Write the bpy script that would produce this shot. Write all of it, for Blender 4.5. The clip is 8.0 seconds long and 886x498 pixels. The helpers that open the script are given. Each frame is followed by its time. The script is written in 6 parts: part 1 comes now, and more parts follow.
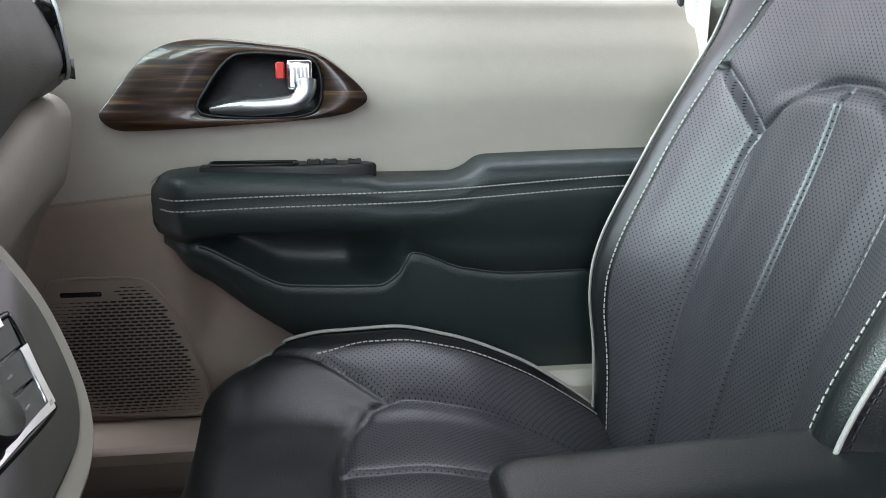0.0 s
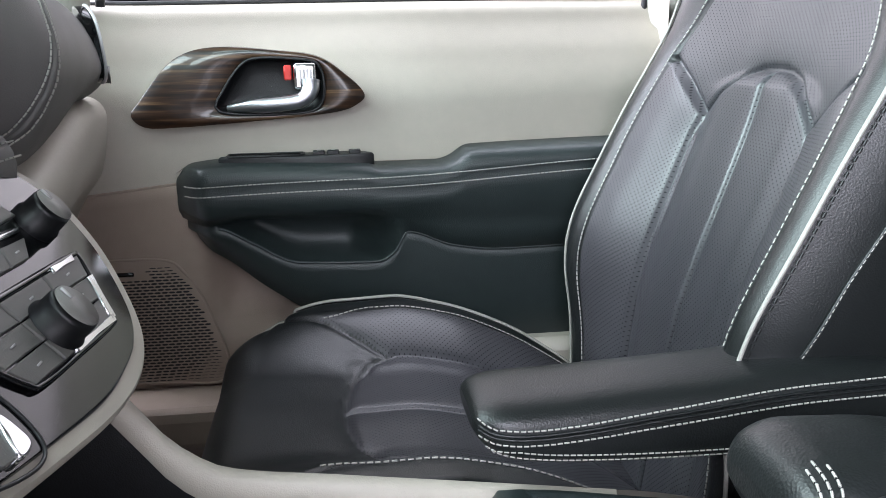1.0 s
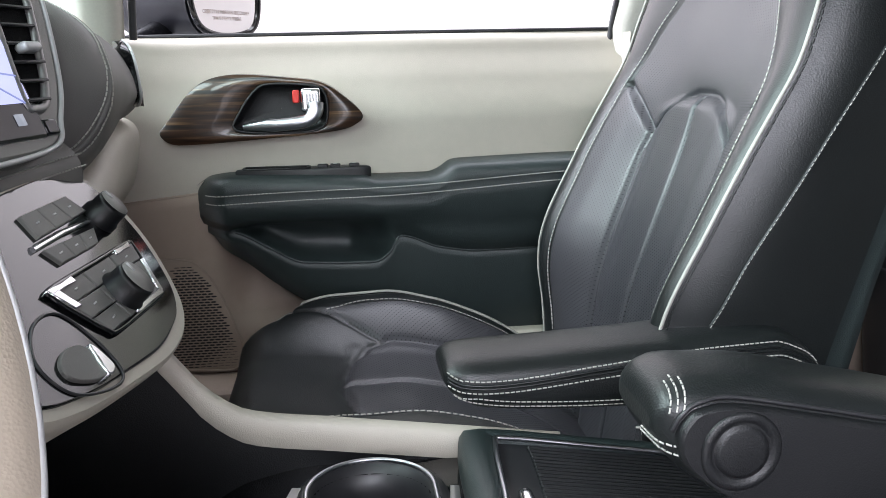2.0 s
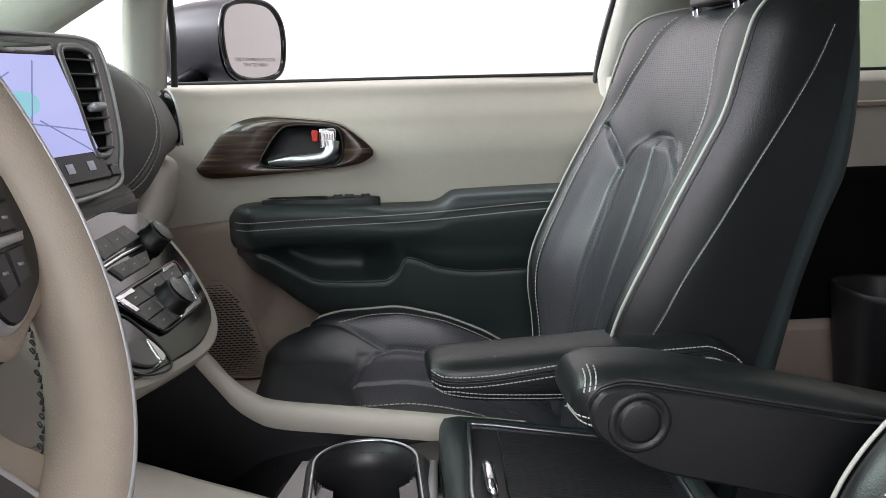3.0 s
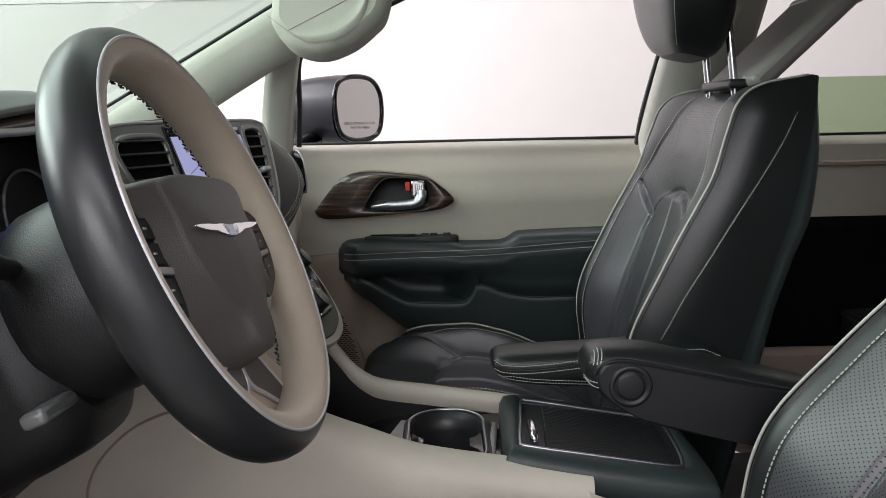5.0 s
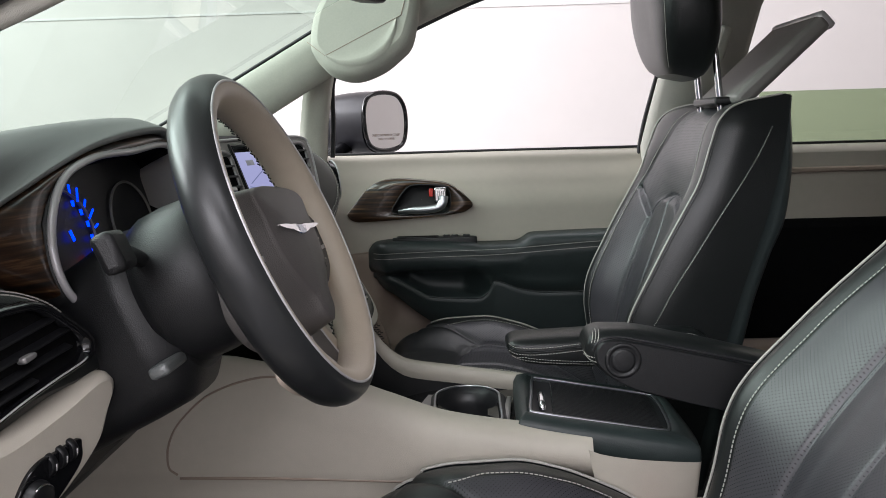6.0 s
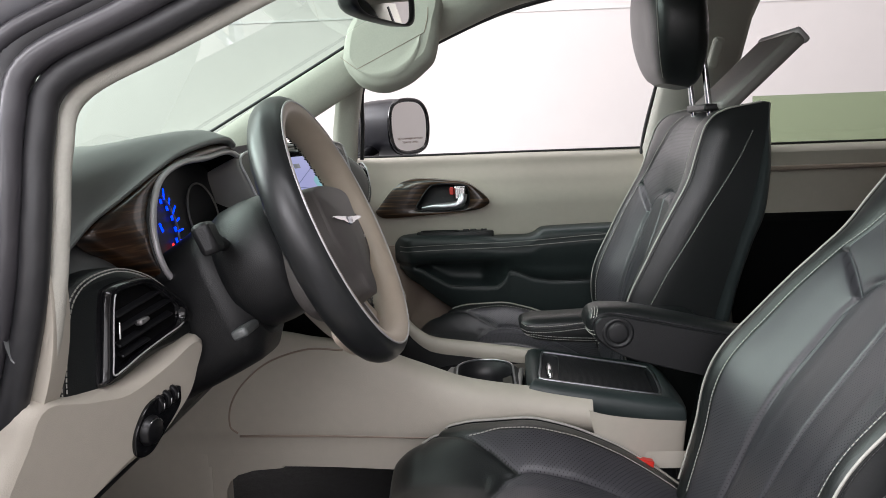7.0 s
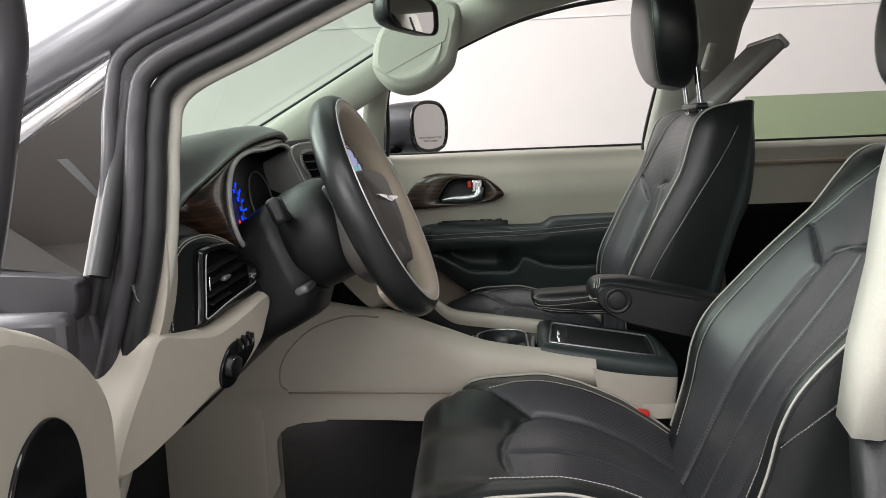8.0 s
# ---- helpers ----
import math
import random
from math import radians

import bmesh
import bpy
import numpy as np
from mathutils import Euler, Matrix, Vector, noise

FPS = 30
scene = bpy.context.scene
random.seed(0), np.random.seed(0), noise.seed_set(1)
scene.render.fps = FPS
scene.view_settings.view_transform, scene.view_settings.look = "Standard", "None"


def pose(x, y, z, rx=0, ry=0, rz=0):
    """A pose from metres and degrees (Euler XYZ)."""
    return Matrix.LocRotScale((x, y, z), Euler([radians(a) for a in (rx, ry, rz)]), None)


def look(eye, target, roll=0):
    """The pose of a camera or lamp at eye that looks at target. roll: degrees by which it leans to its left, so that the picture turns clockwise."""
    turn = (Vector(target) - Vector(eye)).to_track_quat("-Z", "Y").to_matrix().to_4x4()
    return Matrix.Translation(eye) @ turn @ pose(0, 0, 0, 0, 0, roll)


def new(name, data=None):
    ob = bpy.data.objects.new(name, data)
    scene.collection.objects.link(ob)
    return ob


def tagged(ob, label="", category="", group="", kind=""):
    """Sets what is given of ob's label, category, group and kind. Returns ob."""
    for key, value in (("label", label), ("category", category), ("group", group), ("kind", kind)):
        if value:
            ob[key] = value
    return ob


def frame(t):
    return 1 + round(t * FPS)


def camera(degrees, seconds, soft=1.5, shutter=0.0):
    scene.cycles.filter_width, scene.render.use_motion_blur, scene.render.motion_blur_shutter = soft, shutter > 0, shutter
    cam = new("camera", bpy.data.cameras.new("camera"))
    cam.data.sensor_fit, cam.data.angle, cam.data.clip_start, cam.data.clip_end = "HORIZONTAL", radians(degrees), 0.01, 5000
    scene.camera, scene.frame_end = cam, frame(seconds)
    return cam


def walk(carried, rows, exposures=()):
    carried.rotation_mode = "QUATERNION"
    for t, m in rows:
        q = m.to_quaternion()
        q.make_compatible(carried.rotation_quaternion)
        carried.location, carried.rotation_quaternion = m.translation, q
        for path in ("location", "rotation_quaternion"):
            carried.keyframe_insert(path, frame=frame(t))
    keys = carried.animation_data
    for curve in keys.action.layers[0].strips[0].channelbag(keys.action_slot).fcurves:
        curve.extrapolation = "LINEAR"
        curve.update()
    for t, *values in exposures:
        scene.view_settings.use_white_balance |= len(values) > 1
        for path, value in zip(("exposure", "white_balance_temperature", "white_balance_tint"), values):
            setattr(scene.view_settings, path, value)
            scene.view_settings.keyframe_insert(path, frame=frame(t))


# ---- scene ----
cam = camera(55.5, 8.0, soft=0.7)
PATH = [
    (0, (0.011, -0.045, 1.015), (0.285, 1.865, 0.491), 0.4),
    (0.5, (0.013, -0.107, 1.013), (0.263, 1.808, 0.493), -0.3),
    (1, (0.021, -0.176, 1.003), (0.263, 1.748, 0.511), -1.0),
    (2.5, (0.031, -0.407, 1.028), (0.245, 1.535, 0.601), -1.1),
    (3, (0.051, -0.486, 1.045), (0.22, 1.468, 0.652), -1.4),
    (3.5, (0.067, -0.569, 1.063), (0.185, 1.397, 0.715), -1.8),
    (4, (0.065, -0.65, 1.069), (0.13, 1.324, 0.754), -1.9),
    (4.5, (0.045, -0.734, 1.079), (0.073, 1.243, 0.778), -1.8),
    (4.7, (0.042, -0.767, 1.082), (0.056, 1.211, 0.784), -1.5),
    (6, (0.035, -1.003, 1.102), (-0.011, 0.976, 0.821), -1.6),
    (6.5, (0.031, -1.09, 1.114), (-0.033, 0.888, 0.827), -1.9),
    (7, (0.036, -1.198, 1.115), (-0.054, 0.78, 0.833), -2.1),
    (7.5, (0.033, -1.312, 1.11), (-0.074, 0.666, 0.835), -2.4),
    (8, (0.024, -1.408, 1.097), (-0.093, 0.571, 0.83), -2.4),
]
EXPOSURES = [(0, 1.1, 5750, 13.5), (0.5, 1.37, 5750, 16), (1, 1.37, 5750, 16), (2.5, 1.03, 5950, 14.5), (3.5, 0.34, 6150, 15.5), (4.5, 0.1, 6200, 14), (6, 0.2, 6150, 14.5), (7, 0.22, 6200, 14), (8, 0.05, 6350, 10)]
walk(cam, [(t, look(eye, target, roll)) for t, eye, target, roll in PATH], EXPOSURES)

# ---- world and lamps: a white-walled photo bay lit by added, unseen area lamps ----
world = bpy.data.worlds.new("world")
scene.world = world
world.use_nodes = True
world.node_tree.nodes["Background"].inputs[0].default_value = (0.9, 0.93, 1.0, 1)
world.node_tree.nodes["Background"].inputs[1].default_value = 0.05


def area_lamp(at, aim, sx, sy, watts, colour=(1, 0.985, 0.97)):
    lamp = bpy.data.lights.new("unseen_lamp", "AREA")
    lamp.shape, lamp.size, lamp.size_y, lamp.energy, lamp.color = "RECTANGLE", sx, sy, watts, colour
    ob = new("unseen_lamp", lamp)
    ob.matrix_basis = look(at, aim)
    return ob


area_lamp((0.0, 2.1, 3.6), (0.0, 2.1001, 0), 5.0, 1.2, 45)
# two lamps added ahead of the windscreen to lift the backrests and dash top
area_lamp((-4.8, 0.2, 3.2), (0.0, 0.2, 0.9), 4.5, 1.6, 540)
area_lamp((-3.0, 0.2, 3.65), (-3.0, 0.2001, 0), 2.2, 4.5, 300)
# fills added on the open-door side for the far door, cabin and driver seat
area_lamp((-1.0, -4.2, 3.0), (0.2, 0.9, 0.9), 3.0, 1.2, 105)
area_lamp((0.3, -4.3, 1.9), (0.3, 0.0, 1.1), 5.0, 1.6, 46)
area_lamp((0.7, -1.8, 3.6), (0.7, -1.8001, 0), 3.2, 1.0, 62)


# ---- materials ----
def mat(name, base, rough=0.5, metal=0.0, var=0.12, scale=60.0, bump=0.0, bscale=400.0, coat=0.0, spec=0.5, stretch=None):
    m = bpy.data.materials.new(name)
    m.use_nodes = True
    nt = m.node_tree
    b = nt.nodes["Principled BSDF"]
    co = nt.nodes.new("ShaderNodeTexCoord")
    big = nt.nodes.new("ShaderNodeTexNoise")
    big.inputs["Scale"].default_value, big.inputs["Detail"].default_value = scale * 0.1, 5
    fine = nt.nodes.new("ShaderNodeTexNoise")
    fine.inputs["Scale"].default_value, fine.inputs["Detail"].default_value = scale, 4
    src = co.outputs["Object"]
    if stretch:
        mp = nt.nodes.new("ShaderNodeMapping")
        mp.inputs["Scale"].default_value = stretch
        nt.links.new(src, mp.inputs["Vector"])
        src = mp.outputs["Vector"]
    nt.links.new(src, big.inputs["Vector"])
    nt.links.new(src, fine.inputs["Vector"])
    add = nt.nodes.new("ShaderNodeMath")
    add.operation = "ADD"
    nt.links.new(big.outputs["Fac"], add.inputs[0])
    nt.links.new(fine.outputs["Fac"], add.inputs[1])
    ramp = nt.nodes.new("ShaderNodeMapRange")
    ramp.inputs["From Min"].default_value, ramp.inputs["From Max"].default_value = 0.6, 1.4
    ramp.inputs["To Min"].default_value, ramp.inputs["To Max"].default_value = 1 - var, 1 + var
    nt.links.new(add.outputs[0], ramp.inputs["Value"])
    mul = nt.nodes.new("ShaderNodeVectorMath")
    mul.operation = "SCALE"
    mul.inputs[0].default_value = base[:3]
    nt.links.new(ramp.outputs["Result"], mul.inputs["Scale"])
    nt.links.new(mul.outputs["Vector"], b.inputs["Base Color"])
    rr = nt.nodes.new("ShaderNodeMapRange")
    rr.inputs["From Min"].default_value, rr.inputs["From Max"].default_value = 0.3, 0.7
    rr.inputs["To Min"].default_value, rr.inputs["To Max"].default_value = rough * 0.88, min(1, rough * 1.12)
    nt.links.new(big.outputs["Fac"], rr.inputs["Value"])
    nt.links.new(rr.outputs["Result"], b.inputs["Roughness"])
    b.inputs["Metallic"].default_value = metal
    b.inputs["Coat Weight"].default_value = coat
    b.inputs["Coat Roughness"].default_value = 0.06
    b.inputs["Specular IOR Level"].default_value = spec
    if bump:
        v = nt.nodes.new("ShaderNodeTexVoronoi")
        v.inputs["Scale"].default_value = bscale
        nt.links.new(co.outputs["Object"], v.inputs["Vector"])
        bp = nt.nodes.new("ShaderNodeBump")
        bp.inputs["Strength"].default_value, bp.inputs["Distance"].default_value = bump, 0.001
        nt.links.new(v.outputs["Distance"], bp.inputs["Height"])
        nt.links.new(bp.outputs["Normal"], b.inputs["Normal"])
    return m


def perforated(name, base, rough, pitch=0.0060):
    """Leather with a staggered grid of small punched holes, laid out in the sheet's own UV metres."""
    m = mat(name, base, rough, bump=0.12, bscale=900)
    nt = m.node_tree
    b = nt.nodes["Principled BSDF"]
    uv = nt.nodes.new("ShaderNodeUVMap")
    sep = nt.nodes.new("ShaderNodeSeparateXYZ")
    nt.links.new(uv.outputs["UV"], sep.inputs[0])

    def math_node(op, a, c=None):
        n = nt.nodes.new("ShaderNodeMath")
        n.operation = op
        for i, v in enumerate((a, c)):
            if v is None:
                continue
            if isinstance(v, (int, float)):
                n.inputs[i].default_value = v
            else:
                nt.links.new(v, n.inputs[i])
        return n.outputs[0]
    k = 2 * math.pi / pitch
    a = math_node("SINE", math_node("MULTIPLY", math_node("ADD", sep.outputs[0], sep.outputs[1]), k))
    c = math_node("SINE", math_node("MULTIPLY", math_node("SUBTRACT", sep.outputs[0], sep.outputs[1]), k))
    hole = math_node("GREATER_THAN", math_node("ADD", a, c), 1.58)
    mix = nt.nodes.new("ShaderNodeMix")
    mix.data_type = "RGBA"
    old = b.inputs["Base Color"].links[0].from_socket
    nt.links.new(hole, mix.inputs["Factor"])
    nt.links.new(old, mix.inputs[6])
    mix.inputs[7].default_value = (0.012, 0.012, 0.013, 1)
    nt.links.new(mix.outputs[2], b.inputs["Base Color"])
    sp = math_node("MULTIPLY", math_node("SUBTRACT", 1.0, hole), 0.6)
    nt.links.new(sp, b.inputs["Specular IOR Level"])
    return m


def glass(name, tint, gloss=0.04):
    m = bpy.data.materials.new(name)
    m.use_nodes = True
    nt = m.node_tree
    nt.nodes.remove(nt.nodes["Principled BSDF"])
    out = nt.nodes["Material Output"]
    tr = nt.nodes.new("ShaderNodeBsdfTransparent")
    tr.inputs[0].default_value = (*tint, 1)
    gl = nt.nodes.new("ShaderNodeBsdfGlossy")
    gl.inputs["Roughness"].default_value = 0.02
    lw = nt.nodes.new("ShaderNodeLayerWeight")
    lw.inputs[0].default_value = 0.5
    pw = nt.nodes.new("ShaderNodeMath")
    pw.operation = "POWER"
    pw.inputs[1].default_value = 4.0
    nt.links.new(lw.outputs["Facing"], pw.inputs[0])
    fr = nt.nodes.new("ShaderNodeMath")
    fr.operation = "MULTIPLY_ADD"
    fr.inputs[1].default_value, fr.inputs[2].default_value = 0.45, gloss
    nt.links.new(pw.outputs[0], fr.inputs[0])
    mx = nt.nodes.new("ShaderNodeMixShader")
    nt.links.new(fr.outputs[0], mx.inputs[0])
    nt.links.new(tr.outputs[0], mx.inputs[1])
    nt.links.new(gl.outputs[0], mx.inputs[2])
    nt.links.new(mx.outputs[0], out.inputs[0])
    return m


def wood_material():
    m = mat("dark_wood_veneer", (0.05, 0.025, 0.012), 0.34, var=0.1, coat=0.7)
    nt = m.node_tree
    b = nt.nodes["Principled BSDF"]
    co = nt.nodes.new("ShaderNodeTexCoord")
    mp = nt.nodes.new("ShaderNodeMapping")
    mp.inputs["Scale"].default_value = (7, 7, 150)
    mp.inputs["Rotation"].default_value = (0, radians(8), 0)
    nz = nt.nodes.new("ShaderNodeTexNoise")
    nz.inputs["Scale"].default_value, nz.inputs["Detail"].default_value = 1.6, 6
    nt.links.new(co.outputs["Object"], mp.inputs[0])
    nt.links.new(mp.outputs[0], nz.inputs["Vector"])
    cr = nt.nodes.new("ShaderNodeValToRGB")
    cr.color_ramp.elements[0].position, cr.color_ramp.elements[0].color = 0.36, (0.006, 0.004, 0.003, 1)
    cr.color_ramp.elements[1].position, cr.color_ramp.elements[1].color = 0.72, (0.15, 0.088, 0.042, 1)
    e = cr.color_ramp.elements.new(0.55)
    e.color = (0.045, 0.02, 0.009, 1)
    nt.links.new(nz.outputs["Fac"], cr.inputs[0])
    nt.links.new(cr.outputs[0], b.inputs["Base Color"])
    return m


def emitter(name, colour, power):
    m = bpy.data.materials.new(name)
    m.use_nodes = True
    b = m.node_tree.nodes["Principled BSDF"]
    b.inputs["Base Color"].default_value = (0.01, 0.01, 0.01, 1)
    b.inputs["Emission Color"].default_value = (*colour, 1)
    b.inputs["Emission Strength"].default_value = power
    return m


LEATHER = mat("black_leather", (0.0095, 0.0112, 0.0114), 0.37, bump=0.17, bscale=650, spec=0.5)
PERF = perforated("perforated_black_leather", (0.043, 0.042, 0.048), 0.36)
VINYL = mat("black_soft_vinyl", (0.0215, 0.0300, 0.0300), 0.45, bump=0.2, bscale=800)
DASH = mat("charcoal_dash_skin", (0.110, 0.117, 0.116), 0.36, var=0.05, bump=0.10, bscale=700, spec=1.0)
PLASTIC = mat("black_plastic", (0.0075, 0.0078, 0.0088), 0.45, bump=0.2, bscale=900)
GLOSS = mat("piano_black", (0.005, 0.005, 0.006), 0.09, var=0.05)
BEIGE = mat("beige_plastic", (0.45, 0.415, 0.355), 0.5, var=0.04, bump=0.15, bscale=900)
TAUPE = mat("taupe_plastic", (0.31, 0.245, 0.20), 0.6, var=0.05, bump=0.15, bscale=900)
CLOTH = mat("beige_pillar_cloth", (0.44, 0.43, 0.38), 0.85, var=0.06, scale=300, bump=0.3, bscale=1500)
LIGHTLEATHER = mat("beige_leather", (0.42, 0.355, 0.285), 0.42, var=0.05, bump=0.2, bscale=700)
PIPING = mat("pale_grey_piping", (0.36, 0.35, 0.32), 0.5, var=0.05)
THREAD = mat("pale_thread", (0.42, 0.41, 0.38), 0.7, var=0.05)
CHROME = mat("satin_chrome", (0.75, 0.75, 0.77), 0.16, metal=1.0, var=0.03)
PADGREY = mat("warm_charcoal_skin", (0.145, 0.138, 0.131), 0.55, var=0.06, bump=0.2, bscale=800)
BEZEL = mat("warm_grey_bezel", (0.20, 0.19, 0.18), 0.42, var=0.05, bump=0.12, bscale=900)
SATIN = mat("satin_handle_metal", (0.52, 0.53, 0.56), 0.3, metal=1.0, var=0.03)
RIMLEATHER = mat("smooth_black_rim_leather", (0.016, 0.017, 0.018), 0.36, bump=0.05, bscale=900)
SILVER = mat("silver_paint", (0.5, 0.49, 0.5), 0.32, metal=0.3, var=0.03)
RUBBER = mat("black_rubber_seal", (0.018, 0.018, 0.02), 0.42, var=0.15)
PAINT = mat("dark_grey_jamb_paint", (0.038, 0.036, 0.041), 0.42, var=0.1, coat=0.15)
BODY = mat("silver_grey_body_paint", (0.26, 0.26, 0.28), 0.3, metal=0.5, var=0.03, coat=1.0)
# base and specular cut below plain black: rear cabin shade is in the colour
JET = mat("shade_black_trim", (0.003, 0.003, 0.0034), 0.9, spec=0.1, var=0.2, scale=300, bump=0.3, bscale=900)
MIRRORSHELL = mat("dark_mirror_shell", (0.006, 0.006, 0.008), 0.38, var=0.3, scale=40, spec=0.22)
CARPET = mat("black_carpet", (0.012, 0.012, 0.013), 0.95, var=0.4, scale=900, bump=0.8, bscale=1200)
WOOD = wood_material()
RED = mat("red_plastic", (0.6, 0.03, 0.02), 0.35, var=0.05)
WALL = mat("white_painted_wall", (0.57, 0.535, 0.515), 0.7, var=0.02, scale=8)
CONCRETE = mat("grey_concrete", (0.19, 0.19, 0.19), 0.6, var=0.15, scale=30, bump=0.2, bscale=60)
CLEAR = glass("clear_window_glass", (0.96, 0.97, 0.96))
GREEN = glass("green_tinted_glass", (0.66, 0.74, 0.60))
SHIELD = glass("pale_green_windscreen_glass", (0.45, 0.54, 0.48))
DARKGLASS = glass("dark_tinted_glass", (0.05, 0.05, 0.055), 0.2)
MIRROR = mat("mirror_silver", (0.9, 0.9, 0.9), 0.01, metal=1.0, var=0.0)
KNOB = mat("black_knob_rubber", (0.005, 0.005, 0.006), 0.4, var=0.1)
KNOBFACE = mat("brushed_grey_metal", (0.28, 0.27, 0.27), 0.35, metal=0.6, var=0.06, stretch=(4, 60, 60))
SCREEN = emitter("screen_map", (0.55, 0.56, 0.90), 0.55)
ICON = emitter("screen_icons", (0.6, 0.62, 0.65), 0.25)
MAPGREEN = emitter("screen_park", (0.30, 0.62, 0.66), 0.6)
MAPLINE = emitter("screen_lines", (0.25, 0.28, 0.5), 0.5)
BLUE = emitter("blue_dial_light", (0.0, 0.025, 1.0), 3.5)
REDLIGHT = emitter("red_warning_light", (1.0, 0.03, 0.02), 1.5)
PADSKIN = mat("grained_grey_vinyl", (0.080, 0.073, 0.070), 0.5, var=0.05, bump=0.25, bscale=900)
BADGE = mat("blue_grey_enamel", (0.16, 0.22, 0.36), 0.25, metal=0.4, var=0.03, coat=1.0)


# ---- shape helpers ----
def part(name, bm, material, parent=None, label="", smooth=True, kind=""):
    me = bpy.data.meshes.new(name)
    bmesh.ops.recalc_face_normals(bm, faces=bm.faces)
    for f in bm.faces:
        f.smooth = smooth
    for e in bm.edges:
        if any(len(f.verts) > 6 for f in e.link_faces):
            e.smooth = False
    bm.to_mesh(me)
    bm.free()
    me.materials.append(material)
    ob = new(name, me)
    if parent:
        ob.parent = parent
    return tagged(ob, label=label, kind=kind)


def thing(name, label, category, group="", kind="", at=(0, 0, 0)):
    ob = new(name)
    ob.empty_display_size = 0.05
    ob.matrix_basis = Matrix.Translation(at)
    return tagged(ob, label, category, group, kind)


def spl(pts, n, closed=False):
    """n points along a smooth curve through pts."""
    p = [Vector(q) for q in pts]
    k = len(p)
    out = []
    segs = k if closed else k - 1
    for i in range(n):
        t = i / (n if closed else n - 1) * segs
        j = min(int(t), segs - 1)
        f = t - j
        if closed:
            a, b, c, d = p[(j - 1) % k], p[j % k], p[(j + 1) % k], p[(j + 2) % k]
        else:
            b, c = p[j], p[j + 1]
            a = p[j - 1] if j else b * 2 - c
            d = p[j + 2] if j + 2 < k else c * 2 - b
        out.append(0.5 * ((2 * b) + (c - a) * f + (2 * a - 5 * b + 4 * c - d) * f * f + (3 * b - a - 3 * c + d) * f ** 3))
    return out


def lut(x, xs, ys):
    """Smooth interpolation through a short table."""
    if x <= xs[0]:
        return ys[0]
    if x >= xs[-1]:
        return ys[-1]
    i = 0
    while xs[i + 1] < x:
        i += 1
    h = xs[i + 1] - xs[i]
    k = [(ys[j + 1] - ys[j]) / (xs[j + 1] - xs[j]) for j in range(len(xs) - 1)]

    def slope(j):
        if j in (0, len(xs) - 1):
            return k[0] if j == 0 else k[-1]
        a, b = k[j - 1], k[j]
        return 0.0 if a * b <= 0 else 2 * a * b / (a + b)
    t = (x - xs[i]) / h
    return ((1 + 2 * t) * (1 - t) ** 2 * ys[i] + t * (1 - t) ** 2 * h * slope(i) + t * t * (3 - 2 * t) * ys[i + 1] + t * t * (t - 1) * h * slope(i + 1))


def smooth01(a, b, x):
    t = min(1, max(0, (x - a) / (b - a)))
    return t * t * (3 - 2 * t)


def sheet(rows, close_u=False, close_v=False, uvs=None):
    """A grid of points, rows of equal length, as a quad mesh."""
    bm = bmesh.new()
    vs = [[bm.verts.new(p) for p in r] for r in rows]
    nu, nv = len(rows), len(rows[0])
    lay = bm.loops.layers.uv.new("UVMap") if uvs else None
    for i in range(nu if close_u else nu - 1):
        for j in range(nv if close_v else nv - 1):
            i2, j2 = (i + 1) % nu, (j + 1) % nv
            q = [vs[i][j], vs[i2][j], vs[i2][j2], vs[i][j2]]
            try:
                f = bm.faces.new(q)
            except ValueError:
                continue
            if lay:
                for lp, (a, b) in zip(f.loops, ((i, j), (i2, j), (i2, j2), (i, j2))):
                    lp[lay].uv = uvs[a][b]
    return bm


def solid(rings):
    """Closed rings lofted and capped at both ends."""
    bm = sheet(rings, close_v=True)
    bm.verts.ensure_lookup_table()
    n = len(rings[0])
    m = len(bm.verts)
    bm.faces.new([bm.verts[i] for i in range(n)])
    bm.faces.new([bm.verts[m - n + i] for i in range(n)])
    return bm


def tube(path, r, n=8, closed=False, flat=1.0, up=(0, 0, 1), ends=True):
    """A round (or flattened) rod along a path; r may be a list."""
    p = [Vector(q) for q in path]
    k = len(p)
    if closed and flat == 1.0:
        mid = sum(p, Vector()) / k
        up = sum(((p[i] - mid).cross(p[(i + 1) % k] - mid) for i in range(k)), Vector()).normalized()
    rings = []
    for i in range(k):
        a = p[(i - 1) % k] if closed or i else p[0]
        b = p[(i + 1) % k] if closed or i < k - 1 else p[-1]
        d = (b - a).normalized()
        s = d.cross(Vector(up))
        if s.length < 1e-4:
            s = d.cross(Vector((0, 1, 0)))
        s.normalize()
        w = s.cross(d)
        rr = r[i] if isinstance(r, (list, tuple)) else r
        rings.append([p[i] + s * math.cos(2 * math.pi * j / n) * rr + w * math.sin(2 * math.pi * j / n) * rr * flat for j in range(n)])
    if closed:
        return sheet(rings, close_u=True, close_v=True)
    return solid(rings)


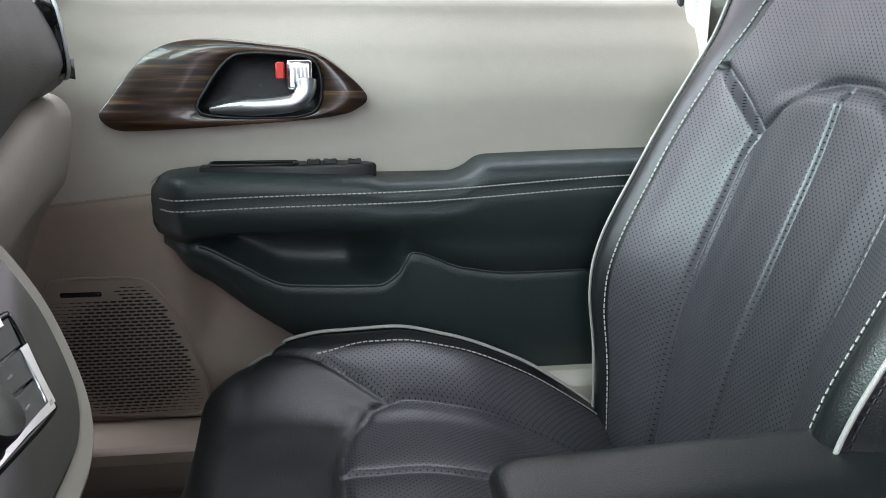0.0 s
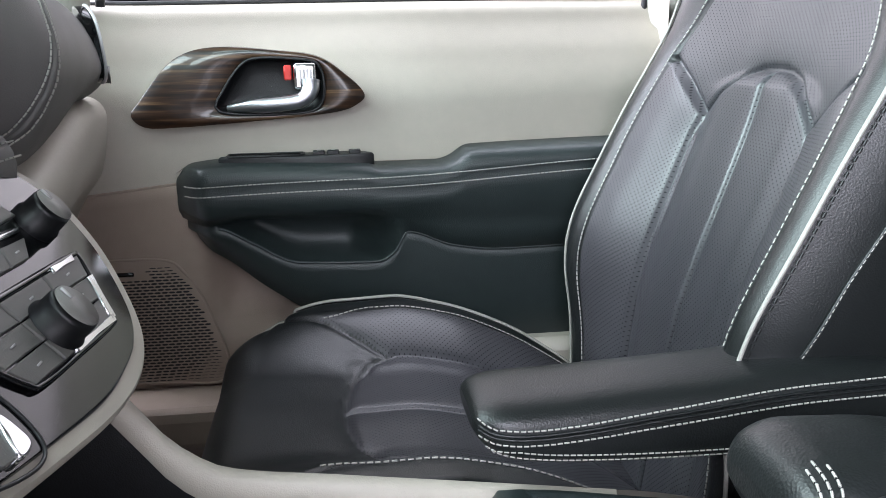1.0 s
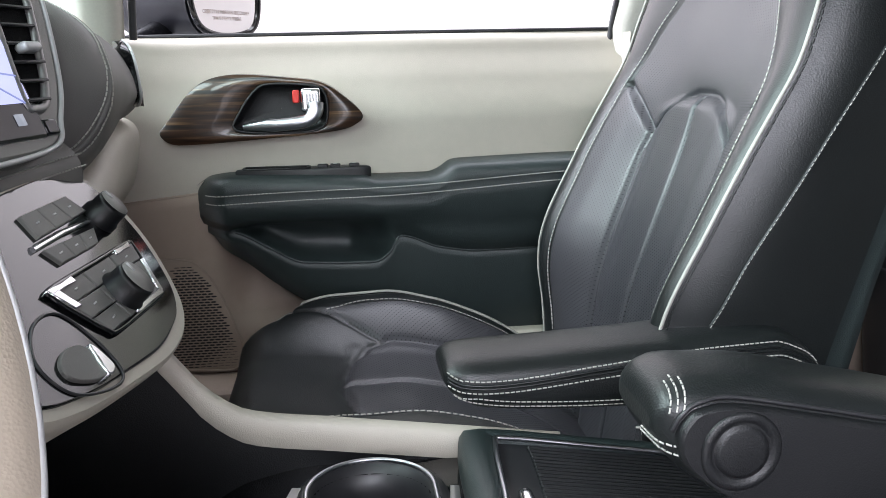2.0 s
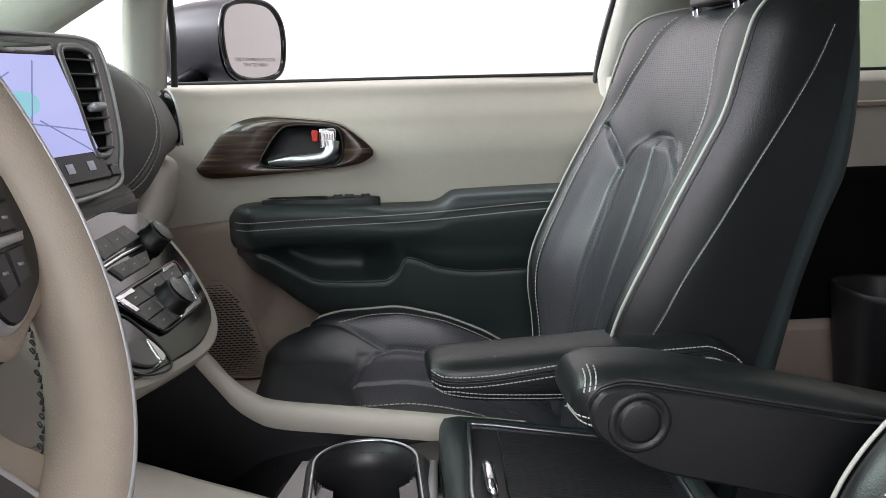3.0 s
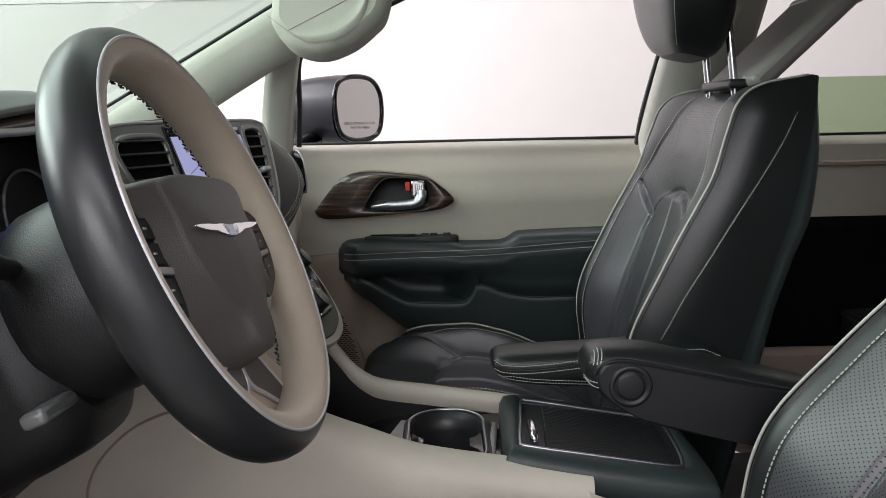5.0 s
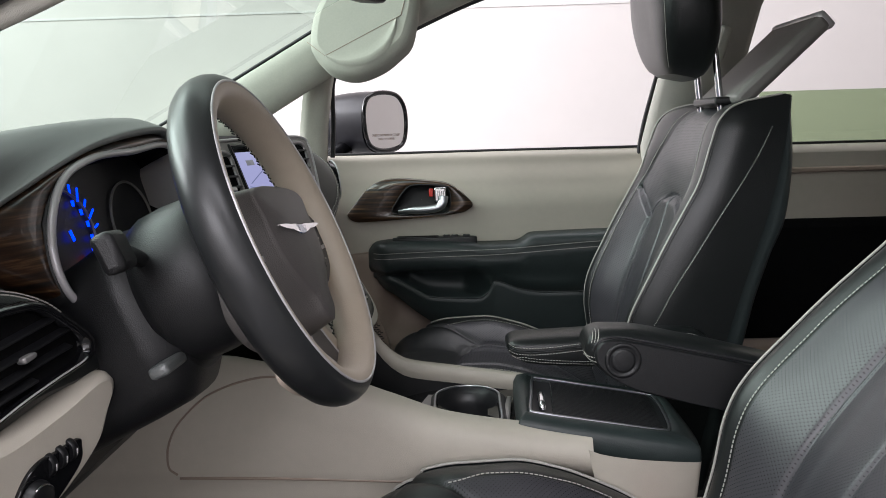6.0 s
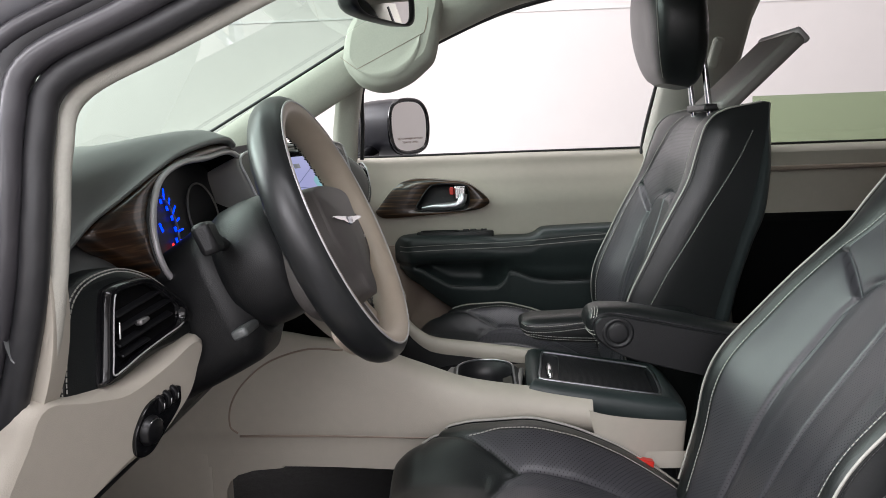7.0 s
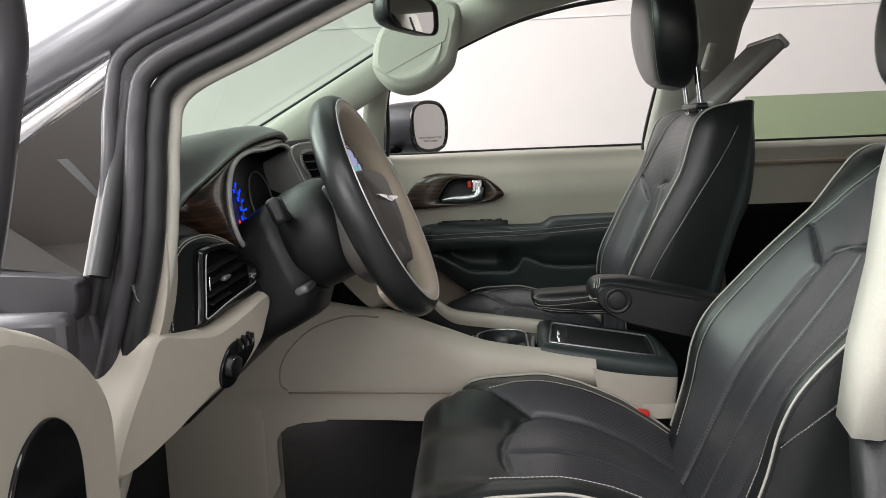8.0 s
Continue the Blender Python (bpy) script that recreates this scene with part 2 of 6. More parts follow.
def stitches(path, step=0.0062, length=0.0042, r=0.0006):
    """A row of short raised threads along a path."""
    p = [Vector(q) for q in path]
    bm = bmesh.new()
    acc, nxt = 0.0, 0.0
    for a, b in zip(p, p[1:]):
        d = b - a
        ln = d.length
        if ln < 1e-6:
            continue
        d = d / ln
        while nxt < acc + ln:
            c = a + d * (nxt - acc)
            s = d.cross(Vector((0, 0, 1)))
            s = (s if s.length > 1e-3 else d.cross(Vector((0, 1, 0)))).normalized()
            w = s.cross(d)
            e = c + d * length
            quad = []
            for o in (c, e):
                quad.append([bm.verts.new(o + s * r * x + w * r * y) for x, y in ((1, 1), (-1, 1), (-1, -1), (1, -1))])
            for j in range(4):
                bm.faces.new((quad[0][j], quad[0][(j + 1) % 4], quad[1][(j + 1) % 4], quad[1][j]))
            nxt += step
        acc += ln
    return bm


def rbox(sx, sy, sz, bevel=0.003, seg=2, m=None):
    bm = bmesh.new()
    bmesh.ops.create_cube(bm, size=1, matrix=Matrix.Diagonal((sx, sy, sz, 1)))
    if bevel:
        bmesh.ops.bevel(bm, geom=bm.edges[:], offset=bevel, segments=seg, affect="EDGES", profile=0.5)
        for f in sorted(bm.faces, key=lambda q: -q.calc_area())[:6]:
            for e in f.edges:
                e.smooth = False
    if m:
        bm.transform(m)
    return bm


def plate(outline, thick, m, bevel=0.002):
    """A flat outline (a, b) given depth along its local z, with a chamfered front edge."""
    c = sum((Vector(q) for q in outline), Vector((0, 0))) / len(outline)

    def ring(shrink, h):
        out = []
        for q in outline:
            d = Vector(q) - c
            s = max(0.0, 1 - shrink / max(d.length, 1e-4))
            out.append(m @ Vector((c.x + d.x * s, c.y + d.y * s, h)))
        return out
    rings = [ring(0, 0), ring(0, thick - bevel), ring(bevel * 0.4, thick - bevel * 0.3), ring(bevel, thick)]
    return solid(rings)


def lathe(profile, m, n=32):
    """(r, h) profile turned about local z."""
    rings = [[m @ Vector((r * math.cos(2 * math.pi * j / n), r * math.sin(2 * math.pi * j / n), h)) for j in range(n)] for r, h in profile]
    return solid(rings)


def frame_of(origin, right, up):
    """A pose with local x along right, y along up, z out of the face."""
    r = Vector(right).normalized()
    u = Vector(up)
    u = (u - r * u.dot(r)).normalized()
    n = r.cross(u)
    return Matrix(((r.x, u.x, n.x, origin[0]), (r.y, u.y, n.y, origin[1]), (r.z, u.z, n.z, origin[2]), (0, 0, 0, 1)))


# ---- the bay ----
def slab(name, x0, x1, y0, y1, z0, z1, material, label, category, bevel=0.0):
    bm = rbox(x1 - x0, y1 - y0, z1 - z0, bevel, 2, Matrix.Translation(((x0 + x1) / 2, (y0 + y1) / 2, (z0 + z1) / 2)))
    ob = part(name, bm, material, None, label, smooth=bevel > 0, kind="structure")
    return tagged(ob, category=category)


slab("ground", -60, 60, -60, 60, -0.1, 0.0, CONCRETE, "grey smooth concrete floor under the car", "floor")
for nm, x0, x1, y0, y1 in (("wall_north", -6.2, 6.2, 3.7, 3.9), ("wall_south", -6.2, 6.2, -4.7, -4.5), ("wall_west", -6.2, -6.0, -4.5, 3.7), ("wall_east", 6.0, 6.2, -4.5, 3.7)):
    slab(nm, x0, x1, y0, y1, 0, 3.7, WALL, "plain white painted wall of the photo bay", "wall")
slab("ceiling", -6.2, 6.2, -4.7, 3.9, 3.7, 3.8, WALL, "plain white ceiling of the photo bay", "ceiling")
for k, z in enumerate((1.75, 2.75)):
    slab("trim", -6.0, 6.0, 3.694, 3.7, z, z + 0.012, mat("wall_seam_grey", (0.6, 0.58, 0.57), 0.7), "thin grey seam between white wall panels", "wall seam")


# ---- seats ----
def groove(s, w, lines, width=0.0032, depth=0.004, pillow=0.003, reach=0.012):
    best = 1.0
    for a, b in lines:
        ax, ay, bx, by = *a, *b
        dx, dy = bx - ax, by - ay
        t = max(0, min(1, ((s - ax) * dx + (w - ay) * dy) / (dx * dx + dy * dy)))
        best = min(best, math.hypot(s - ax - t * dx, w - ay - t * dy))
    return depth * math.exp(-(best / width) ** 2) + pillow * math.exp(-best / reach)


def polyline(pts):
    return list(zip(pts, pts[1:]))


def inside(c, pts):
    hit = False
    for (ax, ay), (bx, by) in zip(pts, pts[1:] + pts[:1]):
        if (ay > c[1]) != (by > c[1]) and c[0] < (bx - ax) * (c[1] - ay) / (by - ay) + ax:
            hit = not hit
    return hit


# the backrest in its own plane: s runs up the back, w across, d ahead of the plane.
# Two profiles run up the front and over the top: the middle line and the piping line.
BACK_MID = [(-0.08, 0.010), (0.064, 0.020), (0.14, 0.0225), (0.20, 0.019), (0.282, 0.009), (0.343, 0.0015), (0.393, -0.001), (0.44, -0.002), (0.495, -0.003), (0.543, -0.012), (0.578, -0.042), (0.600, -0.096)]
BACK_PIPE = [(-0.08, 0.030), (0.064, 0.060), (0.14, 0.083), (0.20, 0.086), (0.282, 0.067), (0.343, 0.051), (0.393, 0.036), (0.44, 0.023), (0.500, 0.017), (0.546, 0.009), (0.576, -0.018), (0.604, -0.086)]
STITCH_S = (-0.08, 0.05, 0.18, 0.30, 0.40, 0.46, 0.52, 0.57, 0.60)
STITCH_W = (0.150, 0.172, 0.186, 0.187, 0.178, 0.152, 0.112, 0.094, 0.088)
PIPE_W = (0.196, 0.212, 0.222, 0.224, 0.222, 0.219, 0.213, 0.206, 0.200)
REAR_S = (-0.08, 0.174, 0.245, 0.339, 0.406, 0.486, 0.56, 0.61)
REAR_D = (-0.110, -0.107, -0.107, -0.115, -0.126, -0.120, -0.106, -0.098)
SHELL_D = (-0.085, -0.078, -0.082, -0.090, -0.097, -0.100, -0.100, -0.097)
CUSH_X = (-0.48, -0.43, -0.338, -0.273, -0.206, -0.138, -0.067, 0.007, 0.06)
CUSH_Z = (0.070, 0.094, 0.118, 0.120, 0.108, 0.080, 0.036, -0.020, -0.055)


def arch(side):
    return [(-0.06, 0.100 * side), (0.1, 0.104 * side), (0.24, 0.108 * side), (0.32, 0.108 * side), (0.352, 0.103 * side), (0.378, 0.078 * side), (0.396, 0.050 * side), (0.404, 0.022 * side), (0.405, 0.0)]


def armrest_pad(arm, top, low, y_mid, half, material=None):
    """A padded arm from its upper and lower edge lines in x and z. Returns the skin's y at a place on its near side."""
    tx, tz = [p[0] for p in top], [p[1] for p in top]
    lx, lz = [p[0] for p in low], [p[1] for p in low]
    x0, x1 = tx[0], tx[-1]

    def hw(x):
        k = min(1, max(0, (x - x0) / 0.034))
        e = min(1, max(0, (x1 - x) / 0.012))
        return half * (0.62 + 0.38 * math.sqrt(1 - (1 - k) ** 2)) * (0.9 + 0.1 * math.sqrt(1 - (1 - e) ** 2))

    def near(x, z):
        a, b = lut(x, tx, tz), lut(x, lx, lz)
        zn = min(1, abs((z - (a + b) / 2) / max((a - b) / 2, 1e-4)))
        return y_mid - hw(x) * (1 - zn ** 3.2) ** 0.31
    rings = []
    xs = [x0 + 0.03 * (i / 14) ** 2 for i in range(14)] + [x0 + 0.03 + (x1 - x0 - 0.03) * i / 39 for i in range(40)]
    for x in xs:
        a, b = lut(x, tx, tz), lut(x, lx, lz)
        ring = []
        for j in range(48):
            q = 2 * math.pi * j / 48
            c, s = math.cos(q), math.sin(q)
            ring.append(Vector((x, y_mid + hw(x) * math.copysign(abs(c) ** 0.62, c), (a + b) / 2 + (a - b) / 2 * math.copysign(abs(s) ** 0.62, s))))
        rings.append(ring)
    part("pad", solid(rings), material or LEATHER, arm)
    return near


def build_seat(name, label, hinge, recline, group, cushion_at=(0, 0, 0), worn=0.0):
    seat = thing(name, label, "car seat", group, at=hinge)
    th = radians(recline)
    up, fw = Vector((math.sin(th), 0, math.cos(th))), Vector((-math.cos(th), 0, math.sin(th)))

    def B(s, w, d):
        return up * s + fw * d + Vector((0, w, 0))
    N = 190
    mid = spl([(*q, 0) for q in BACK_MID], N)
    pipe = spl([(*q, 0) for q in BACK_PIPE], N)
    arc = [0.0]
    for a, b in zip(mid, mid[1:]):
        arc.append(arc[-1] + (b - a).length)
    seams = polyline(arch(1)) + polyline(arch(-1)) + polyline([(-0.06, 0), (0.2, 0), (0.398, 0)])
    for sd in (1, -1):
        seams += polyline([(0.412, 0.19 * sd), (0.385, 0.146 * sd), (0.352, 0.103 * sd)])

    def face(i, w):
        """The front skin at row i, w metres from the middle line."""
        m, p = mid[i], pipe[i]
        W = lut(p.x, STITCH_S, PIPE_W)
        k = smooth01(0.055, W * 1.04, abs(w)) ** 1.1
        s, d = m.x + (p.x - m.x) * k, m.y + (p.y - m.y) * k
        return s, d
    # perforated centre sheet between the two stitch lines
    rows, uvs = [], []
    nw = 170
    for i in range(N):
        Ws = lut(mid[i].x, STITCH_S, STITCH_W)
        r, u = [], []
        for j in range(nw):
            w = Ws * (2 * j / (nw - 1) - 1)
            s, d = face(i, w)
            rise = 0.0
            if mid[i].x < 0.42:
                rise = 0.010 * (1 - smooth01(0.07, 0.112, abs(w))) * (1 - smooth01(0.385, 0.405, mid[i].x + 0.30 * max(0, abs(w) - 0.05)))
                wing = smooth01(0.100, 0.106, abs(w)) * (1 - smooth01(0.348, 0.353, mid[i].x - 0.70 * (abs(w) - 0.103)))
                rise += 0.005 * wing * (1 - 0.6 * smooth01(0.15, 0.19, abs(w)))
            r.append(B(s, w, d + rise - groove(mid[i].x, w, seams, 0.0030, 0.0055, 0.003, 0.010)))
            u.append((arc[i], w))
        rows.append(r), uvs.append(u)
    part("back_panel", sheet(rows, uvs=uvs), PERF, seat, "perforated black leather with sewn seams")
    skin = rows
    # smooth strips between the stitch lines and the piping, then the side panels
    for sd in (1, -1):
        strip, side, shell = [], [], []
        for i in range(N):
            Ws, W = lut(mid[i].x, STITCH_S, STITCH_W), lut(pipe[i].x, STITCH_S, PIPE_W)
            row = [skin[i][-1 if sd > 0 else 0].copy()]
            for j in range(1, 11):
                w = Ws + (W - Ws) * j / 10
                s, d = face(i, w)
                row.append(B(s, sd * w, d + 0.005 * math.sin(math.pi * j / 10) - 0.003 * (j / 10) ** 4))
            strip.append(row)
            p = pipe[i]
            rs = max(p.x, -0.08)
            rear, sh = lut(rs, REAR_S, REAR_D), lut(rs, REAR_S, SHELL_D)
            sh = min(sh, p.y - 0.004)
            rear = min(rear, sh - 0.004)
            row = []
            for j in range(15):
                t = j / 14
                d = p.y - 0.003 + (sh - p.y + 0.003) * t
                bulge = 0.016 * math.sin(math.pi * min(1, t * 2.3) * 0.5) * (1 - 0.55 * t) * (1 - smooth01(0.53, 0.60, p.x))
                row.append(B(p.x, sd * (W + 0.001 + bulge), d))
            side.append(row)
            w1 = W + 0.001 + 0.016 * 0.45 * (1 - smooth01(0.53, 0.60, p.x))
            shell.append([B(p.x, sd * w1, sh + 0.001), B(p.x, sd * (w1 - 0.003), sh - 0.002), B(p.x, sd * (w1 - 0.001), sh + (rear - sh) * 0.5), B(p.x, sd * (w1 - 0.004), rear + 0.002), B(p.x, sd * (w1 - 0.018), rear - 0.006), B(p.x, 0.0, rear - 0.012)])
        part("bolster_edge", sheet(strip), LEATHER, seat, "smooth black leather edge")
        part("side_panel", sheet(side), LEATHER, seat, "smooth black leather side")
        part("rear_shell", sheet(shell), VINYL, seat, "black rear shell")
        path = []
        for i in range(8, N):
            W = lut(pipe[i].x, STITCH_S, PIPE_W)
            path.append(B(pipe[i].x, sd * (W + 0.003), pipe[i].y - 0.0012))
        part("back_piping", tube(path[::2], 0.0018, 8), PIPING, seat, "pale grey piping")
        st = [B(q.x, sd * (lut(q.x, STITCH_S, PIPE_W) + 0.0062), q.y - 0.0055) for q in pipe[10:N - 14]]
        part("stitching", stitches(st, 0.0062, 0.0042, 0.0007), PLASTIC, seat, "dark stitching beside the piping", kind="stuff")
        st = [strip[i][1] + fw * 0.0018 for i in range(8, N - 22)]
        part("stitching", stitches(st, 0.0062, 0.0042, 0.0006), THREAD, seat, "pale stitching", kind="stuff")
        # straight sewn welt on the side panel
        welt = []
        for s, d in ((0.12, 0.070), (0.2025, 0.043), (0.26, 0.0267), (0.3265, 0.003), (0.3895, -0.0194), (0.451, -0.043), (0.503, -0.0617), (0.547, -0.074)):
            i = min(range(N), key=lambda q: abs(pipe[q].x - s))
            t = (pipe[i].y - d) / max(1e-3, pipe[i].y - min(lut(s, REAR_S, SHELL_D), pipe[i].y - 0.004))
            bulge = 0.016 * math.sin(math.pi * min(1, t * 2.3) * 0.5) * (1 - 0.55 * t) * (1 - smooth01(0.53, 0.60, s))
            welt.append(B(s, sd * (lut(s, STITCH_S, PIPE_W) + 0.0016 + bulge), d))
        part("side_welt", tube(spl(welt, 50), 0.0016, 6), LEATHER, seat)
        part("stitching", stitches([p + Vector((0, sd * 0.0012, 0)) for p in spl(welt, 70)], 0.0050, 0.0034, 0.0004), THREAD, seat, kind="stuff")
    # headrest on two posts
    hr = thing("headrest", "black leather headrest on chrome posts", "headrest")
    hr.parent = seat
    del hr["category"]
    rows = []
    for i in range(30):
        t = i / 29
        s = 0.617 + 0.240 * t
        k = math.sin(math.pi * min(1, max(0, 0.012 + t * 0.96))) ** 0.24
        w0 = (0.132 + 0.018 * math.sin(math.pi * t)) * k
        th0 = 0.060 * k
        c = 0.062 + 0.065 * t
        rows.append([B(s, w0 * math.copysign(abs(math.cos(a)) ** 0.42, math.cos(a)), c - 0.02 + th0 * math.copysign(abs(math.sin(a)) ** 0.5, math.sin(a))) for a in [2 * math.pi * j / 44 for j in range(44)]])
    part("cushion", solid(rows), LEATHER, hr, "padded black leather")
    for sd in (1, -1):
        part("post", tube([B(0.57, 0.064 * sd, -0.034), B(0.68, 0.064 * sd, 0.004)], 0.0062, 12), CHROME, hr, "chrome post")
        part("post_sleeve", tube([B(0.600, 0.064 * sd, -0.078), B(0.594, 0.064 * sd, -0.05), B(0.577, 0.064 * sd, -0.024)], 0.0068, 10, flat=0.6), PLASTIC, seat, "black plastic guide")
        side = [rows[i][5 if sd > 0 else 17] + fw * 0.001 for i in range(1, 29)]
        part("seam", stitches(side, 0.004, 0.003, 0.0005), THREAD, hr, kind="stuff")
    # cushion
    W = 0.232
    off = Vector(cushion_at)
    insert = [(-0.02, 0.118), (-0.2, 0.124), (-0.272, 0.124), (-0.300, 0.110), (-0.322, 0.070), (-0.333, 0.020), (-0.333, -0.020), (-0.322, -0.070), (-0.300, -0.110), (-0.272, -0.124), (-0.2, -0.124), (-0.02, -0.118)]
    cs = polyline(insert) + polyline([(-0.333, 0.0), (-0.02, 0.0)])
    for sd in (1, -1):
        cs += polyline([(-0.43, 0.225 * sd), (-0.36, 0.182 * sd), (-0.284, 0.122 * sd)])

    def cz(x, w):
        t = abs(w) / W
        low = 0.034 * smooth01(-0.46, -0.30, x) + 0.012
        return lut(x, CUSH_X, CUSH_Z) - (low + worn * 0.5) * (1 - smooth01(0.35, 0.86, t)) - 0.005 * smooth01(0.93, 1.0, t) - worn * smooth01(0.05, -0.20, w)
    nx, nw = 150, 140
    rows, uvs = [], []
    for i in range(nx):
        u = i / (nx - 1)
        r, uu = [], []
        for j in range(nw):
            w = W * (2 * j / (nw - 1) - 1)
            rnd = 0.034 * smooth01(0.62, 1.0, abs(w) / W) ** 2
            if u < 0.22:                       # the nose, rolling down
                a = (0.22 - u) / 0.22 * math.pi * 0.62
                x0 = -0.425 + rnd
                x, dz = x0 - 0.052 * math.sin(min(a, math.pi / 2)) + (0.03 * (a - math.pi / 2) if a > math.pi / 2 else 0), -0.06 * (1 - math.cos(a)) - (0.09 * (a - 0.9) if a > 0.9 else 0)
                z = cz(-0.425, w) + dz
            else:
                x = -0.425 + rnd * (1 - (u - 0.22) / 0.78) + 0.47 * (u - 0.22) / 0.78
                z = cz(x, w)
            if u > 0.15:
                z -= groove(x, w, cs, 0.0034, 0.0034, 0.0035, 0.010)
                z += 0.004 * (1 - smooth01(0.10, 0.124, abs(w))) * smooth01(-0.335, -0.315, x)
            z += 0.0018 * noise.noise(Vector((x * 14, w * 14, hinge[1])))
            r.append(Vector((x, w * (1 + 0.9 * worn) if w < 0 else w, z)) + off)
            uu.append((x, w))
        rows.append(r), uvs.append(uu)
    bm = sheet(rows, uvs=uvs)
    ob = part("seat_cushion", bm, LEATHER, seat, "black leather cushion with raised side bolsters")
    ob.data.materials.append(PERF)
    for f in ob.data.polygons:
        c = f.center - off
        if inside((c.x, c.y), insert) or (abs(c.y) < 0.186 and abs(c.y) > 0.11 and c.x > -0.284 - 1.25 * (abs(c.y) - 0.124)):
            f.material_index = 1
    # skirt under the cushion
    rim = [rows[i][0] for i in range(nx - 1, -1, -1)] + rows[0][1:-1] + [rows[i][-1] for i in range(nx)]
    part("side_skirt", sheet([[p + Vector((0, 0, 0.002)) for p in rim], [Vector((p.x * 1.0, p.y * 1.03, p.z - 0.02)) for p in rim], [Vector((p.x, p.y * 1.02, min(p.z - 0.04, -0.09))) for p in rim], [Vector((p.x * 0.97 + 0.01, p.y * 0.96, -0.17)) for p in rim]]), LEATHER, seat)
    for sd, col in ((1, nw - 1), (-1, 0)):
        edge = [rows[i][col] + Vector((0, sd * 0.002, 0.003)) for i in range(2, nx - 4)]
        part("cushion_piping", tube(edge[::2], 0.0022, 8), PIPING, seat, "pale grey piping")
        if sd > 0:
            part("nose_piping", tube([q + Vector((-0.002, 0, 0)) for q in rows[3]][::3], 0.0024, 8), PIPING, seat, "pale grey piping")
        line = []
        for i in range(80):
            x = -0.352 + 0.36 * i / 79
            w = sd * (0.176 + 0.012 * smooth01(-0.352, -0.30, x))
            line.append(Vector((x, w, cz(x, w) + 0.0016)) + off)
        part("stitching", stitches(line, 0.0062, 0.0042, 0.0006), THREAD, seat, "pale stitching", kind="stuff")
    part("seat_base", rbox(0.36, 0.40, 0.12, 0.02, 2, Matrix.Translation((-0.16, 0, -0.20))), PLASTIC, seat, "black plastic seat base and rails")
    return seat


def at_seat(seat, bm):
    bm.transform(Matrix.Translation(-seat.matrix_basis.translation))
    return bm


def fold_arm(seat):
    arm = thing("armrest", "padded black leather fold-down armrest", "armrest")
    del arm["category"]
    arm.parent = seat
    arm.matrix_basis = Matrix.Translation(-seat.matrix_basis.translation)
    return arm


p_seat = build_seat("passenger_seat", "black leather front passenger seat with pale piping", (0.35, 0.59, 0.572), 12.0, "front seats")
arm = fold_arm(p_seat)
near = armrest_pad(arm, [(0.104, 0.752), (0.108, 0.757), (0.116, 0.7605), (0.130, 0.7625), (0.17, 0.764), (0.28, 0.769), (0.36, 0.774), (0.40, 0.772), (0.428, 0.760), (0.442, 0.740)], [(0.104, 0.742), (0.110, 0.732), (0.120, 0.724), (0.134, 0.718), (0.17, 0.713), (0.24, 0.709), (0.442, 0.705)], 0.370, 0.046)
ST = ((0.107, 0.118, 0.146, 0.24, 0.345, 0.395, 0.42, 0.432, 0.438), (0.750, 0.746, 0.7445, 0.752, 0.761, 0.762, 0.754, 0.745, 0.732))
for dz in (0.0030, -0.0075):
    line = [Vector((x, near(x, lut(x, *ST) + dz) - 0.0008, lut(x, *ST) + dz)) for x in [0.107 + 0.331 * i / 110 for i in range(111)]]
    part("stitching", stitches(line, 0.0046, 0.0033, 0.0005), THREAD, arm, "pale double stitching", kind="stuff")
for dz in (-0.0008, -0.0036):
    line = [Vector((x, near(x, lut(x, *ST) + dz) - 0.0002, lut(x, *ST) + dz)) for x in [0.107 + 0.329 * i / 90 for i in range(91)]]
    part("pad_welt", tube(line, 0.0013, 6), LEATHER, arm)
for dz in (0.0075, 0.0125):
    line = []
    for i in range(60):
        x = 0.112 + 0.20 * i / 59
        z = lut(x, (0.110, 0.120, 0.134, 0.17, 0.24, 0.442), (0.732, 0.724, 0.718, 0.713, 0.709, 0.705)) + dz * smooth01(0.105, 0.135, x) + 0.002
        line.append(Vector((x, near(x, z) - 0.0008, z)))
    part("stitching", stitches(line, 0.0046, 0.0033, 0.00045), THREAD, arm, kind="stuff")

d_seat = build_seat("driver_seat", "reclined black leather driver seat with pale piping", (0.366, -0.182, 0.565), 30.0, "front seats", (-0.004, 0.010, -0.016), 0.016)
arm = fold_arm(d_seat)
near = armrest_pad(arm, [(0.1975, 0.809), (0.200, 0.817), (0.206, 0.8245), (0.222, 0.8295), (0.25, 0.829), (0.33, 0.814), (0.41, 0.795), (0.52, 0.766)], [(0.1975, 0.798), (0.202, 0.789), (0.210, 0.779), (0.222, 0.767), (0.24, 0.755), (0.265, 0.744), (0.30, 0.735), (0.37, 0.718), (0.52, 0.685)], 0.137, 0.043)
flank = [(0.2085, 0.800), (0.2125, 0.810), (0.222, 0.8165), (0.25, 0.8165), (0.33, 0.7995), (0.41, 0.7815), (0.50, 0.760), (0.50, 0.692), (0.37, 0.7205), (0.30, 0.7375), (0.262, 0.749), (0.236, 0.763), (0.219, 0.777), (0.2105, 0.788)]
FM = Matrix(((1, 0, 0, 0), (0, 0, -1, 0.0985), (0, 1, 0, 0), (0, 0, 0, 1)))
part("side_cover", plate([(p.x, p.y) for p in spl([(*q, 0) for q in flank], 120, True)], 0.0075, FM, 0.003), PLASTIC, arm, "grained black plastic side cover")
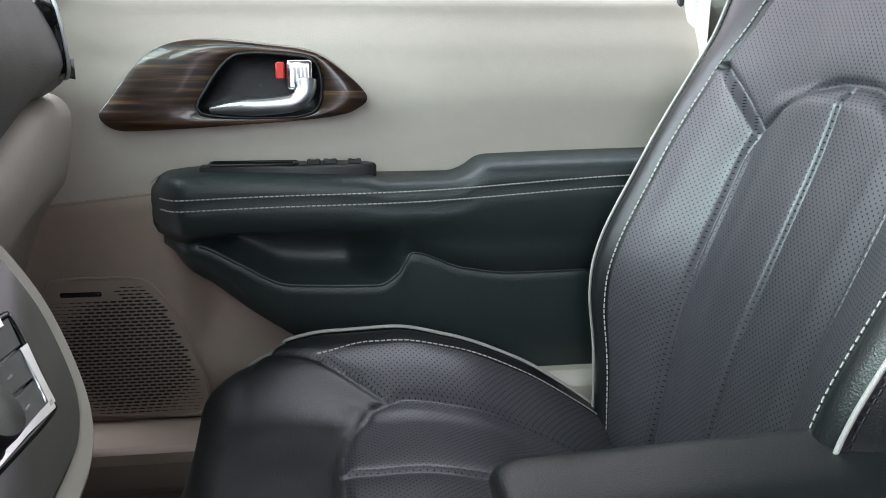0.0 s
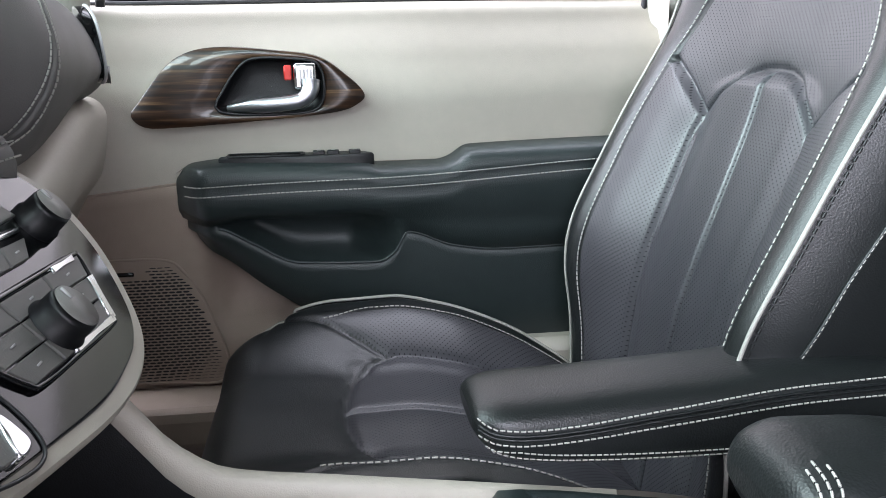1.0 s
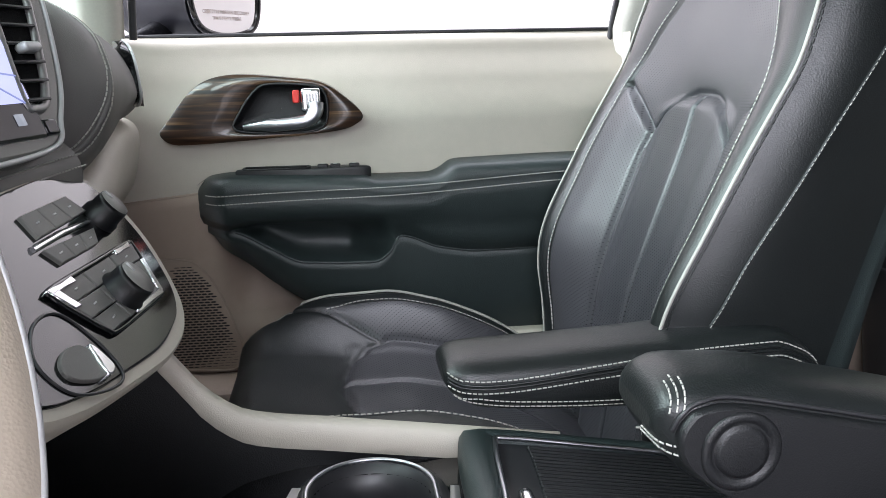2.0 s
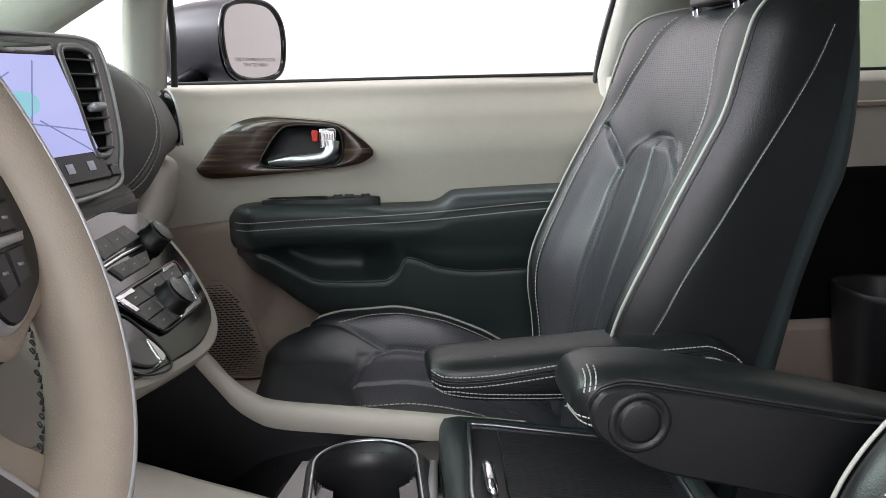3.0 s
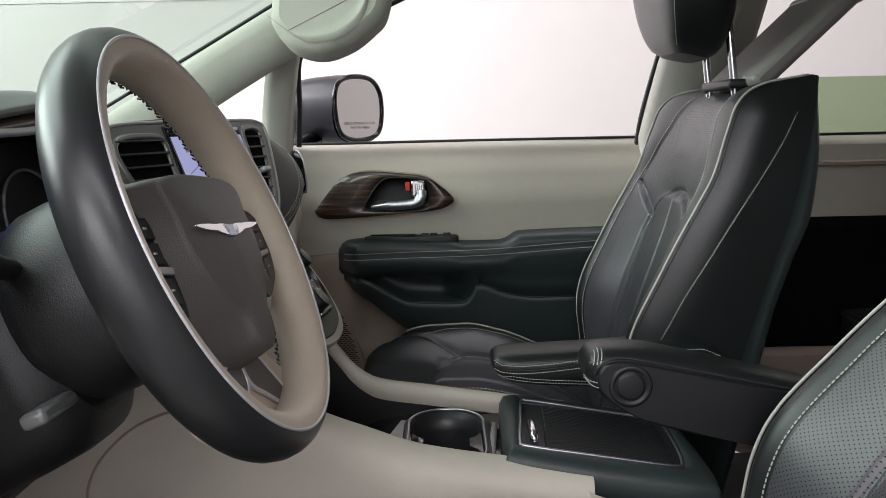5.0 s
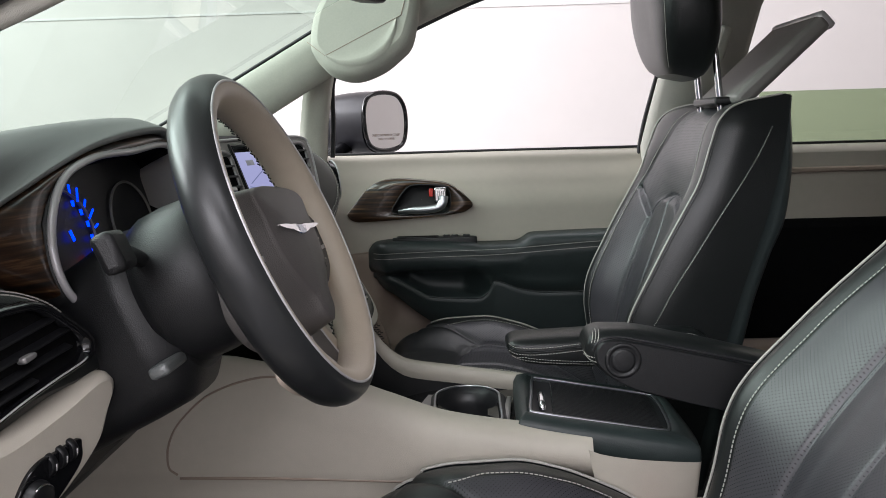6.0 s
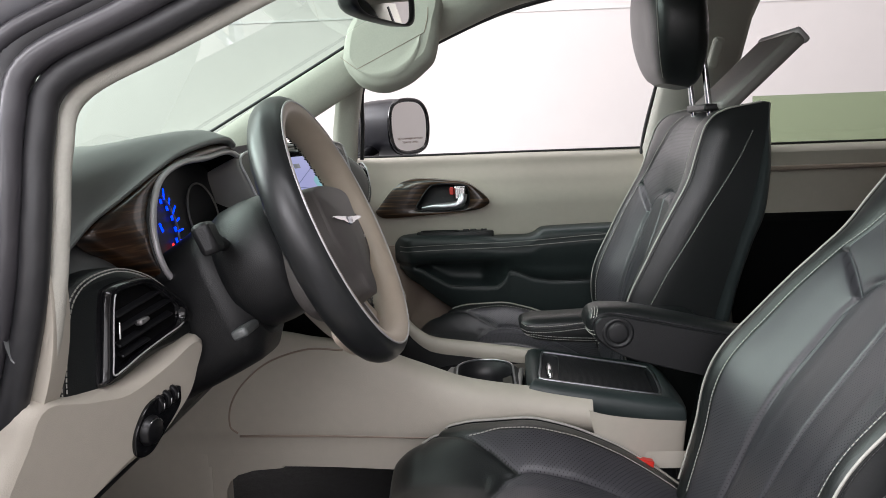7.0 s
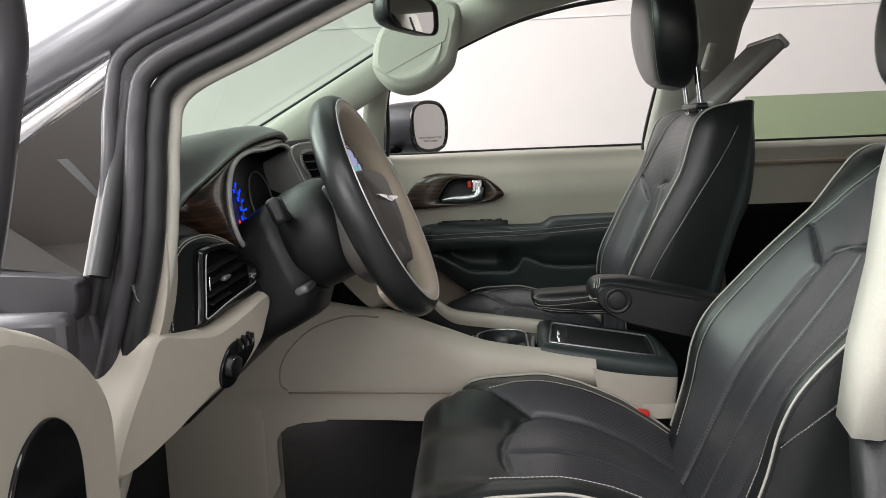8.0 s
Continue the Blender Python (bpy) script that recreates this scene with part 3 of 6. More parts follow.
CM = Matrix(((1, 0, 0, 0.2455), (0, 0, -1, 0.0915), (0, 1, 0, 0.7905), (0, 0, 0, 1)))
part("pivot_cover", lathe([(0.0245, -0.003), (0.0245, 0.0006), (0.0232, 0.0022), (0.0188, 0.0022), (0.0176, 0.0004), (0.0166, 0.0004), (0.0158, 0.0022), (0.013, 0.0028), (0.001, 0.0028)], CM, 44), PLASTIC, arm, "round black plastic cap")
for xx, z0, z1 in ((0.2085, 0.8135, 0.825), (0.2125, 0.8145, 0.827), (0.2165, 0.8155, 0.828)):
    line = [Vector((xx - 0.004 * (1 - k / 14), near(xx, z0 + (z1 - z0) * k / 14) - 0.0008, z0 + (z1 - z0) * k / 14)) for k in range(15)]
    part("stitching", stitches(line, 0.0044, 0.0034, 0.0005), THREAD, arm, "pale stitching across the nose", kind="stuff")
for dz in (0.0, -0.006):
    line = [Vector((0.1985 + 0.010 * k / 10 + 0.0006 * (dz < 0), near(0.1985 + 0.010 * k / 10, 0.796 + dz) - 0.0012, 0.7945 + dz - 0.001 * k / 10)) for k in range(11)]
    part("stitching", stitches(line, 0.0044, 0.0034, 0.0005), THREAD, arm, kind="stuff")
line = [Vector((x, near(x, z) - 0.0012, z)) for x, z in [(q.x, q.y) for q in spl([(0.2062, 0.803, 0), (0.211, 0.8125, 0), (0.222, 0.8195, 0), (0.25, 0.8195, 0), (0.33, 0.8025, 0), (0.41, 0.7845, 0), (0.48, 0.768, 0)], 60)]]
part("pad_welt", tube(line, 0.0016, 6), RUBBER, arm)


# ---- passenger door ----
def outline(pts, n=80):
    return [(p.x, p.y) for p in spl([(*q, 0) for q in pts], n, True)]


def door_y(x, z):
    """The inner skin of the beige door panel."""
    y = lut(z, (0.3, 0.5, 0.72, 0.80, 0.86, 0.92, 0.98, 1.02, 1.038, 1.045), (0.945, 0.945, 0.935, 0.925, 0.918, 0.917, 0.94, 0.965, 0.974, 0.985))
    y += 0.010 * smooth01(0.1, 0.4, x) - 0.02 * (1 - smooth01(-0.36, -0.2, x)) * smooth01(0.8, 0.9, z)
    return y


LIP_X = (-0.175, -0.127, -0.087, -0.032, 0.07, 0.093, 0.108, 0.167, 0.228, 0.32, 0.5)
LIP_Z = (0.778, 0.772, 0.751, 0.724, 0.720, 0.734, 0.758, 0.738, 0.730, 0.731, 0.735)


def passenger_door():
    d = thing("passenger_door", "closed beige and black passenger door with wood trim", "car door", at=(0.05, 0.95, 0.4))
    off = Matrix.Translation((-0.05, -0.95, -0.4))

    def put(name, bm, material, parent=d, label="", **k):
        if parent is d:
            bm.transform(off)
            return part(name, bm, material, d, label, **k)
        bm.transform(off)
        return part(name, bm, material, parent, label, **k)
    # panel: upper sheet beige, lower sheet taupe with the split line between them
    def zsplit(x):
        return 0.826 + 0.11 * (x + 0.182) if x < 0 else 0.846
    rows = []
    for i in range(60):
        x = -0.42 + 0.886 * i / 59
        z0 = zsplit(x)
        rows.append([Vector((x, door_y(x, z), z)) for z in [z0 + (1.045 - z0) * j / 40 for j in range(41)]] + [Vector((x, 1.0, 1.049)), Vector((x, 1.02, 1.046)), Vector((x, 1.02, 1.0))])
    put("upper_panel", sheet(rows), BEIGE, label="smooth beige upper panel")
    rows = []
    for i in range(60):
        x = -0.42 + 0.886 * i / 59
        z0 = zsplit(x)
        rows.append([Vector((x, door_y(x, z) - 0.003 + 0.05 * smooth01(-0.17, -0.12, x) * smooth01(0.60, 0.66, z) * (1 - smooth01(0.82, 0.84, z)), z)) for z in [0.33 + (z0 - 0.003 - 0.33) * j / 30 for j in range(31)]] + [Vector((x, door_y(x, z0) + 0.006, z0 - 0.001))])
    put("lower_panel", sheet(rows), TAUPE, label="taupe lower panel")
    put("panel_seam", tube([Vector((x, door_y(x, zsplit(x)) - 0.0004, zsplit(x) - 0.0015)) for x in [-0.40 + 0.24 * i / 20 for i in range(21)]], 0.0022, 6), TAUPE)
    rows = [[Vector((0.466, y, z)) for z in (0.33, 0.6, 0.8, 0.95, 1.044)] for y in (0.93, 1.02)]
    put("panel_end", sheet(rows), BEIGE)
    # black armrest, pocket and lower insert in one skin
    T_X = (-0.19, -0.172, -0.16, -0.119, 0.060, 0.075, 0.15, 0.168, 0.188, 0.198, 0.5)
    T_Z = (0.832, 0.845, 0.852, 0.856, 0.850, 0.8455, 0.846, 0.851, 0.8635, 0.865, 0.870)
    B_X = (-0.19, -0.17, -0.124, -0.078, -0.029, 0.05, 0.15, 0.3, 0.5)
    B_Z = (0.768, 0.755, 0.728, 0.69, 0.655, 0.60, 0.575, 0.565, 0.56)
    rows = []
    for i in range(110):
        x = -0.182 + 0.634 * i / 109
        e = smooth01(-0.1822, -0.135, x) ** 0.6
        T, Bz = lut(x, T_X, T_Z), lut(x, B_X, B_Z)
        lip = max(lut(x, LIP_X, LIP_Z), Bz + 0.008)
        k = smooth01(-0.138, -0.09, x) * (1 - smooth01(0.03, 0.112, x))
        A = max(0.792, lip + 0.006)
        base = door_y(x, T) - 0.002
        G = min(T - 0.022, lut(x, (-0.18, -0.05, 0.09, 0.35, 0.5), (0.828, 0.832, 0.834, 0.848, 0.852)))
        p = 0.062 * e
        yf = 0.918 - p
        pts = [(base + 0.004, T - 0.001), (base, T), (yf + 0.016, T - 0.002), (yf + 0.005, T - 0.006), (yf + 0.001, T - 0.013), (yf - 0.001, G + 0.001),
               (yf + 0.002, G - 0.006), (yf - 0.001, G - 0.013), (yf + 0.0015, G - 0.025), (yf + 0.006, min(A, G - 0.028)), (yf + 0.012 + 0.03 * k, A - 0.012), (yf + 0.018 + 0.088 * k, (A + lip) / 2),
               (yf + 0.021 + 0.085 * k, lip + 0.002), (yf + 0.026, lip + 0.001), (yf + 0.023, lip - 0.003), (yf + 0.024, lip - 0.012), (yf + 0.033, (lip + Bz) / 2), (yf + 0.045 + 0.02 * (1 - e), Bz), (0.945, Bz - 0.006)]
        rows.append([Vector((x, y, max(z, Bz - 0.006))) for y, z in pts])
    put("arm_and_pocket", sheet([[p for p in r] for r in rows]), VINYL, label="black vinyl armrest with open map pocket")
    lipline = [Vector((x, 0.918 - 0.062 * smooth01(-0.19, -0.14, x) ** 0.6 + 0.0245, lut(x, LIP_X, LIP_Z) + 0.0005)) for x in [-0.128 + 0.57 * i / 90 for i in range(91)]]
    put("pocket_lip", tube(lipline, 0.0022, 8), VINYL)
    for z_off in (-0.0215, -0.0365):
        st = [Vector((x, 0.918 - 0.062 * smooth01(-0.19, -0.14, x) ** 0.6 - 0.0016, lut(x, (-0.18, -0.05, 0.09, 0.35, 0.5), (0.828, 0.832, 0.834, 0.848, 0.852)) + (0.0 if z_off > -0.03 else -0.012))) for x in [-0.165 + 0.6 * i / 80 for i in range(81)]]
        put("stitching", stitches(st, 0.0055, 0.004, 0.0006), THREAD, label="pale stitching", kind="stuff")
    # window switch pod on the armrest
    sw = put("switch_pod", plate(outline([(-0.12, 0.0), (-0.06, 0.012), (0.02, 0.014), (0.055, 0.008), (0.068, -0.006), (0.03, -0.012), (-0.1, -0.01)]), 0.018, frame_of((0.0, 0.893, 0.8435), (1, 0, 0), (0, 1, 0.05)), 0.003), PLASTIC, label="black window switch pod")
    put("finger_slot", rbox(0.085, 0.016, 0.003, 0.001, 1, Matrix.Translation((-0.065, 0.893, 0.8608))), JET, sw)
    put("slot_rim", tube([Vector((-0.065 + 0.047 * a, 0.893 + 0.0115 * b, 0.8618)) for a, b in ((-1, -0.6), (-0.94, -1), (0.94, -1), (1, -0.6), (1, 0.6), (0.94, 1), (-0.94, 1), (-1, 0.6))], 0.0016, 6, closed=True), PLASTIC, sw)
    for k, xx in enumerate((0.0, 0.018, 0.045)):
        put("switch", rbox(0.015, 0.011, 0.006, 0.0015, 2, Matrix.Translation((xx, 0.893, 0.8625))), PLASTIC, sw)
        put("switch_mark", rbox(0.005, 0.004, 0.0006, 0, 1, Matrix.Translation((xx, 0.893, 0.8658))), THREAD, sw)
    # wood bezel with bowl and handle
    fm = frame_of((0, 0.901, 0), (1, 0, 0), (0, 0, 1))
    bez = [(-0.224, 0.914), (-0.214, 0.929), (-0.180, 0.970), (-0.152, 0.988), (-0.113, 0.994), (-0.05, 0.989), (0.003, 0.981), (0.037, 0.959), (0.060, 0.935), (0.052, 0.922), (0.021, 0.912), (-0.078, 0.904), (-0.17, 0.8985), (-0.208, 0.8995)]
    bowl = [(-0.118, 0.917), (-0.11, 0.944), (-0.087, 0.973), (-0.066, 0.98), (-0.02, 0.978), (0.004, 0.972), (0.011, 0.946), (0.002, 0.918), (-0.043, 0.912)]
    ob, ib = outline(bez, 120), outline(bowl, 120)
    c = Vector((-0.055, 0.945))

    def by_angle(loop):
        pts = sorted(loop, key=lambda q: math.atan2(q[1] - c.y, q[0] - c.x))
        ang = [math.atan2(q[1] - c.y, q[0] - c.x) for q in pts]
        rad = [math.hypot(q[0] - c.x, q[1] - c.y) for q in pts]
        return [(c.x + math.cos(a) * np.interp(a, ang, rad, period=2 * math.pi), c.y + math.sin(a) * np.interp(a, ang, rad, period=2 * math.pi)) for a in [-math.pi + 2 * math.pi * i / 240 for i in range(240)]]
    O, I = by_angle(ob), by_angle(ib)

    def lay(t, h):
        return [fm @ Vector((o[0] + (q[0] - o[0]) * t, o[1] + (q[1] - o[1]) * t, h)) for o, q in zip(O, I)]
    rows = [lay(0.0, -0.05), lay(0.0, 0.0050), lay(0.012, 0.0064), lay(0.5, 0.0070), lay(0.975, 0.0070), lay(1.0, 0.0055)]
    bz = put("wood_bezel", sheet(rows, close_v=True), WOOD, label="glossy dark wood veneer bezel")
    def shrink(f, h):
        return [fm @ Vector((c.x + (q[0] - c.x) * f, c.y + (q[1] - c.y) * f, h)) for q in I]
    put("bowl_rim", tube([fm @ Vector((q[0], q[1], 0.0085)) for q in I[::4]], 0.0018, 6, closed=True), PLASTIC, bz)
    put("bowl", sheet([shrink(1, 0.0075), shrink(0.93, -0.006), shrink(0.8, -0.012), shrink(0.4, -0.014), shrink(0.01, -0.014)], close_v=True), PLASTIC, bz, "black hollow behind the handle")
    hp = spl([(-0.108, 0.920, 0.004), (-0.08, 0.923, 0.013), (-0.045, 0.925, 0.017), (-0.018, 0.929, 0.018), (-0.007, 0.940, 0.016), (-0.006, 0.952, 0.012)], 30)
    h = put("door_handle", tube([fm @ Vector(q) for q in hp], [0.004 + 0.0055 * min(1, i / 8) + 0.0035 * max(0, (i - 18) / 12) for i in range(30)], 14, flat=0.75, up=(0, 1, 0)), SATIN, bz, "satin chrome pull handle")
    put("lock_block", rbox(0.028, 0.016, 0.033, 0.004, 2, Matrix.Translation((-0.012, 0.894, 0.957))), CHROME, bz, "chrome lock block")
    for k in range(4):
        put("grip_rib", rbox(0.0022, 0.003, 0.016, 0.0005, 1, Matrix.Translation((-0.017 + 0.0042 * k, 0.8855, 0.958))), SILVER, bz)
    put("lock_flag", rbox(0.0095, 0.01, 0.018, 0.0015, 1, Matrix.Translation((-0.0325, 0.8915, 0.962))), RED, bz, "red lock flag")
    # speaker: backing plus ribs
    g = [(-0.33, 0.60), (-0.322, 0.66), (-0.31, 0.715), (-0.29, 0.724), (-0.21, 0.723), (-0.185, 0.705), (-0.165, 0.672), (-0.145, 0.615), (-0.136, 0.575), (-0.148, 0.548), (-0.21, 0.55), (-0.30, 0.556), (-0.325, 0.57)]
    go = outline(g, 100)
    fs = frame_of((0, 0.938, 0), (1, 0, 0), (0, 0, 1))
    spk = put("speaker_grille", plate(go, 0.007, fs, 0.002), TAUPE, label="taupe slotted speaker grille")
    put("grille_edge", tube([fs @ Vector((a, b, 0.007)) for a, b in go[::2]], 0.002, 6, closed=True), TAUPE, spk)
    zc, xc, rad = 0.632, -0.222, 0.090
    holes = bmesh.new()
    nrow = 38
    for r in range(nrow):
        z = 0.555 + 0.158 * r / (nrow - 1)
        xs = [a for a, b in go if abs(b - z) < 0.008]
        if not xs:
            continue
        xa, xb = min(xs) + 0.006, max(xs) - 0.006
        x = xa + (0.0046 if r % 2 else 0)
        while x < xb - 0.009:
            inr = math.hypot(x + 0.004 - xc, z - zc)
            h = 0.0020 * (1 - smooth01(rad - 0.03, rad + 0.005, inr)) + 0.0005
            w = 0.0084
            if r < nrow - 4 or x > -0.235:
                vs = [holes.verts.new((x + w * a, 0.9295, z + h * (b - 0.5))) for a, b in ((0, 0.35), (0.25, 0), (0.75, 0), (1, 0.35), (1, 0.65), (0.75, 1), (0.25, 1), (0, 0.65))]
                holes.faces.new(vs)
            x += 0.0092
    put("speaker_slots", holes, PLASTIC, spk, "rows of dark slots", smooth=False, kind="stuff")
    put("tweeter_slot", rbox(0.046, 0.004, 0.006, 0.002, 2, Matrix.Translation((-0.272, 0.9305, 0.7055))), GLOSS, spk)
    # outer frame, belt seals
    put("belt_seal", tube([Vector((-0.28, 0.992, 1.049)), Vector((0.1, 0.998, 1.05)), Vector((0.455, 1.0, 1.05))], 0.0032, 8), RUBBER, label="black rubber window seal")
    put("outer_skin", rbox(0.93, 0.05, 0.72, 0.02, 2, Matrix.Translation((0.02, 1.07, 0.69))), BODY)
    put("sill_trim", rbox(0.9, 0.10, 0.06, 0.015, 2, Matrix.Translation((0.10, 0.90, 0.512))), TAUPE, label="taupe sill trim")
    put("sill_end", rbox(0.30, 0.07, 0.09, 0.015, 2, Matrix.Translation((0.36, 0.90, 0.558))), BEIGE, label="beige sill end")
    return d


passenger_door()


# ---- centre console ----
TOP_X = (-0.52, -0.30, -0.24, -0.17, -0.07, 0.015, 0.208, 0.37)
TOP_Z = (0.80, 0.80, 0.790, 0.780, 0.745, 0.716, 0.688, 0.668)


RAIL_X = (-0.54, -0.30, -0.20, -0.14, -0.112, -0.09, -0.058, 0.011, 0.105, 0.206, 0.37)
RAIL_Z = (0.90, 0.88, 0.85, 0.815, 0.780, 0.752, 0.732, 0.721, 0.707, 0.692, 0.670)


def console():
    c = thing("centre_console", "beige and black centre console with cup holders and storage bin", "car console", at=(0.0, 0.24, 0.36))
    off = Matrix.Translation((0, -0.24, -0.36))

    def put(name, bm, material, parent=c, label="", **k):
        bm.transform(off)
        return part(name, bm, material, parent, label, **k)
    # the two beige side walls with their rolled top rims
    for sd, y_in, tx, tz in ((-1, 0.24 - 0.105, TOP_X, TOP_Z), (1, 0.24 + 0.090, RAIL_X, RAIL_Z)):
        rows = []
        for i in range(70):
            x = -0.54 + 0.745 * i / 69
            zt = lut(x, tx, tz)
            bulge = (0.03 if sd < 0 else 0.008) * smooth01(-0.35, 0.05, x)
            yo = y_in + sd * bulge
            prof = [(y_in + sd * 0.004, zt - 0.03), (y_in - sd * 0.002, zt - 0.02), (y_in, zt - 0.006), (y_in + sd * 0.008 + sd * bulge * 0.3, zt), (yo + sd * 0.014, zt - 0.008), (yo + sd * 0.022, zt - 0.025),
                    (yo + sd * 0.025, zt - 0.06), (yo + sd * 0.02, 0.64), (yo + sd * 0.018, 0.628), (yo + sd * 0.012, 0.616), (yo + sd * 0.013, 0.600), (yo + sd * 0.010, 0.57)]
            rows.append([Vector((x, a if sd < 0 else y_in + (a - y_in) * 0.6, b)) for a, b in prof])
        put("side_panel", sheet(rows), BEIGE, label="beige moulded side panel")
        put("inner_wall", sheet([[Vector((x, y_in + sd * 0.004, z)) for x in [-0.54 + 0.70 * i / 30 for i in range(31)] for z in [lut(x, tx, tz) - 0.028]], [Vector((x, y_in + sd * 0.006, 0.58)) for x in [-0.54 + 0.70 * i / 30 for i in range(31)]]]), PLASTIC)
        # bottom wall in front of and below the open cubby
        low = [[Vector((x, y_in + sd * (0.04 * smooth01(-0.35, 0.05, x) + 0.012), z)) for x in [-0.54 + 0.9 * i / 40 for i in range(41)]] for z in (0.60, 0.572)]
        put("cubby_header", sheet(low), BEIGE)
        if sd < 0:
            put("kick_panel", sheet([[Vector((x, y_in - 0.0125 + dy, z)) for x, dy in ((-0.62, 0.0), (-0.45, 0.0), (-0.43, 0.0), (-0.42, 0.003), (-0.413, 0.012), (-0.405, 0.05))] for z in (0.36, 0.45, 0.53, 0.575, 0.60)]), BEIGE, label="beige kick panel")
            put("cubby_corner", plate([(-0.425, 0.40), (-0.400, 0.44), (-0.404, 0.50), (-0.404, 0.530), (-0.396, 0.548), (-0.380, 0.560), (-0.350, 0.567), (-0.30, 0.569), (-0.30, 0.59), (-0.425, 0.59)], 0.0237, Matrix(((1, 0, 0, 0), (0, 0, -1, y_in + 0.012), (0, 1, 0, 0), (0, 0, 0, 1))), 0.004), BEIGE, label="beige rounded corner of the cubby")
    # inset seam of the driver-side knee pad
    seam = [(-0.372, 0.632), (-0.384, 0.645), (-0.380, 0.680), (-0.358, 0.716), (-0.314, 0.752), (-0.25, 0.772), (-0.19, 0.770)]
    def side_y(x, z):
        zt = lut(x, TOP_X, TOP_Z)
        bulge = 0.03 * smooth01(-0.35, 0.05, x)
        return 0.24 - 0.105 - bulge - lut(z, (0.64, zt - 0.06, zt - 0.025, zt - 0.008, zt), (0.02, 0.025, 0.022, 0.014, 0.008))
    put("knee_pad_seam", tube([Vector((p.x, side_y(p.x, p.y) - 0.0004, p.y)) for p in spl([(a, b, 0) for a, b in seam], 40)], 0.0016, 6), TAUPE)
    put("knee_pad_seam", tube(spl([Vector((a, 0.24 - 0.105 - 0.017 - 0.03 * smooth01(-0.35, 0.05, a), 0.626)) for a in (-0.37, -0.2, 0.0, 0.18)], 30), 0.0022, 6), TAUPE)
    # black deck
    rows = []
    for i in range(170):
        x = -0.30 + 0.44 * i / 169
        z = lut(x, (-0.3, -0.12, -0.06, 0.0, 0.14), (0.60, 0.64, 0.672, 0.682, 0.680))
        rows.append([Vector((x, 0.24 + w, z - 0.004 * (w / 0.1) ** 2)) for w in [-0.118 + 0.236 * j / 90 for j in range(91)]])
    deck = sheet(rows)
    over = []
    for f in deck.faces:
        q = f.calc_center_median()
        if math.hypot(q.x - 0.037, q.y - 0.262) < 0.0475 or math.hypot(q.x - 0.037, q.y - 0.165) < 0.0475 or (abs(q.x - 0.037) < 0.030 and abs(q.y - 0.213) < 0.03):
            over.append(f)
    bmesh.ops.delete(deck, geom=over, context="FACES")
    put("deck", deck, GLOSS, label="piano black deck")
    # cup holders: two merged wells with a chrome ring
    def cup_outline(grow):
        """Two round cups run together, with a waist between them."""
        r, pts = 0.0495 + grow, []
        for k in range(96):
            a = 2 * math.pi * k / 96
            far = math.sin(a) >= 0
            cy = 0.262 if far else 0.165
            x, y = 0.037 + r * math.cos(a), cy + r * math.sin(a)
            waist = math.exp(-((y - 0.2135) / 0.020) ** 2)
            pts.append((0.037 + (x - 0.037) * (1 - 0.34 * waist), y))
        return pts
    rim = [Vector((a, b, 0.6915)) for a, b in cup_outline(0.0)]
    put("cup_ring", tube(rim, 0.0019, 8, closed=True), SATIN, label="satin chrome ring round the cup holders")
    wells = [[Vector((a, b, z)) for a, b in cup_outline(g)] for g, z in ((0.0115, 0.6835), (0.0095, 0.6865), (0.004, 0.6895), (-0.001, 0.690), (-0.003, 0.66), (-0.008, 0.60))]
    put("cup_well", sheet(wells, close_v=True), RUBBER, label="black rubber cup wells")
    put("cup_floor", rbox(0.11, 0.21, 0.004, 0.001, 1, Matrix.Translation((0.037, 0.2135, 0.602))), RUBBER)
    for cy in (0.262, 0.165):
        put("cup_pad", lathe([(0.020, 0.0), (0.018, 0.012), (0.010, 0.020), (0.001, 0.022)], Matrix.Translation((0.037, cy, 0.603)), 20), RUBBER)
    for strip in ([(-0.050, 0.165), (-0.046, 0.190), (-0.024, 0.282), (-0.016, 0.281), (-0.010, 0.230), (-0.006, 0.200), (-0.002, 0.165)], [(0.084, 0.150), (0.096, 0.150), (0.106, 0.266), (0.099, 0.267), (0.092, 0.215)]):
        put("satin_strip", plate(strip, 0.004, Matrix.Translation((0, 0, 0.684)), 0.0015), KNOBFACE, label="brushed satin strip beside the cup holders")
    # storage bin: base, padded lid rim, chrome frame, sliding slats
    rows = []
    for z, g in ((0.57, 0.0), (0.62, 0.004), (0.0, 0.006)):
        rows.append([Vector((a, b, z or 0.7045 - 0.165 * (a - 0.12) - 0.022)) for a, b in outline([(0.20, 0.24 - 0.152 - g), (0.33 + g, 0.24 - 0.143 - g), (0.350 + g, 0.24 - 0.115), (0.352 + g, 0.24), (0.350 + g, 0.24 + 0.10), (0.33 + g, 0.24 + 0.118 + g), (0.20, 0.24 + 0.125 + g), (0.19, 0.24)], 60)])
    put("bin_foot", rbox(0.15, 0.24, 0.24, 0.01, 2, Matrix.Translation((0.27, 0.24, 0.46))), PLASTIC)
    put("bin_base", sheet(rows, close_v=True), BEIGE, label="beige bin base")
    L = outline([(0.106, 0.125), (0.118, 0.106), (0.22, 0.096), (0.335, 0.096), (0.357, 0.115), (0.361, 0.22), (0.357, 0.318), (0.335, 0.336), (0.22, 0.335), (0.13, 0.333), (0.112, 0.318), (0.107, 0.22)], 120)
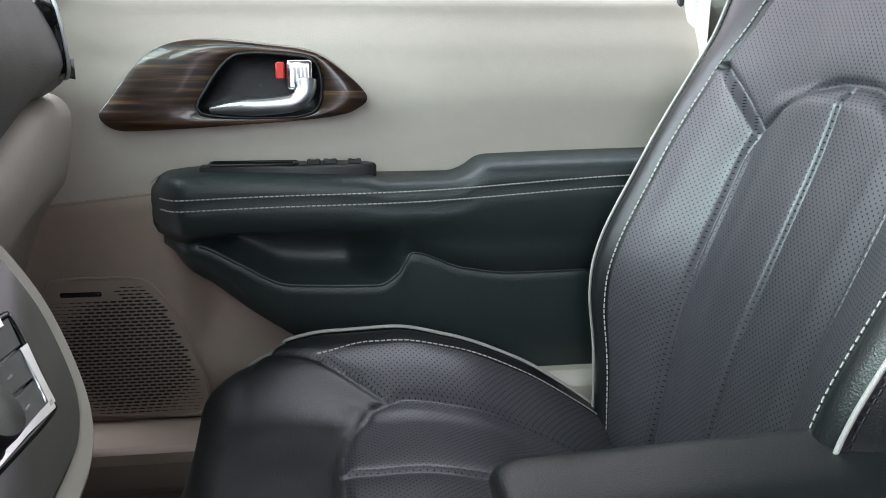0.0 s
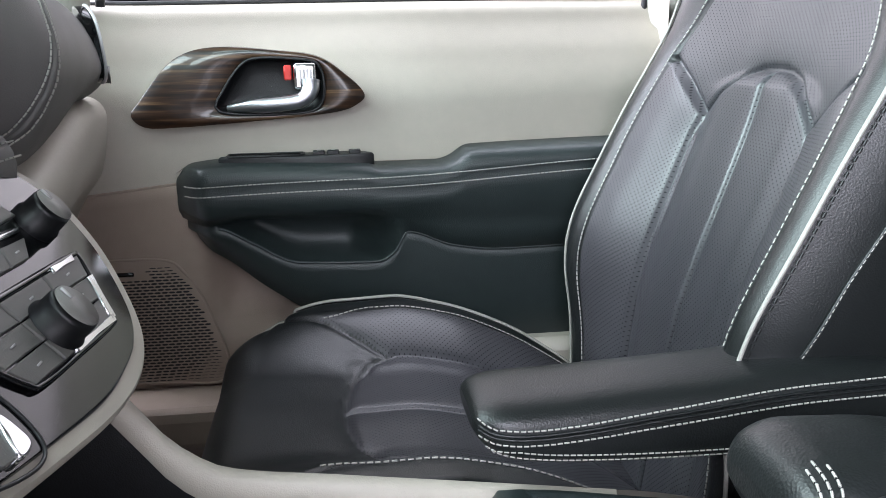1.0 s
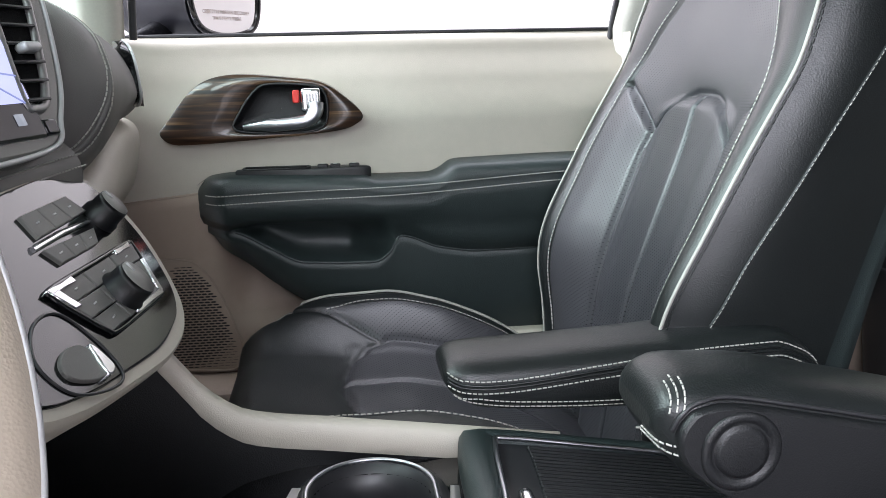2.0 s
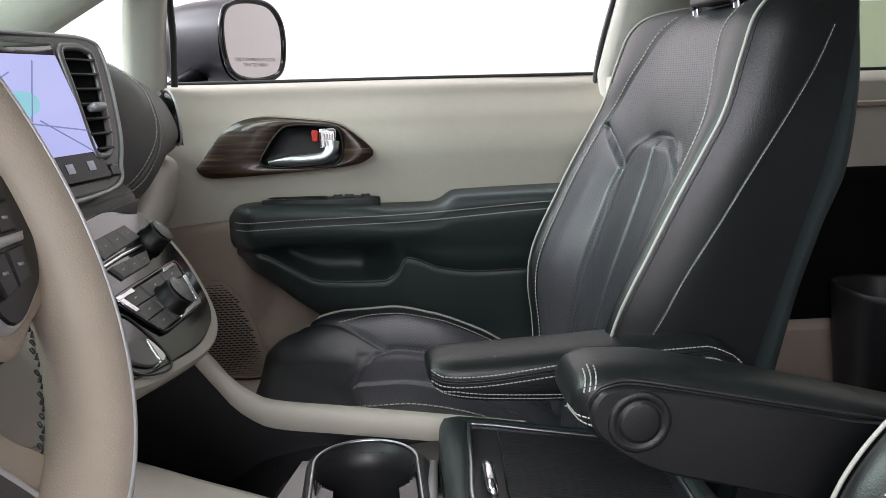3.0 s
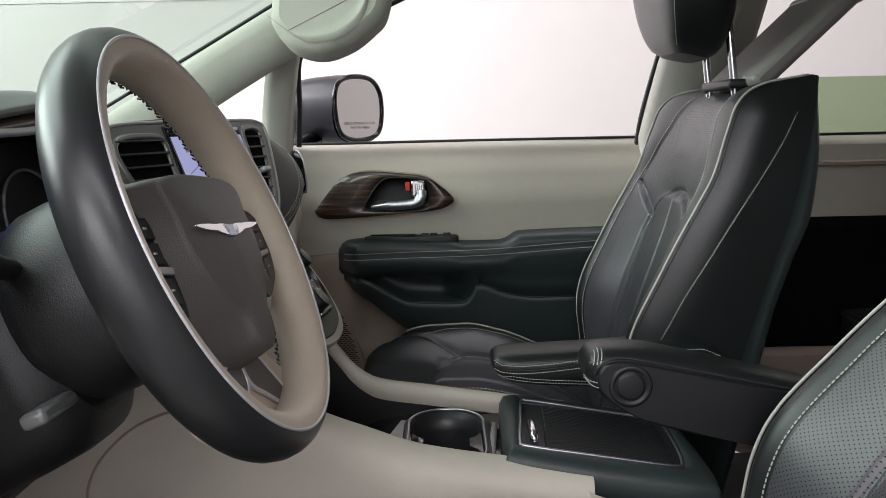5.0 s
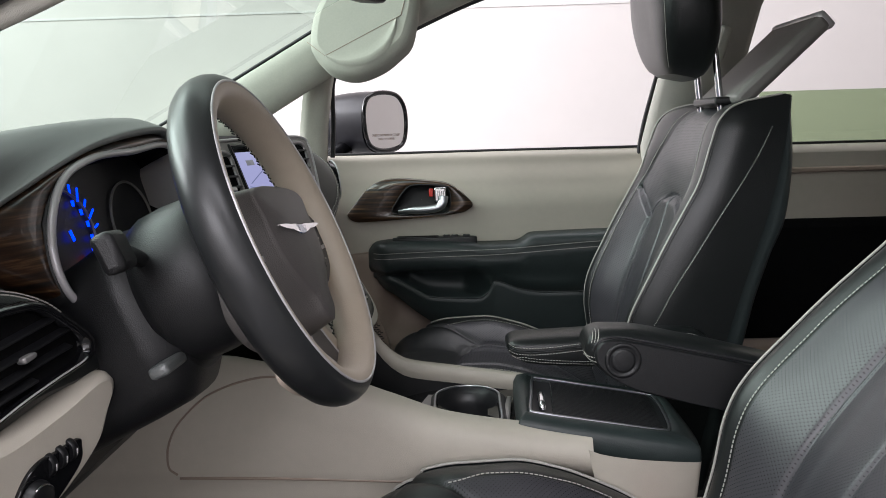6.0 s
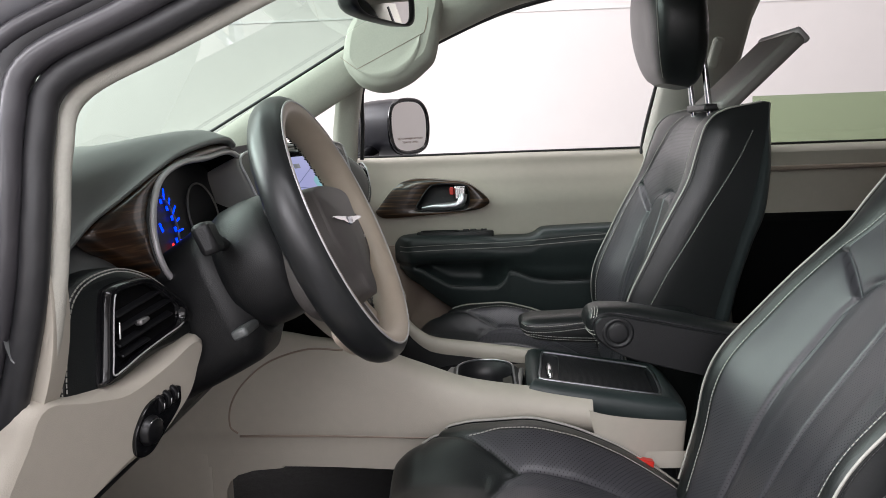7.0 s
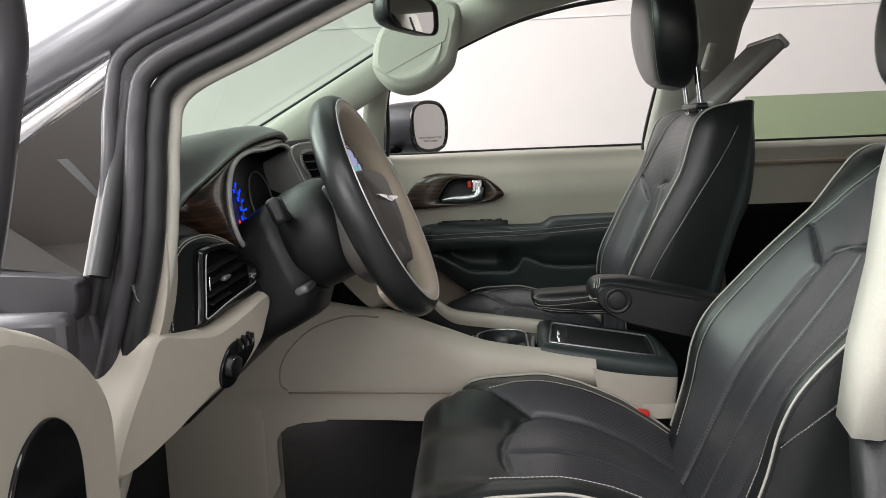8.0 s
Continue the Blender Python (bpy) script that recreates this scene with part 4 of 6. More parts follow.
    inner = outline([(0.126, 0.150), (0.136, 0.137), (0.22, 0.136), (0.305, 0.138), (0.322, 0.150), (0.331, 0.22), (0.333, 0.29), (0.318, 0.307), (0.22, 0.311), (0.152, 0.312), (0.141, 0.300), (0.133, 0.22)], 120)

    def lid_z(x):
        return 0.7045 - 0.165 * (x - 0.12)

    def lid(f, dz):
        return [Vector((0.235 + (a - 0.235) * f, 0.216 + (b - 0.216) * f, lid_z(0.235 + (a - 0.235) * f) + dz)) for a, b in L]

    def bed(f, dz):
        return [Vector((0.23 + (a - 0.23) * f, 0.224 + (b - 0.224) * f, lid_z(0.23 + (a - 0.23) * f) + dz)) for a, b in inner]
    put("bin_rim", sheet([lid(0.95, -0.05), lid(0.99, -0.03), lid(1.0, -0.018), lid(0.995, -0.008), lid(0.97, -0.001), [(p + q) / 2 + Vector((0, 0, 0.0025)) for p, q in zip(lid(0.95, 0.003), bed(1.03, 0.003))], bed(1.03, 0.003), bed(1.0, -0.003)], close_v=True), VINYL, label="black padded rim of the bin")
    put("lid_frame", tube(bed(1.0, 0.0025)[::2], 0.0022, 8, closed=True), SATIN, label="chrome frame round the sliding lid")
    put("lid_bed", sheet([bed(1.0, -0.003), bed(0.4, -0.003), bed(0.01, -0.003)], close_v=True), RUBBER)
    for k in range(28):
        y = 0.1435 + 0.0059 * k
        x0, x1 = 0.157 + 0.010 * smooth01(0.14, 0.31, y), 0.316 + 0.009 * smooth01(0.14, 0.31, y)
        put("slat", rbox(x1 - x0, 0.0041, 0.004, 0.0012, 1, Matrix.Translation(((x0 + x1) / 2, y, lid_z((x0 + x1) / 2) - 0.001)) @ pose(0, 0, 0, 0, 9.4, 0)), PLASTIC)
    put("lid_grip", tube(spl([Vector((0.1445, 0.165, 0.699)), Vector((0.1445, 0.170, 0.7065)), Vector((0.1455, 0.205, 0.7085)), Vector((0.1455, 0.212, 0.699))], 14), 0.0052, 10), CHROME, label="chrome finger grip")
    return c


console()
b = thing("seat_belt_buckle", "black belt buckle with red release button", "belt buckle", at=(0.27, 0.06, 0.52))
part("body", rbox(0.034, 0.022, 0.07, 0.005, 2, pose(0, 0, 0.03, 0, 12, 0)), PLASTIC, b)
part("release_button", rbox(0.03, 0.018, 0.016, 0.003, 2, pose(0.008, 0, 0.07, 0, 12, 0)), RED, b, "red release button")
part("stalk", tube([Vector((0, 0, 0.0)), Vector((-0.02, 0, -0.14))], 0.012, 10, flat=0.5), PLASTIC, b)


# ---- dashboard ----
def dashboard():
    d = thing("dashboard", "charcoal dashboard with beige lower panels and wood trim", "dashboard", at=(-0.4, 0.24, 0.9))
    off = Matrix.Translation((0.4, -0.24, -0.9))

    def put(name, bm, material, parent=d, label="", **k):
        bm.transform(off)
        return part(name, bm, material, parent, label, **k)
    # passenger pad: a rolled black skin
    rows = []
    for i in range(40):
        y = 0.42 + 0.435 * i / 39
        shoulder = 0.042 * (1 - smooth01(0.42, 0.515, y))
        e = smooth01(0.80, 0.87, y)
        sec = [(-0.95, 1.03), (-0.6, 1.07), (-0.40, 1.10), (-0.30, 1.097), (-0.245, 1.08), (-0.205, 1.05), (-0.185, 1.01), (-0.187, 0.97), (-0.21, 0.925), (-0.25, 0.895), (-0.31, 0.875), (-0.36, 0.87)]
        rows.append([Vector((x - 0.05 * smooth01(0.45, 0.9, y) * (1 if x > -0.4 else 0) - shoulder * smooth01(-0.36, -0.25, x), y, (z if z > 1 else 1 - (1 - z) * (1 - 0.5 * smooth01(0.5, 0.8, y))) - 0.03 * e * (1 if z > 1 else 0) - 0.02 * smooth01(0.4, 0.85, y))) for x, z in [(p.x, p.y) for p in spl([(*q, 0) for q in sec], 40)]])
    put("passenger_pad", sheet(rows), PADGREY, label="charcoal padded passenger dash skin")
    put("pad_side", sheet([rows[-1], [Vector((p.x - 0.02, p.y + 0.012, 0.98 + (p.z - 0.98) * 0.9)) for p in rows[-1]], [Vector((-0.45, 0.87, 0.98 + (p.z - 0.98) * 0.3)) for p in rows[-1]]]), PADGREY)
    # sewn seam running down the pad and away under the screen
    def skin(y, k):
        f = (y - 0.42) / 0.435 * 39
        i, j = max(0, min(38, int(f))), max(0, min(38, int(k)))
        u, v = f - i, k - j
        return (rows[i][j] * (1 - v) + rows[i][j + 1] * v) * (1 - u) + (rows[i + 1][j] * (1 - v) + rows[i + 1][j + 1] * v) * u
    seam = spl([(0.585, 12, 0), (0.57, 15, 0), (0.545, 18, 0), (0.515, 20, 0), (0.50, 23, 0), (0.49, 25, 0), (0.475, 27, 0), (0.445, 28.4, 0)], 60)
    for o in (0.0, 0.014):
        put("stitching", stitches([skin(q.x + o, q.y + o * 25) + Vector((0.0015, -0.0006, 0.0004)) for q in seam], 0.0052, 0.004, 0.0006), THREAD, kind="stuff")
    put("pad_welt", tube([skin(q.x + 0.007, q.y + 0.17) + Vector((0.0004, 0, 0)) for q in seam], 0.0022, 8), PADGREY)
    # padded roll under the screen
    roll = spl([(-0.262, -0.02, 0.918), (-0.256, 0.12, 0.918), (-0.250, 0.27, 0.918), (-0.240, 0.38, 0.920), (-0.228, 0.44, 0.922)], 30)
    put("under_roll", tube(roll, 0.032, 20, flat=0.95), PADGREY, label="charcoal padded roll under the screen")
    for a in (10, 30):
        put("stitching", stitches([p + Vector((0.0328 * math.cos(radians(a)), 0, 0.031 * math.sin(radians(a)))) for p in roll], 0.0052, 0.004, 0.0006), THREAD, kind="stuff")
    # beige glovebox roll under the pad
    rows = []
    for i in range(30):
        y = 0.36 + 0.53 * i / 29
        sec = [(-0.30, 0.90), (-0.225, 0.905), (-0.20, 0.90), (-0.19, 0.88), (-0.20, 0.85), (-0.235, 0.80), (-0.27, 0.70), (-0.31, 0.58), (-0.40, 0.50)]
        k = smooth01(0.4, 0.9, y)
        rows.append([Vector((x - 0.06 * k, y, z + 0.035 * k * smooth01(0.84, 0.88, z))) for x, z in [(p.x, p.y) for p in spl([(*q, 0) for q in sec], 30)]])
    put("glovebox_panel", sheet(rows), BEIGE, label="beige rolled glovebox panel")
    # top skin, whole width
    rows = []
    for i in range(30):
        y = -0.42 + 0.84 * i / 29
        hood = 1 - smooth01(0.03, 0.20, y)
        rows.append([Vector((x, y, z + (0.018 * hood * smooth01(-0.75, -0.43, x)) - 0.020 * smooth01(-0.20, -0.50, y))) for x, z in ((-0.95, 1.03), (-0.7, 1.06), (-0.5, 1.085), (-0.455, 1.092), (-0.44, 1.088), (-0.43, 1.075))])
    put("top_skin", sheet(rows), DASH, label="charcoal dash top")
    # centre bezel: screen with vents on both sides
    CF = frame_of((-0.262, 0.25, 1.025), (0.25, 1, 0), (-0.40, 0, 1))
    bo = outline([(-0.18, 0.066), (-0.05, 0.076), (0.1, 0.078), (0.2, 0.076), (0.218, 0.055), (0.19, -0.02), (0.162, -0.06), (0.13, -0.085), (0.0, -0.09), (-0.12, -0.084), (-0.17, -0.06), (-0.19, 0.02)], 120)
    bz = put("centre_bezel", plate(bo, 0.07, CF @ Matrix.Translation((0, 0, -0.066)), 0.008), BEZEL, label="warm grey bezel round the screen")
    put("bezel_edge", tube([CF @ Vector((a * 0.985 + 0.0003, b * 0.975, 0.0035)) for a, b in bo], 0.0022, 8, closed=True), SILVER, bz, "thin silver edge")
    put("screen_glass", rbox(0.188, 0.142, 0.006, 0.003, 2, CF @ Matrix.Translation((0.035, -0.003, 0.004))), GLOSS, bz, "glossy black touch screen")
    put("screen_image", rbox(0.176, 0.098, 0.001, 0, 1, CF @ Matrix.Translation((0.035, 0.004, 0.0075))), SCREEN, bz, "lit lavender map on the screen")
    for k in range(5):
        put("screen_icon", rbox(0.010, 0.009, 0.001, 0, 1, CF @ Matrix.Translation((-0.035 + 0.034 * k, -0.058, 0.0075))), ICON, bz)
    put("screen_header", rbox(0.176, 0.011, 0.001, 0, 1, CF @ Matrix.Translation((0.035, 0.0585, 0.0075))), GLOSS, bz, "black header bar")
    put("map_park", plate(outline([(0.02, 0.008), (0.045, 0.018), (0.066, 0.012), (0.058, -0.002), (0.03, -0.006)], 30), 0.001, CF @ Matrix.Translation((0, 0, 0.0074)), 0.0003), MAPGREEN, bz, "teal patch on the map")
    put("map_tag", rbox(0.022, 0.008, 0.001, 0, 1, CF @ Matrix.Translation((-0.022, 0.036, 0.0079))), ICON, bz)
    for x0, y0, ln, an in ((0.035, -0.012, 0.172, -8), (0.06, 0.014, 0.08, 55), (0.0, 0.02, 0.09, 20), (0.085, -0.028, 0.07, -30)):
        put("map_line", rbox(ln, 0.0012, 0.001, 0, 1, CF @ Matrix.Translation((x0, y0, 0.0082)) @ pose(0, 0, 0, 0, 0, an)), MAPLINE, bz)
    for sd, vpts in ((1, [(0.137, 0.058), (0.155, 0.064), (0.180, 0.062), (0.188, 0.048), (0.162, -0.018), (0.144, -0.046), (0.127, -0.050), (0.118, -0.042), (0.13, 0.02)]), (-1, [(-0.07, 0.05), (-0.10, 0.056), (-0.155, 0.052), (-0.168, 0.03), (-0.15, -0.02), (-0.13, -0.05), (-0.09, -0.053), (-0.075, -0.04), (-0.07, 0.02)])):
        vf = outline(vpts, 60)
        v = CF @ Matrix.Translation((0, 0, 0.002))
        vent = put("vent", plate(vf, 0.003, v, 0.001), JET, d, "black air vent with silver rim")
        put("vent_rim", tube([v @ Vector((a, b, 0.003)) for a, b in vf], 0.0042, 8, closed=True), KNOBFACE, vent, "brushed grey rim")
        for k in range(7):
            b = -0.042 + 0.0155 * k
            xs = [p[0] for p in vf if abs(p[1] - b) < 0.009]
            put("vane", rbox(max(xs) - min(xs) - 0.004, 0.0028, 0.012, 0.001, 1, v @ pose((max(xs) + min(xs)) / 2, b, 0.002, 25, 0, 0)), PLASTIC, vent)
        put("vent_tab", rbox(0.022, 0.008, 0.012, 0.003, 2, v @ Matrix.Translation((sum(p[0] for p in vf) / len(vf), -0.002, 0.009))), SILVER, vent)
    put("gloss_trim", plate(outline([(-0.178, 0.058), (-0.12, 0.068), (-0.075, 0.069), (-0.066, 0.0), (-0.066, -0.078), (-0.11, -0.077), (-0.158, -0.055), (-0.182, 0.02)], 80), 0.003, CF @ Matrix.Translation((0, 0, 0.0005)), 0.001), GLOSS, bz, "piano black vent surround")
    put("hazard_switch", rbox(0.018, 0.013, 0.006, 0.002, 2, CF @ Matrix.Translation((0.136, -0.066, 0.005))), GLOSS, bz, "small black switch")
    # end vent near the passenger door
    ev = frame_of((-0.246, 0.815, 0.998), (-0.55, 1, 0), (-0.12, 0, 1))
    vf = outline([(-0.022, 0.02), (0.0, 0.04), (0.02, 0.038), (0.024, 0.0), (0.016, -0.038), (-0.008, -0.038), (-0.022, -0.02)], 50)
    vent = put("vent", plate(vf, 0.012, ev, 0.003), GLOSS, d, "black end vent with chrome rim")
    put("vent_rim", tube([ev @ Vector((a, b, 0.012)) for a, b in vf], 0.0018, 8, closed=True), SILVER, vent)
    for k in range(4):
        put("vane", rbox(0.032, 0.003, 0.008, 0.001, 1, ev @ pose(0, -0.024 + 0.016 * k, 0.012, 25, 0, 0)), PLASTIC, vent)
    # centre stack
    SF = frame_of((-0.150, 0.235, 0.850), (0, 1, 0), (-0.88, 0, 1))
    st = thing("centre_stack", "beige and piano black centre control panel under the dashboard", "control panel", at=(-0.4, 0.24, 0.9))
    so = outline([(-0.13, 0.098), (0, 0.10), (0.14, 0.10), (0.205, 0.092), (0.228, 0.072), (0.234, 0.05), (0.214, 0.003), (0.165, -0.044), (0.117, -0.064), (0.056, -0.067), (-0.02, -0.056), (-0.109, -0.037), (-0.155, -0.015), (-0.17, 0.03), (-0.165, 0.08)], 140)
    so_c = (0.03, 0.03)

    def rim_ring(f, h):
        return [SF @ Vector((so_c[0] + (a - so_c[0]) * f, so_c[1] + (b - so_c[1]) * f, h)) for a, b in so]
    put("surround", solid([rim_ring(0.80, -0.085), rim_ring(0.90, -0.050), rim_ring(0.965, -0.022), rim_ring(0.995, -0.010), rim_ring(1.0, -0.003), rim_ring(0.992, 0.001), rim_ring(0.975, 0.003)]), BEIGE, st, "beige surround of the centre controls")
    s2 = outline([(-0.12, 0.0955), (0, 0.0975), (0.13, 0.0975), (0.190, 0.090), (0.204, 0.080), (0.213, 0.062), (0.213, 0.046), (0.198, 0.007), (0.160, -0.033), (0.125, -0.05), (0.088, -0.055), (0.04, -0.055), (-0.02, -0.046), (-0.09, -0.032), (-0.14, -0.012), (-0.155, 0.03), (-0.15, 0.075)], 140)
    put("control_face", plate(s2, 0.005, SF, 0.002), GLOSS, st, "piano black control face")

    def quad(c, u, v):
        (ax, ay), (bx, by), (cx, cy), (dx, dy) = c
        return ((ax * (1 - u) + bx * u) * (1 - v) + (dx * (1 - u) + cx * u) * v, (ay * (1 - u) + by * u) * (1 - v) + (dy * (1 - u) + cy * u) * v)

    def cell(c, u0, u1, v0, v1):
        return [quad(c, u, v) for u, v in ((u0, v0), ((u0 + u1) / 2, v0), (u1, v0), (u1, (v0 + v1) / 2), (u1, v1), ((u0 + u1) / 2, v1), (u0, v1), (u0, (v0 + v1) / 2))]
    shifter = ((-0.026, 0.025), (0.160, 0.014), (0.120, -0.031), (-0.004, -0.021))
    row_a = ((0.035, 0.077), (0.133, 0.075), (0.142, 0.056), (0.030, 0.057))
    row_b = ((0.019, 0.049), (0.124, 0.042), (0.106, 0.030), (0.025, 0.034))
    for c, nu, nv in ((shifter, 3, 3), (row_a, 3, 1), (row_b, 3, 1)):
        for iu in range(nu):
            for iv in range(nv):
                put("button", plate(cell(c, iu / nu + 0.008, (iu + 1) / nu - 0.008, iv / nv + 0.012, (iv + 1) / nv - 0.012), 0.004, SF @ Matrix.Translation((0, 0, 0.004)), 0.001), PADGREY, st, "dark grey button", smooth=False)
                q = quad(c, (iu + 0.5) / nu, (iv + 0.5) / nv)
                put("button_mark", rbox(0.006, 0.0012, 0.0005, 0, 1, SF @ Matrix.Translation((q[0], q[1], 0.0082))), SILVER, st)
    loop = [quad(shifter, u, v) for u, v in ((0.05, -0.03), (0.5, -0.04), (0.95, -0.03), (1.01, 0.06), (1.02, 0.5), (1.01, 0.95), (0.95, 1.03), (0.5, 1.04), (0.05, 1.03), (-0.01, 0.92), (-0.02, 0.5), (-0.01, 0.08))]
    put("shifter_frame", tube([SF @ Vector((a, b, 0.0065)) for a, b in outline(loop, 80)], 0.0022, 8, closed=True), GLOSS, st)
    for u0, u1, v0, v1 in ((-0.012, 0.05, 0.02, 0.42), (-0.012, 0.22, -0.03, 0.07), (0.74, 0.94, -0.03, 0.06), (0.955, 1.012, 0.34, 1.0), (0.45, 1.0, 0.935, 1.03)):
        put("chrome_corner", plate(cell(shifter, u0, u1, v0, v1), 0.006, SF @ Matrix.Translation((0, 0, 0.0035)), 0.001), CHROME, st, "bright chrome corner")
    put("chrome_bar", tube([SF @ Vector((0.012, 0.0535, 0.005)), SF @ Vector((0.070, 0.0525, 0.006)), SF @ Vector((0.127, 0.049, 0.005))], 0.0036, 8, flat=0.6), CHROME, st, "bright chrome bar")
    for cy, cz, r, hh in ((0.154, 0.046, 0.0142, 0.021), (0.059, -0.008, 0.0162, 0.021)):
        M2 = SF @ Matrix.Translation((cy, cz, 0.004))
        k = put("knob", lathe([(r * 1.10, 0.0), (r * 1.10, 0.006), (r * 0.98, 0.009), (r * 0.97, hh - 0.004), (r * 0.93, hh), (r * 0.88, hh - 0.001)], M2, 40), KNOB, st, "black rotary knob")
        put("knob_face", lathe([(r * 0.90, hh - 0.002), (r * 0.88, hh + 0.001), (0.001, hh + 0.0015)], M2, 40), BEZEL, k, "brushed grey knob face")
        put("pointer", rbox(0.0022, 0.008, 0.0012, 0, 1, M2 @ Matrix.Translation((0, r * 0.55, hh + 0.0015))), SILVER, k)
    pb = put("parking_brake_switch", plate(outline([(-0.052, -0.011), (-0.048, -0.022), (-0.049, -0.033), (-0.060, -0.034), (-0.074, -0.031), (-0.091, -0.020), (-0.088, -0.010), (-0.070, -0.006)], 40), 0.004, SF @ Matrix.Translation((0, 0, 0.004)), 0.001), PADGREY, st, "parking brake switch with chrome edge", smooth=False)
    put("switch_edge", plate(outline([(-0.0475, -0.014), (-0.0445, -0.024), (-0.0475, -0.0355), (-0.061, -0.0355), (-0.055, -0.024)], 30), 0.0065, SF @ Matrix.Translation((0, 0, 0.004)), 0.0015), CHROME, pb)
    put("switch_surround", tube([SF @ Vector((a, b, 0.0055)) for a, b in outline([(-0.036, 0.012), (-0.028, -0.016), (-0.036, -0.041), (-0.06, -0.043), (-0.10, -0.026), (-0.102, 0.0), (-0.07, 0.016)], 50)], 0.0011, 6, closed=True), RUBBER, st)
    # instrument cluster, turned to the driver
    KF = frame_of((-0.345, -0.085, 1.02), (0.09, 1, 0), (-0.22, 0, 1))
    ko = outline([(-0.158, -0.045), (-0.148, 0.0), (-0.105, 0.043), (-0.035, 0.062), (0.05, 0.066), (0.13, 0.072), (0.172, 0.060), (0.180, 0.03), (0.163, -0.02), (0.135, -0.06), (0.05, -0.078), (-0.06, -0.085), (-0.135, -0.078)], 120)
    cl = thing("instrument_cluster", "dark instrument cluster with lit blue dials", "instrument cluster", at=(-0.4, 0.24, 0.9))
    put("cluster_glass", plate(ko, 0.01, KF @ Matrix.Translation((0, 0, -0.05)), 0.002), PLASTIC, cl, "black dial face")
    put("cluster_well", sheet([[KF @ Vector((a * f, b * f, h)) for a, b in ko] for f, h in ((0.94, -0.045), (0.98, -0.01), (1.0, 0.012))], close_v=True), JET, cl, "black dial well")
    put("cluster_hood", sheet([[KF @ Vector((a * f, b * f, h)) for a, b in ko] for f, h in ((1.0, 0.012), (1.022, 0.011), (1.03, -0.03))], close_v=True), PLASTIC, cl, "black hood edge")
    put("cluster_rim", tube([KF @ Vector((a, b, 0.013)) for a, b in ko], 0.0042, 8, closed=True), SILVER, cl, "silver rim")
    for dx in (-0.04, 0.105):
        put("dial_ring", tube([KF @ Vector((dx + 0.05 * math.cos(a), -0.012 + 0.05 * math.sin(a), -0.037)) for a in [2 * math.pi * k / 48 for k in range(48)]], 0.0016, 6, closed=True), BEZEL, cl, "dark dial ring")
    for k in range(7):
        a = radians(66 - 15 * k)
        put("dial_mark", rbox(0.016 if k % 2 else 0.010, 0.0024, 0.001, 0, 1, KF @ Matrix.Translation((-0.04 + 0.056 * math.cos(a), -0.013 + 0.056 * math.sin(a), -0.036)) @ Matrix.Rotation(a + 0.25, 4, "Z")), BLUE, cl, "lit blue dial mark")
    for k in range(5):
        a = radians(58 - 22 * k)
        put("dial_number", rbox(0.0045, 0.0065, 0.001, 0, 1, KF @ Matrix.Translation((-0.04 + 0.041 * math.cos(a), -0.013 + 0.041 * math.sin(a), -0.036))), BLUE, cl, "small lit blue mark")
    put("warning_light", rbox(0.005, 0.008, 0.001, 0, 1, KF @ Matrix.Translation((-0.017, -0.040, -0.036)) @ pose(0, 0, 0, 0, 0, 25)), REDLIGHT, cl, "lit red warning light")
    put("warning_light", rbox(0.004, 0.012, 0.001, 0, 1, KF @ Matrix.Translation((-0.037, -0.012, -0.036)) @ pose(0, 0, 0, 0, 0, 15)), BLUE, cl)
    # body of the dash behind pod, trim and cluster
    put("dash_body", rbox(0.14, 0.66, 0.20, 0.02, 2, Matrix.Translation((-0.515, -0.13, 0.945)) @ pose(0, 0, 0, 0, 0, -5)), DASH)
    # padded face round the wood trim
    rows = []
    for i in range(16):
        y = -0.45 + 0.215 * i / 15
        k = smooth01(-0.40, -0.45, y)
        x0 = 0.115 * (y + 0.10)
        rows.append([Vector((x + (x0 if z < 1.08 else x0 * 0.6) - 0.03 * k, y, z - 0.010 * smooth01(-0.30, -0.45, y))) for x, z in [(p.x, p.y) for p in spl([(-0.43, 1.035, 0), (-0.412, 1.03, 0), (-0.388, 1.015, 0), (-0.366, 0.998, 0), (-0.354, 0.985, 0), (-0.351, 0.97, 0), (-0.356, 0.95, 0), (-0.362, 0.92, 0)], 24)]])
    put("dash_face", sheet(rows), DASH, label="charcoal padded face round the wood trim")
    # wood trim: a band beside and above the cluster, under the padded brow
    WF = frame_of((-0.352, -0.10, 1.015), (0.12, 1, 0), (-0.15, 0, 1))
    wood_edge = spl([(a, b, 0) for a, b in ((-0.130, -0.066), (-0.168, -0.049), (-0.205, -0.026), (-0.232, -0.009), (-0.240, 0.004), (-0.222, 0.018), (-0.190, 0.029), (-0.150, 0.041), (-0.100, 0.056), (-0.035, 0.073), (0.018, 0.082), (0.080, 0.089), (0.138, 0.091), (0.158, 0.082))], 90)
    rim_edge = spl([(a, b, 0) for a, b in ((-0.146, -0.070), (-0.158, -0.050), (-0.160, -0.025), (-0.156, 0.0), (-0.152, 0.008), (-0.138, 0.022), (-0.120, 0.035), (-0.100, 0.044), (-0.070, 0.055), (-0.025, 0.061), (0.020, 0.063), (0.070, 0.066), (0.130, 0.072), (0.155, 0.070))], 90)
    out_w = [WF @ Vector((p.x, p.y, 0.008)) for p in wood_edge]
    in_w = [KF @ Vector((p.x, p.y, 0.008)) for p in rim_edge]
    nw = WF.to_3x3() @ Vector((0, 0, 1))
    band = []
